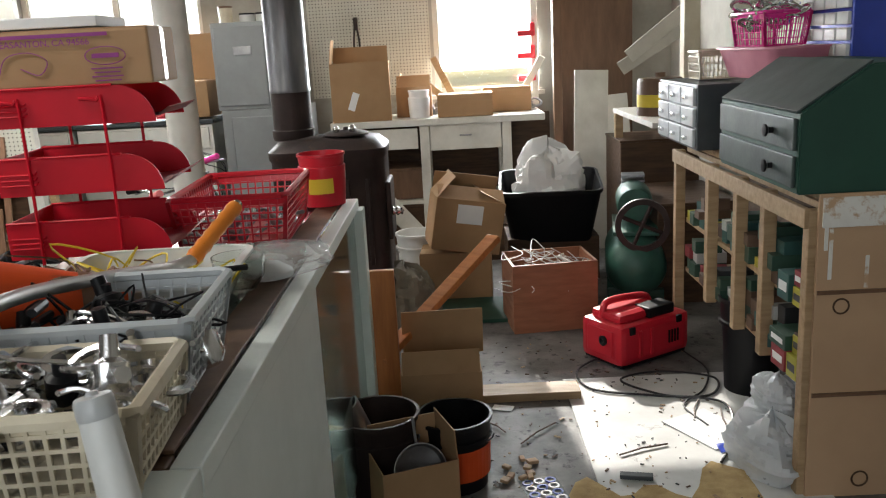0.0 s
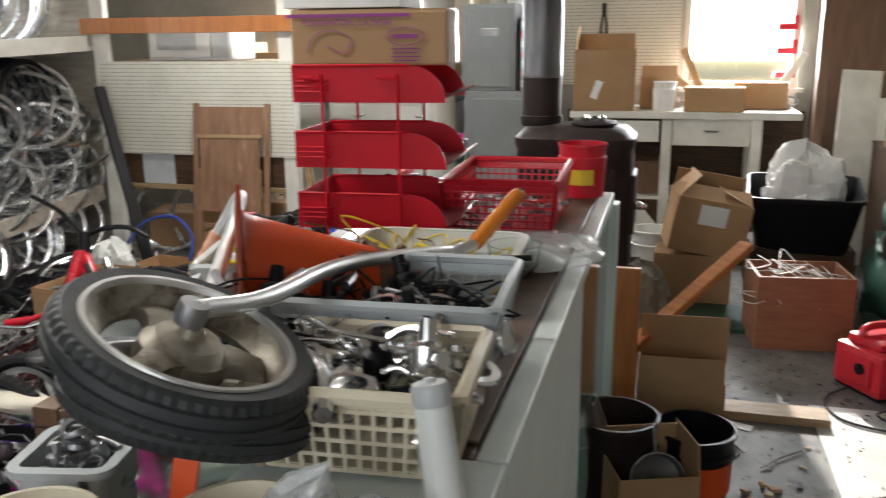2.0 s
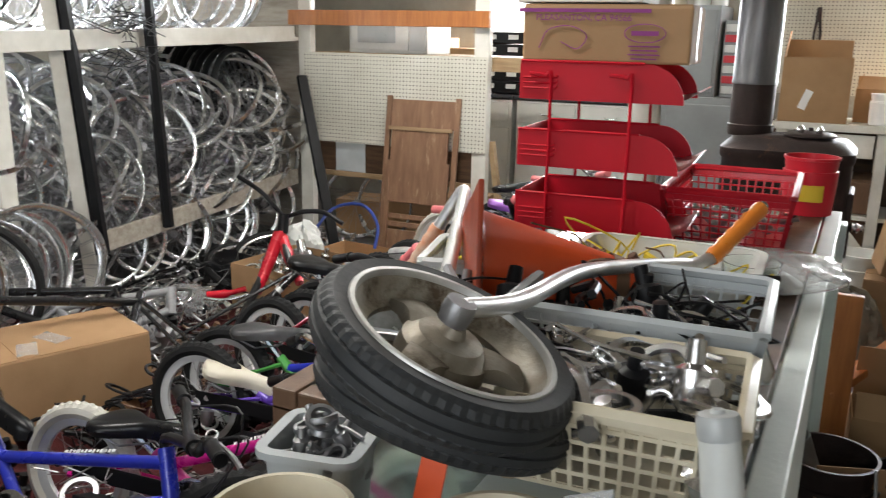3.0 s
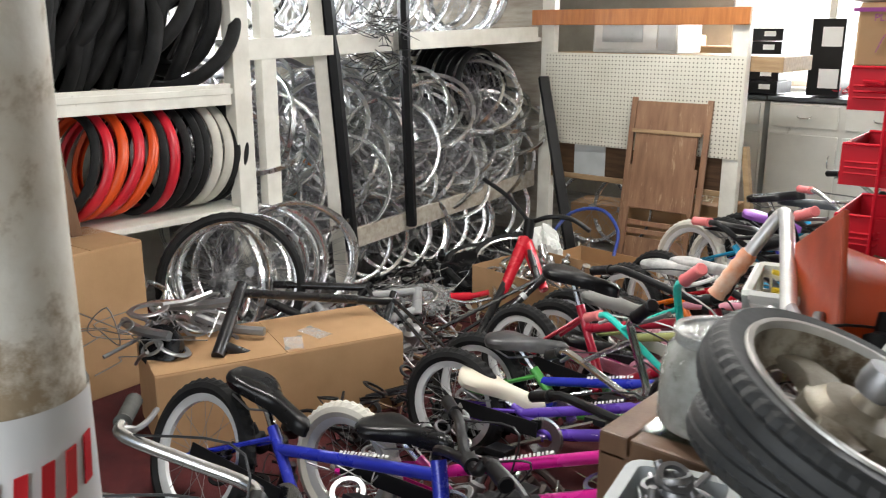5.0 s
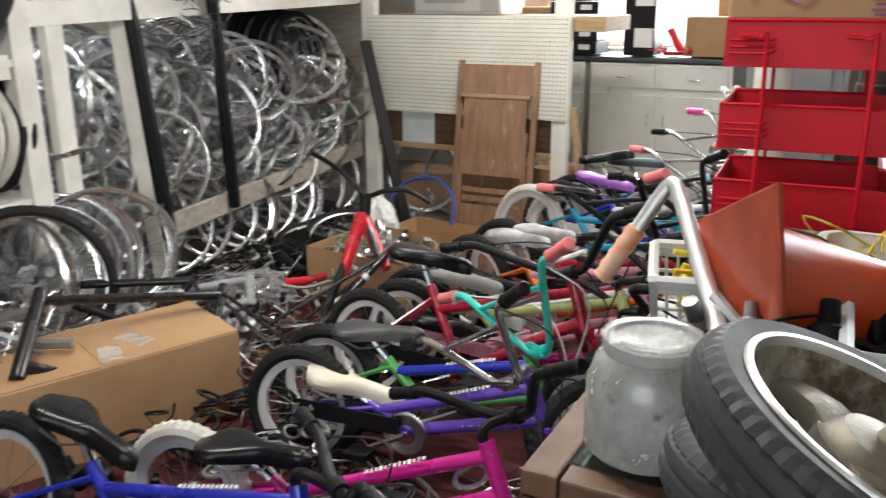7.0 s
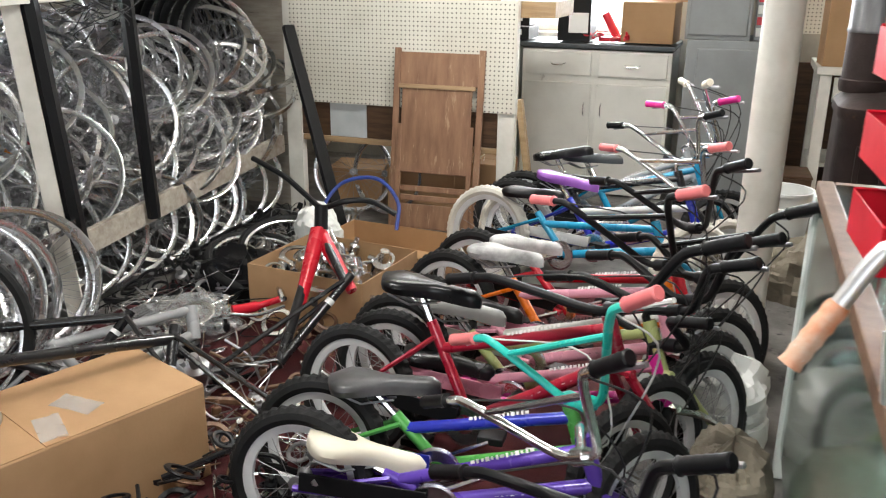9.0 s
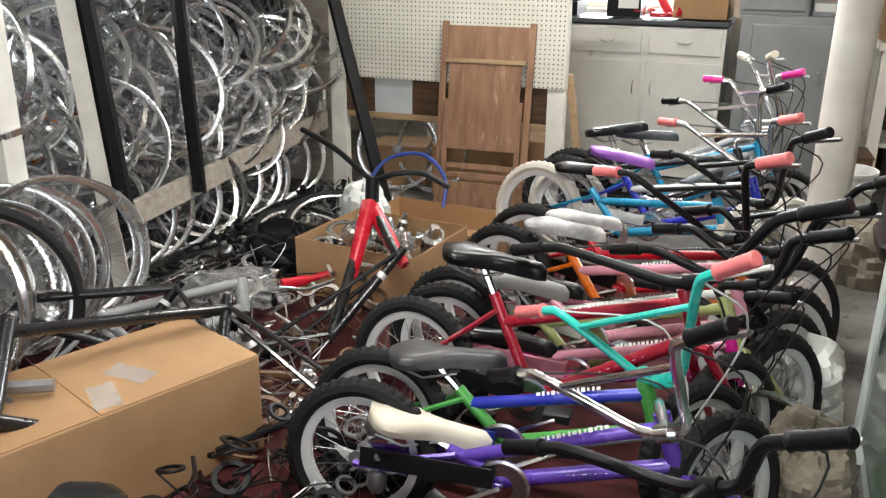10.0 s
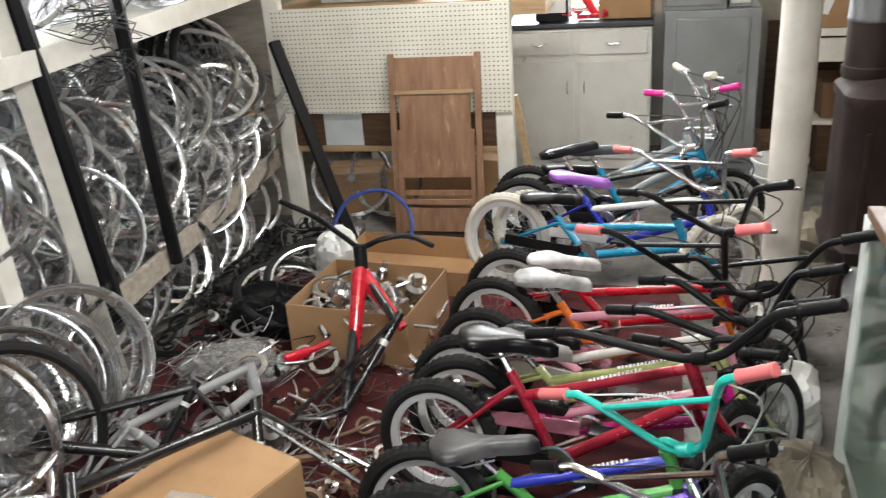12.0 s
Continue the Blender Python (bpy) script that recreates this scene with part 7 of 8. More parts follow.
heap("chainrings", "silver chainrings and cranks heaped in the carton", pose(-2.96, 3.77, 0.15), 0.48, 0.42, 0.16, 40, M["chrome"], 51, "ring ring tube lump", 0.11)
carton("cardboard_box", "low brown carton of odds and ends under the folded chair", pose(-2.95, 4.45, 0.012, 0, 0, -5), 0.75, 0.45, 0.13, (140, None, None, None))


def bare_frame(label, ht, hb, sc, bb, ax, c, c2=None):
    """A bicycle frame without wheels, by its joints."""
    f = thing("bicycle_frame", label, "bicycle frame")
    ht, hb, sc, bb, ax = (Vector(p) for p in (ht, hb, sc, bb, ax))
    side = (ht - bb).cross(sc - bb).normalized()
    part("down_tube", tube(bmesh.new(), [hb.lerp(ht, 0.15), bb], 0.021, 10), c, f, smooth=True)
    part("top_tube", tube(bmesh.new(), [ht.lerp(hb, 0.12), sc], 0.018, 10), c, f, smooth=True)
    part("seat_tube", tube(bmesh.new(), [bb, sc + (sc - bb) * 0.1], 0.018, 10), c, f, smooth=True)
    part("seat_band", tube(bmesh.new(), [bb.lerp(sc, 0.72), bb.lerp(sc, 0.78)], 0.0188, 10), M["sticker"], f, "silver band", smooth=True)
    part("head_tube", tube(bmesh.new(), [ht, hb], 0.024, 12), c2 or c, f, smooth=True)
    for s in (-1, 1):
        part("chain_stay", tube(bmesh.new(), [bb + side * s * 0.03, ax + side * s * 0.06], 0.010, 7), c, f, smooth=True)
        part("seat_stay", tube(bmesh.new(), [sc + side * s * 0.02, ax + side * s * 0.06], 0.009, 7), c, f, smooth=True)
    return f


bare_frame("black bicycle frame standing against a crushed carton", (-3.20, 2.015, 0.52), (-3.05, 1.78, 0.33), (-2.94, 2.58, 0.366), (-2.798, 2.265, 0.069), (-2.49, 2.51, 0.18), P["blackp"])
bare_frame("second black bicycle frame lying on the heap of parts", (-3.67, 2.52, 0.32), (-3.70, 2.42, 0.26), (-3.29, 2.78, 0.31), (-3.36, 2.60, 0.14), (-3.05, 2.72, 0.10), P["blackp"])
bare_frame("silver grey bicycle frame half buried in parts", (-3.20, 3.03, 0.27), (-3.16, 2.98, 0.16), (-3.46, 2.60, 0.25), (-3.36, 2.66, 0.08), (-3.62, 2.46, 0.08), P["grey"])
rf = bare_frame("red and black bicycle frame standing on its tail with black bars", (-2.86, 3.46, 0.50), (-2.86, 3.38, 0.40), (-2.68, 3.30, 0.34), (-2.82, 3.02, 0.10), (-3.02, 2.90, 0.06), P["blackp"], P["red"])
part("gusset", tube(bmesh.new(), [(-2.86, 3.44, 0.49), (-2.84, 3.22, 0.25)], [0.036, 0.024], 10), P["red"], rf, smooth=True)
part("gusset", tube(bmesh.new(), [(-2.85, 3.44, 0.47), (-2.66, 3.32, 0.30)], [0.034, 0.022], 10), P["red"], rf, smooth=True)
part("handlebar", tube(bmesh.new(), smooth_line([(-3.26, 3.62, 0.72), (-3.10, 3.60, 0.66), (-2.96, 3.54, 0.60), (-2.87, 3.50, 0.57), (-2.78, 3.52, 0.60), (-2.68, 3.56, 0.60), (-2.58, 3.58, 0.55)], 5), 0.012, 9), M["black"], rf, smooth=True)
part("stem", tube(bmesh.new(), [(-2.86, 3.46, 0.49), (-2.87, 3.49, 0.58)], 0.028, 12), M["black"], rf, smooth=True)
for k, (x, y, s) in enumerate(((-3.35, 3.2, 61), (-3.3, 2.6, 62), (-3.05, 2.75, 63))):
    heap("loose_bike_parts", "dirty silver bicycle parts strewn over the carpet", pose(x, y, 0.02), 0.6, 0.5, 0.16, 40, M["steel"] if k else M["chrome"], s, "tube ring lump wire", 0.09)

# more parts strewn on the counter
heap("loose_bike_parts", "greasy bicycle parts at the counter's corner", pose(-0.86, 1.19, 0.957), 0.14, 0.12, 0.03, 50, M["iron"], 301, "tube ring lump wire", 0.03)
heap("loose_bike_parts", "chrome and dark parts covering the counter", pose(-0.84, 1.36, 0.955), 0.28, 0.34, 0.10, 60, M["steel"], 302, size=0.055)
heap("loose_bike_parts", "black parts and cables covering the counter", pose(-0.84, 1.42, 0.96), 0.28, 0.34, 0.12, 40, M["black"], 303, "tube wire lump ring", 0.055)
heap("loose_bike_parts", "brown straps and handles heaped behind the cone", pose(-0.80, 1.66, 0.955), 0.3, 0.24, 0.11, 36, M["oldwood"], 304, "tube wire lump", 0.05)
fn = thing("sieve", "grey metal sieve standing in the torn carton", "sieve", pose(-0.165, 2.50, 0.17, 70, 0, 20))
part("bowl", lathe(bmesh.new(), [(0, -0.045), (0.05, -0.035), (0.08, -0.01), (0.088, 0.01), (0.084, 0.01), (0.075, -0.008), (0, -0.038)], 28), M["steel"], fn, smooth=True)
part("handle", tube(bmesh.new(), [(0, 0.088, 0.005), (0, 0.17, 0.01)], 0.005, 7), M["steel"], fn, smooth=True)
# white flakes and ring stains on the shelf's end
flake = mat("flaking_white_paint", (0.74, 0.73, 0.68), (0.62, 0.60, 0.55), 0.7, scale=9, stain=(0.47, 0.31, 0.185), stain_at=0.52, stain_scale=14)
part("top_batten", boxes(((1.21, 2.522, 0.925), (0.30, 0.008, 0.09)), bevel=0.002), flake, sf, "board with flaking white paint")
for x, z, h in ((1.09, 0.80, 0.16), (1.20, 0.74, 0.10), (1.075, 0.86, 0.10), (1.27, 0.80, 0.07)):
    part("paint_drip", boxes(((x, 2.5255, z), (0.012, 0.002, h)), bevel=0.0008), flake, sf)
for x, z, r in ((1.13, 0.635, 0.026), (1.22, 0.06, 0.028)):
    part("ring_stain", lathe(bmesh.new(), [(r * 0.78, 0), (r, 0), (r, 0.0012), (r * 0.78, 0.0012)], 24, pose(x, 2.5258, z, 90, 0, 0), True), M["darkwood"], sf)

# ---- print on the near post's sticker ----
def print_z(a):
    return 1.146 + 0.0002 * (a + 80)


for a0, a1 in ((-79, -70), (-62, -53), (-44, -35), (-26, -17), (-8, 1), (10, 19), (28, 37)):
    wrapped("print_bar", [(a0, print_z(a0)), (a1, print_z(a1)), (a1 + 4, print_z(a1) + 0.036), (a0 + 4, print_z(a0) + 0.036)], R + 0.0024, M["stickred"], col)
wrapped("print_wedge", [(-95, 1.184), (-64, 1.186), (-70, 1.197), (-80, 1.204), (-95, 1.206)], R + 0.0024, M["stickblue"], col)

# ---- things on the cabinets and the shelf behind the pegboard ----
mw = thing("microwave", "white microwave oven on the shelf behind the pegboard", "microwave", pose(-3.35, 5.52, 1.335))
part("body", boxes(((0, 0, 0.14), (0.62, 0.36, 0.28)), bevel=0.01), M["wplastic"], mw)
part("door", boxes(((-0.06, -0.186, 0.14), (0.46, 0.014, 0.24)), bevel=0.006), M["wplastic"], mw)
part("window", boxes(((-0.08, -0.195, 0.14), (0.30, 0.006, 0.14)), bevel=0.002), M["greyplastic"], mw)
part("control_panel", boxes(((0.24, -0.186, 0.14), (0.12, 0.012, 0.24)), bevel=0.004), M["greyplastic"], mw)
for i in range(5):
    db = thing("parts_drawer_box", "black parts drawer box with white label cards", "drawer box", pose(-2.90 + 0.002 * i, 6.45, 1.042 + 0.092 * i))
    part("body", boxes(((0, 0, 0.044), (0.36, 0.3, 0.086)), bevel=0.004), M["black"], db)
    for x in (-0.09, 0.09):
        part("label_card", boxes(((x, -0.152, 0.05), (0.08, 0.004, 0.035))), M["paper"], db)
tb_ = thing("black_box", "tall black carton with white labels on the cabinet", "box", pose(-2.42, 6.45, 1.042))
part("body", boxes(((0, 0, 0.26), (0.22, 0.24, 0.52)), bevel=0.004), M["black"], tb_)
for z in (0.12, 0.40):
    part("label", boxes(((0.03, -0.1215, z), (0.13, 0.003, 0.13))), M["paper"], tb_)
rt = thing("red_jack", "small red tool stand on the cabinet top", "tool", pose(-2.18, 6.44, 1.042))
part("foot", boxes(((0, 0, 0.015), (0.16, 0.10, 0.03)), bevel=0.005), M["redplastic"], rt)
part("arm", tube(bmesh.new(), [(0.04, 0, 0.02), (-0.05, 0, 0.18)], 0.028, 10), M["redplastic"], rt, smooth=True)
carton("cardboard_box", "dented brown carton on the white cabinet", pose(-1.93, 6.5, 1.042, 0, 0, -4), 0.34, 0.3, 0.26)
carton("cardboard_box", "plain brown carton beside the steel cupboard top", pose(-1.84, 6.72, 1.30, 0, 0, 2), 0.24, 0.2, 0.34)
heap("cabinet_clutter", "scraps and red wrappers on the white cabinet", pose(-2.25, 6.38, 1.045), 0.5, 0.1, 0.05, 22, M["redplastic"], 81, size=0.04)
for x, z, w, h, c in ((-3.62, 1.042, 0.30, 0.40, "card"), (-3.28, 1.042, 0.30, 0.32, "card"), (-3.0, 1.042, 0.16, 0.45, "oldwood")):
    carton("cardboard_box", "brown carton stored on the far cabinet", pose(x, 6.6, z), w, 0.3, h, material=M[c])
cu = thing("cup_tin", "small checked tin on the filing box", "tin", pose(-1.62, 6.5, 1.702))
part("body", lathe(bmesh.new(), [(0, 0), (0.05, 0), (0.052, 0.10), (0.048, 0.105), (0, 0.105)], 20), M["cream"], cu, smooth=True)
part("lid", lathe(bmesh.new(), [(0, 0.105), (0.054, 0.105), (0.054, 0.12), (0, 0.122)], 20), M["oldwood"], cu, smooth=True)
for x in (-1.46, -1.34):
    t_ = thing("paint_tin", "low white tin with a dark lid on the filing box", "tin", pose(x, 6.48, 1.702))
    part("body", lathe(bmesh.new(), [(0, 0), (0.055, 0), (0.055, 0.05), (0, 0.05)], 20), M["wplastic"], t_, smooth=True)
    part("lid", lathe(bmesh.new(), [(0.02, 0.05), (0.056, 0.05), (0.056, 0.062), (0, 0.064)], 20), M["black"], t_, smooth=True)
rs = thing("tool_chest", "narrow red and white drawer chest beside the filing box", "tool chest", pose(-1.21, 6.58, 1.082))
part("body", boxes(((0, 0, 0.26), (0.14, 0.34, 0.52)), bevel=0.004), M["greysteel"], rs)
for i in range(7):
    part("drawer", boxes(((0, -0.176, 0.05 + 0.07 * i), (0.12, 0.012, 0.05)), bevel=0.003), M["redplastic" if i % 2 else "wplastic"], rs)
tagged(part("window_batten", boxes(((0.665, 6.905, 1.52), (0.05, 0.05, 1.13)), bevel=0.003), M["white"]), "white batten at the window's side holding red holders", "batten", kind="structure")

# ---- dark clutter under and beside the bench, added to fill its shade ----
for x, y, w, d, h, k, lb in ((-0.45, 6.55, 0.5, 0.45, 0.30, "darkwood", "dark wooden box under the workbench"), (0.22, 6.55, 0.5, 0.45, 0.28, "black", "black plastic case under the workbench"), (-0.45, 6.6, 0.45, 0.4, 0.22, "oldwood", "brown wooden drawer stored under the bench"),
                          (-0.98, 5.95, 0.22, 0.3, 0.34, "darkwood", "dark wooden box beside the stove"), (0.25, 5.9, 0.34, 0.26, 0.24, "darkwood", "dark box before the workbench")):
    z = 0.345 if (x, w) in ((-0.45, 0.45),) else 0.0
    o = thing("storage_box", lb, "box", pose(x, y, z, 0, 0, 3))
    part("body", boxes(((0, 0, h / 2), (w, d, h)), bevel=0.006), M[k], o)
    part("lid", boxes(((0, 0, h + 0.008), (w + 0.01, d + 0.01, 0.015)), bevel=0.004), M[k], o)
# dark sheet whose colour supplies the shade under the bench
tagged(part("back_panel", boxes(((-0.1, 6.93, 0.46), (1.75, 0.03, 0.9))), M["darkwood"]), "added dark panel for the shade on the wall under the bench", "panel", kind="structure")
o = tagged(part("loose_board", boxes(((0, 0, 0), (0.42, 0.02, 0.13)), bevel=0.004), M["white"]), "loose white drawer front leaning under the bench", "drawer front")
o.matrix_basis = pose(-0.36, 6.22, 0.19, -20, 50, 4)
pail("bucket", "white plastic bucket with rubbish behind the post", pose(-1.02, 5.45, 0.0), 0.15, 0.36, M["wplastic"])
pail("bucket", "white plastic bucket standing beside the stove", pose(-0.26, 5.25, 0.0), 0.13, 0.34, M["wplastic"])
bag("cloth_sack", "dirty grey sack slumped on the floor by the stove", pose(-0.30, 4.42, 0.0), 0.18, 0.16, 0.32, 22, M["burlap"])
bag("cloth_sack", "pale rag heap on the floor by the stove", pose(-0.95, 4.75, 0.0), 0.20, 0.18, 0.26, 27, M["burlap"])
tagged(part("green_mat", boxes(((0.02, 4.62, 0.012), (0.70, 0.42, 0.02)), bevel=0.003), M["greensteel"]), "dark green board lying under the cartons", "board")
# two dark boxes added to stand in for shade below the shelf
for x, y, w, d, h, lb in ((1.30, 4.95, 0.44, 0.7, 0.55, "added dark box filling the shade under the white shelf"), (1.30, 5.7, 0.5, 0.5, 0.8, "added dark tall box filling the shaded back corner")):
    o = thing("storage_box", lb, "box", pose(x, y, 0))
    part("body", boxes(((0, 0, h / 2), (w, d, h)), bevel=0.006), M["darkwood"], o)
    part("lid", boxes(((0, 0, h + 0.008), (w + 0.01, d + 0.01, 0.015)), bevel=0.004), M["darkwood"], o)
wb_ = thing("oil_can", "stained brown and yellow can on the white shelf", "can", pose(1.20, 5.05, 1.006))
part("body", lathe(bmesh.new(), [(0, 0), (0.13, 0), (0.13, 0.19), (0.12, 0.21), (0.03, 0.215), (0.03, 0.24), (0, 0.24)], 24), M["oldwood"], wb_, smooth=True)
part("band", lathe(bmesh.new(), [(0.131, 0.05), (0.1315, 0.05), (0.1315, 0.12), (0.131, 0.12)], 24), M["yellow"], wb_, smooth=True)
for i, (x, y, z, L, rx, ry) in enumerate(((1.50, 6.3, 1.48, 0.55, 6, 52), (1.44, 6.32, 1.36, 0.5, 6, 58))):
    o = tagged(part("pale_board", boxes(((0, 0, 0), (0.10, 0.02, L)), bevel=0.003), M["wall"]), "pale board stacked aslant in the back corner", "board")
    o.matrix_basis = pose(x, y, z, rx, ry, 0)
tagged(part("corner_post", boxes(((1.52, 5.6, 1.3), (0.10, 0.10, 2.6)), bevel=0.004), M["cream"]), "cream painted pipe boxing in the back corner", "post", kind="structure")

# ---- dirt and scraps on the walkway ----
rg = random.Random(91)
bm = bmesh.new()
rows = []
for i in range(9):
    t = i / 8
    rows.append([(0.30 + 0.62 * u / 14, 2.30 + 0.36 * t * (0.75 + 0.35 * math.sin(u * 0.9) * math.sin(u * 0.37 + 1)) + 0.14 * u / 14, 0.0075 + 0.006 * math.sin(math.pi * t) * abs(noise.noise(Vector((u * 0.6, t * 4, 0)))) - 0.001 * (i in (0, 8))) for u in range(15)])
sheet(bm, rows)
tagged(part("sawdust", bm, M["sawdust"], smooth=True), "yellow-brown sawdust spilled on the walkway floor", "sawdust", kind="stuff")
dm = [M["darkwood"], M["ink"], M["pine"]]
for k in range(3):
    bm = bmesh.new()
    for i in range(90):
        x, y = rg.uniform(0.0, 1.02), rg.uniform(2.4, 4.1)
        s = rg.uniform(0.002, 0.007) * (1.6 if rg.random() < 0.1 else 1)
        box(bm, (0, 0, 0), (s * rg.uniform(1, 3), s, 0.003), pose(x, y, 0.0095, 0, 0, rg.uniform(0, 360)))
    tagged(part("floor_debris", bm, dm[k]), ("dark wood chips", "black grit and crumbs", "pale wood splinters")[k] + " scattered on the walkway", "debris", kind="stuff")
for i in range(9):
    o = tagged(part("wood_chip", boxes(((0, 0, 0), (rg.uniform(0.02, 0.05), rg.uniform(0.015, 0.03), 0.012)), bevel=0.003), M["pine" if i % 2 else "tan"]), "small broken chunk of wood on the floor", "wood chip", "wood chips on the floor")
    o.matrix_basis = pose(0.14 + rg.uniform(-0.06, 0.10), 2.78 + rg.uniform(-0.08, 0.07), 0.014, 0, rg.uniform(-6, 6), rg.uniform(0, 180))
gk = thing("gasket_sheet", "blue-grey metal gasket plate with round holes on the floor", "gasket", pose(0.235, 2.63, 0.008, 0, 0, 12))
for i in range(3):
    for j in range(4):
        part("ring", lathe(bmesh.new(), [(0.012, 0), (0.019, 0), (0.019, 0.004), (0.012, 0.004)], 14, pose(-0.04 + 0.04 * i, -0.06 + 0.04 * j, 0), True), M["stickblue" if (i + j) % 2 else "steel"], gk)
part("plate", boxes(((0, 0, -0.0008), (0.13, 0.17, 0.0015))), M["drawergrey"], gk)
o = tagged(part("metal_bar", boxes(((0, 0, 0.008), (0.11, 0.03, 0.016)), bevel=0.003), M["drawergrey"]), "short dark metal bar on the floor", "bar")
o.matrix_basis = pose(0.55, 2.68, 0.010, 0, 0, -12)
for i, (x, y, a, L) in enumerate(((0.26, 3.05, 48, 0.22), (0.62, 2.88, 20, 0.20), (0.10, 3.12, -55, 0.12), (0.90, 3.2, 70, 0.18), (0.98, 3.1, 82, 0.2))):
    o = tagged(part("stick", tube(bmesh.new(), [(-L / 2, 0, 0), (0, 0.008, 0.002), (L / 2, 0, 0)], 0.0035, 5), M["darkwood"]), "thin dark stick lying on the floor", "stick", "sticks on the floor")
    o.matrix_basis = pose(x, y, 0.012, 0, 0, a)
o = tagged(part("blue_rag", sheet(bmesh.new(), [[(0.10 * (u / 6 - 0.5), 0.07 * (v / 5 - 0.5), 0.012 + 0.02 * abs(noise.noise(Vector((u * 0.7, v * 0.8, 3))))) for u in range(7)] for v in range(6)]), M["blue"], smooth=True), "crumpled blue plastic scrap by the bag", "scrap")
o.matrix_basis = pose(0.93, 2.86, 0.0)

# ---- things among the bicycles ----
bag("plastic_bag", "white foam-filled plastic bag on the cartons", pose(-3.27, 4.20, 0.10), 0.13, 0.10, 0.22, 33, M["wplastic"])
bag("cloth_sack", "black vinyl bag slumped beside the carton", pose(-3.42, 3.78, 0.012), 0.24, 0.13, 0.20, 38, M["vinylblack"])
tagged(part("blue_hose", tube(bmesh.new(), smooth_line([(-3.45, 4.55, 0.20), (-3.35, 4.65, 0.36), (-3.15, 4.68, 0.40), (-3.0, 4.62, 0.30), (-2.98, 4.55, 0.16)], 6), 0.011, 8), M["stickblue"], smooth=True), "blue rubber hose curled behind the cartons", "hose")
for i, (x, y, z, rx, rz) in enumerate(((-3.30, 4.00, 0.17, 22, 20), (-3.42, 3.90, 0.13, 16, 40))):
    tyred_wheel(0.27, M["rubber"], "black-tyred wheel lying among the parts", "wheels lying among parts", 0.0, pose(x, y, z, rx, 10, rz))
for i, (x, y, s, mt) in enumerate(((-3.45, 3.32, 102, "film"),)):
    bag("plastic_bag", "crumpled clear plastic wrapping on the floor", pose(x, y, 0.012), 0.22, 0.16, 0.14, s, M[mt])
rl = thing("brake_lever_set", "red and silver lever lying on the frames", "lever", pose(-3.06, 3.24, 0.17, 10, 20, 40))
part("body", tube(bmesh.new(), smooth_line([(-0.09, 0, 0), (0, 0.02, 0.03), (0.08, 0.01, 0.09)], 5), [0.022] * 6 + [0.014] * 5, 10), P["red"], rl, smooth=True)
part("lever", tube(bmesh.new(), smooth_line([(-0.10, -0.03, 0), (0, -0.03, 0.02), (0.10, -0.02, 0.08)], 5), 0.008, 8), M["chrome"], rl, smooth=True)
db_ = thing("drop_handlebar", "chrome drop handlebar lying on the carton's edge", "handlebar", pose(-3.58, 2.02, 0.36, 20, 0, 30))
part("bar", tube(bmesh.new(), smooth_line([(-0.20, 0, 0.06), (-0.24, 0.10, 0.02), (-0.20, 0.14, -0.06), (-0.20, 0.02, -0.08), (-0.18, -0.02, 0.0), (0, -0.02, 0.02), (0.18, -0.02, 0.0), (0.20, 0.02, -0.08), (0.20, 0.14, -0.06), (0.24, 0.10, 0.02), (0.20, 0, 0.06)], 5), 0.0125, 9), M["chrome"], db_, smooth=True)
lamp_ = thing("bell_lamp", "round black headlamp shell among the parts", "lamp", pose(-3.22, 1.66, 0.36, 60, 0, 30))
part("shell", lathe(bmesh.new(), [(0, -0.08), (0.05, -0.07), (0.075, -0.03), (0.08, 0.02), (0.07, 0.025), (0, 0.02)], 24), M["vinylblack"], lamp_, smooth=True)
heap("loose_bike_parts", "tangled dark cables and bars behind the carton", pose(-3.35, 1.75, 0.30), 0.4, 0.5, 0.2, 36, M["steel"], 88, "tube wire ring", 0.10)
heap("hanging_cables", "black cables hanging from the upper rail", pose(-3.93, 3.55, 1.22), 0.04, 0.20, 0.4, 26, M["cable"], 95, "wire", 0.08)
tagged(part("price_tag", boxes(((0, 0, 0), (0.004, 0.03, 0.05)), bevel=0.001), M["paper"]), "small white price tag hanging in the rack", "tag").matrix_basis = pose(-3.945, 3.72, 1.08, 0, 0, 10)

# plastic wrap and bowls on the counter
bag("plastic_wrap", "clear plastic wrapper lying on the counter's glass", pose(-0.50, 2.08, 0.957), 0.17, 0.14, 0.05, 55, M["film"])
bw = thing("glass_bowl", "clear glass bowl on the counter", "bowl", pose(-0.50, 1.90, 0.957))
part("body", lathe(bmesh.new(), [(0, 0), (0.035, 0), (0.055, 0.03), (0.06, 0.075), (0.056, 0.075), (0.051, 0.033), (0.03, 0.006), (0, 0.005)], 28), M["glass"], bw, smooth=True)
wc = thing("white_lid", "white plastic dish lying upside down on the counter", "dish", pose(-0.46, 2.0, 0.957))
part("body", lathe(bmesh.new(), [(0.058, 0), (0.058, 0.012), (0.03, 0.03), (0, 0.034)], 28), M["wplastic"], wc, smooth=True)
tagged(part("black_rod", tube(bmesh.new(), [(-0.93, 1.50, 1.07), (-0.43, 1.70, 1.055)], 0.006, 7), M["black"], smooth=True), "thin black rod across the tubs", "rod")
bag("plastic_bag", "crumpled clear plastic bag beside the pails", pose(-0.49, 0.82, 0.802), 0.10, 0.09, 0.22, 61, M["film"])
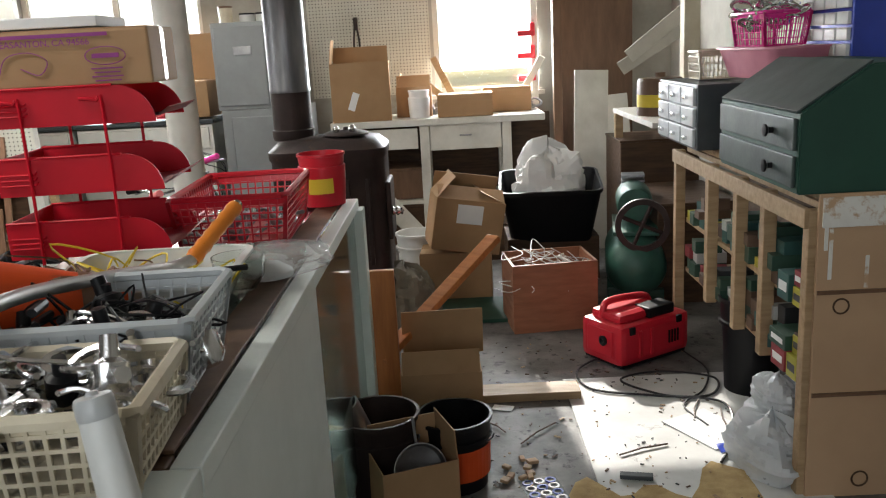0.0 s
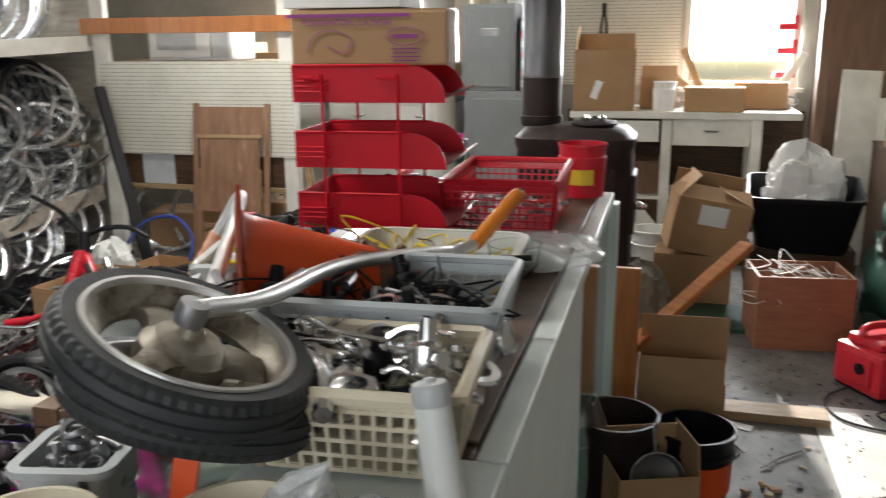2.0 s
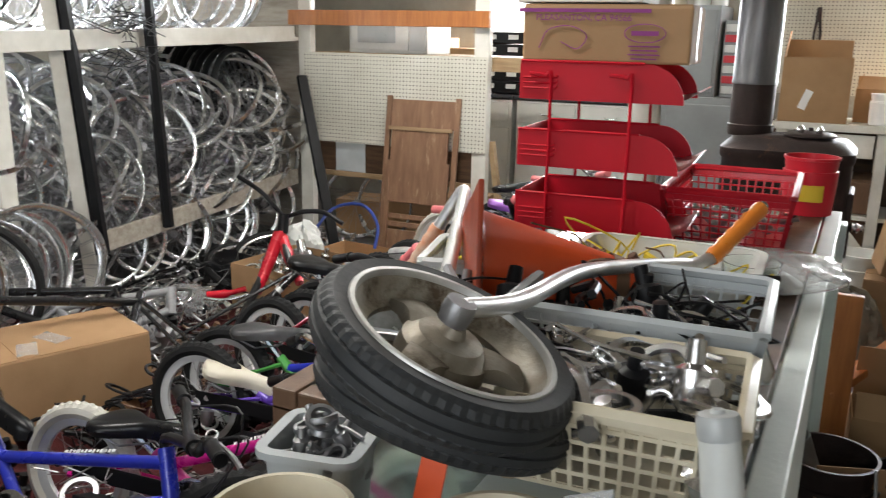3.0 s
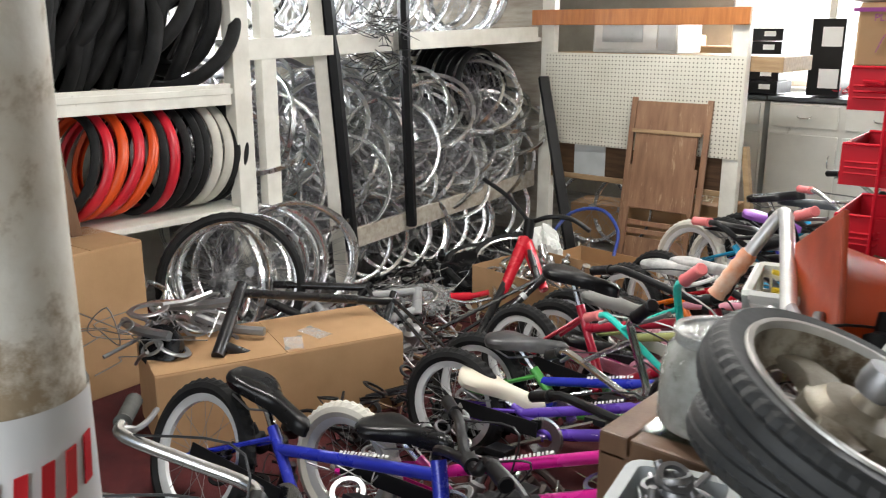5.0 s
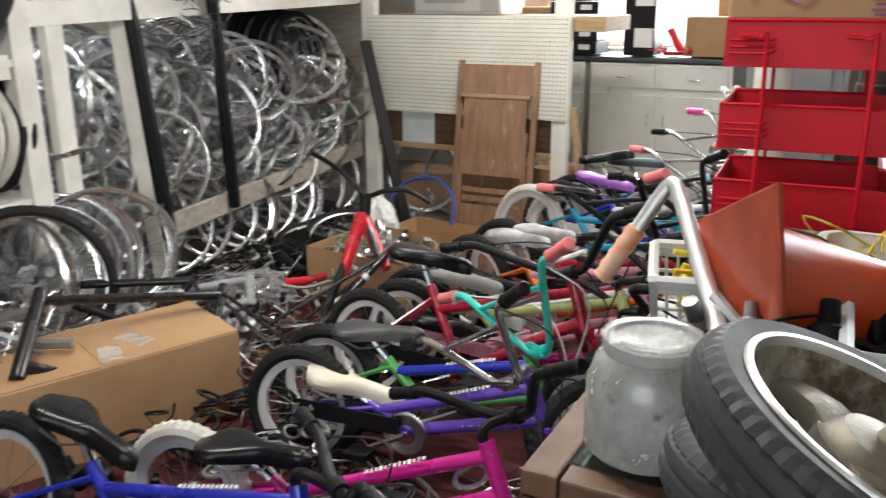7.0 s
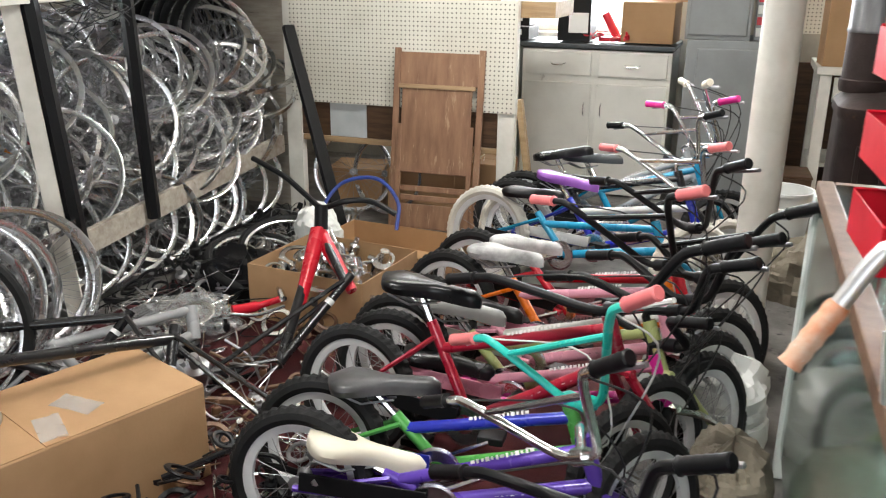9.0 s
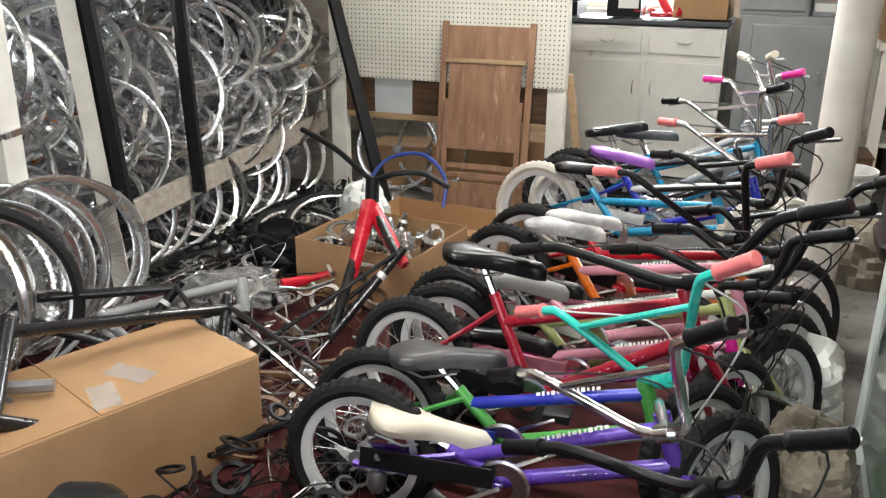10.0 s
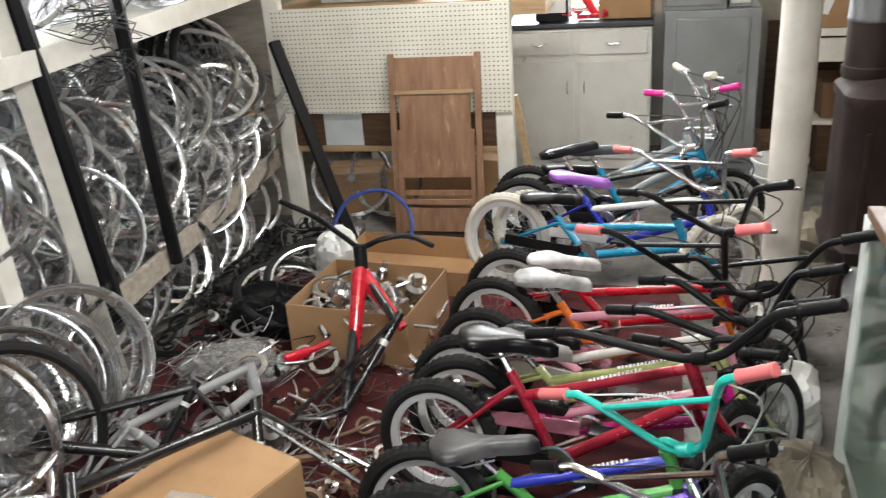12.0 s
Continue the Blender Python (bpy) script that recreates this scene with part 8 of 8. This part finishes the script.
st_ = tagged(part("orange_strap", boxes(((0, 0, 0), (0.035, 0.004, 0.20)), bevel=0.001), M["orange"]), "orange plastic strap hanging from the wheels", "strap")
st_.matrix_basis = pose(-0.745, 0.945, 0.93, -12, 6, 0)

# rubbish between the bicycles and the counter
for x, y, s, mt, lb in ((-1.28, 3.75, 111, "wplastic", "white plastic bag stuffed behind the bicycles"), (-1.22, 2.75, 112, "burlap", "dark sack against the counter's back"), (-1.24, 3.25, 113, "wplastic", "white plastic bag on the floor by the counter"), (-1.30, 4.85, 114, "burlap", "heap of dirty rags near the post")):
    bag("plastic_bag", lb, pose(x, y, 0.0), 0.13, 0.17, 0.24, s, M[mt])
for i in range(16):
    heap("loose_bike_parts", "dirty bicycle parts covering the floor", pose(-3.6 + 0.34 * (i % 4) + rg.uniform(-0.1, 0.1), 2.55 + 0.42 * (i // 4) + rg.uniform(-0.1, 0.1), 0.01), 0.4, 0.4, 0.09, 16, (M["steel"], M["black"], M["oldwood"], M["chrome"])[i % 4], 200 + i, "tube ring lump wire", 0.07)

# the near wheels of the heap lie a little more open, with reflectors and plastic hubs between them
rg2 = random.Random(5)
refl = mat("amber_reflector", (0.75, 0.25, 0.02), (0.65, 0.18, 0.02), 0.2, bump=0)
for i in range(10):
    o = tagged(part("reflector", boxes(((0, 0, 0), (0.012, 0.06, 0.03)), bevel=0.003), refl if i % 2 else M["redplastic"]), "small plastic spoke reflector in the wheel heap", "reflector", "reflectors in the wheel heap")
    o.matrix_basis = pose(-4.22 - 0.25 * rg2.random(), rg2.uniform(3.3, 4.9), rg2.uniform(0.3, 0.8), rg2.uniform(-40, 40), 0, rg2.uniform(-60, 0))

# clutter under the pegboard and along the foot of the wheel rack
for x, y, w, d, h, a in ((-3.10, 5.46, 0.50, 0.34, 0.30, 4), (-2.74, 5.42, 0.30, 0.30, 0.38, -6), (-3.62, 5.50, 0.36, 0.32, 0.26, 10)):
    carton("cardboard_box", "brown carton pushed under the pegboard", pose(x, y, 0.012, 0, 0, a), w, d, h)
heap("loose_bike_parts", "pale rags and parts lying on the cartons", pose(-2.95, 5.44, 0.33), 0.5, 0.2, 0.10, 30, M["cream"], 401, "tube lump wire", 0.06)
for x, y, a in ((-3.58, 5.30, -75), (-3.36, 5.33, -100)):
    copy_thing(masters[2], turned(x, y, 0.268, a, 8))
for k, (x, y, yaw, lean) in enumerate(((-4.02, 3.90, -26, 7), (-4.06, 4.36, -34, 10))):
    copy_thing(masters[2], turned(x, y, 0.262, yaw, lean))
for i in range(8):
    heap("loose_bike_parts", "dark cables, pedals and parts along the foot of the rack", pose(-3.78 + 0.22 * (i % 2), 3.55 + 0.20 * i, 0.01), 0.36, 0.34, 0.13, 26, (M["black"], M["steel"], M["rubber"], M["chrome"])[i % 4], 420 + i, "tube ring lump wire", 0.075)

# bright boxes at the near end of the parts shelf
for x, y, z, w, d, h, k, lb in ((1.10, 2.62, 0.372, 0.11, 0.07, 0.075, 1, "bright yellow spare-part carton"), (1.11, 2.62, 0.449, 0.10, 0.06, 0.06, 1, "bright yellow spare-part carton"), (1.09, 2.72, 0.372, 0.10, 0.10, 0.07, 4, "pink-red spare-part carton"), (1.10, 2.73, 0.444, 0.12, 0.12, 0.05, 0, "dark green flat parts carton"), (1.10, 2.61, 0.612, 0.10, 0.06, 0.06, 1, "yellow and white parts carton"), (1.10, 2.62, 0.674, 0.09, 0.05, 0.05, 4, "red parts carton"), (1.10, 2.70, 0.612, 0.12, 0.08, 0.09, 2, "teal parts carton")):
    o = tagged(part("small_box", boxes(((0, 0, h / 2), (w, d, h)), bevel=0.002), boxcols[k]), lb + " on the shelf's front edge", "box", "boxes on the parts shelf")
    part("label", boxes(((-w / 2 - 0.0008, 0, h * 0.5), (0.0012, d * 0.7, h * 0.35))), M["ink"] if k == 1 else M["paper"], o)
    o.matrix_basis = pose(x - 0.02, y, z, 0, 0, 3)

# parts and cables lying under the bicycles
for i in range(14):
    heap("loose_bike_parts", "dark pedals, chains and cables under the bicycles", pose(-2.55 + 0.33 * (i % 4), 1.05 + 0.40 * (i // 4) + 0.08 * (i % 3), 0.01), 0.42, 0.42, 0.24, 26, (M["black"], M["steel"], M["iron"], M["chrome"])[i % 4], 540 + i, "tube ring lump wire", 0.065)
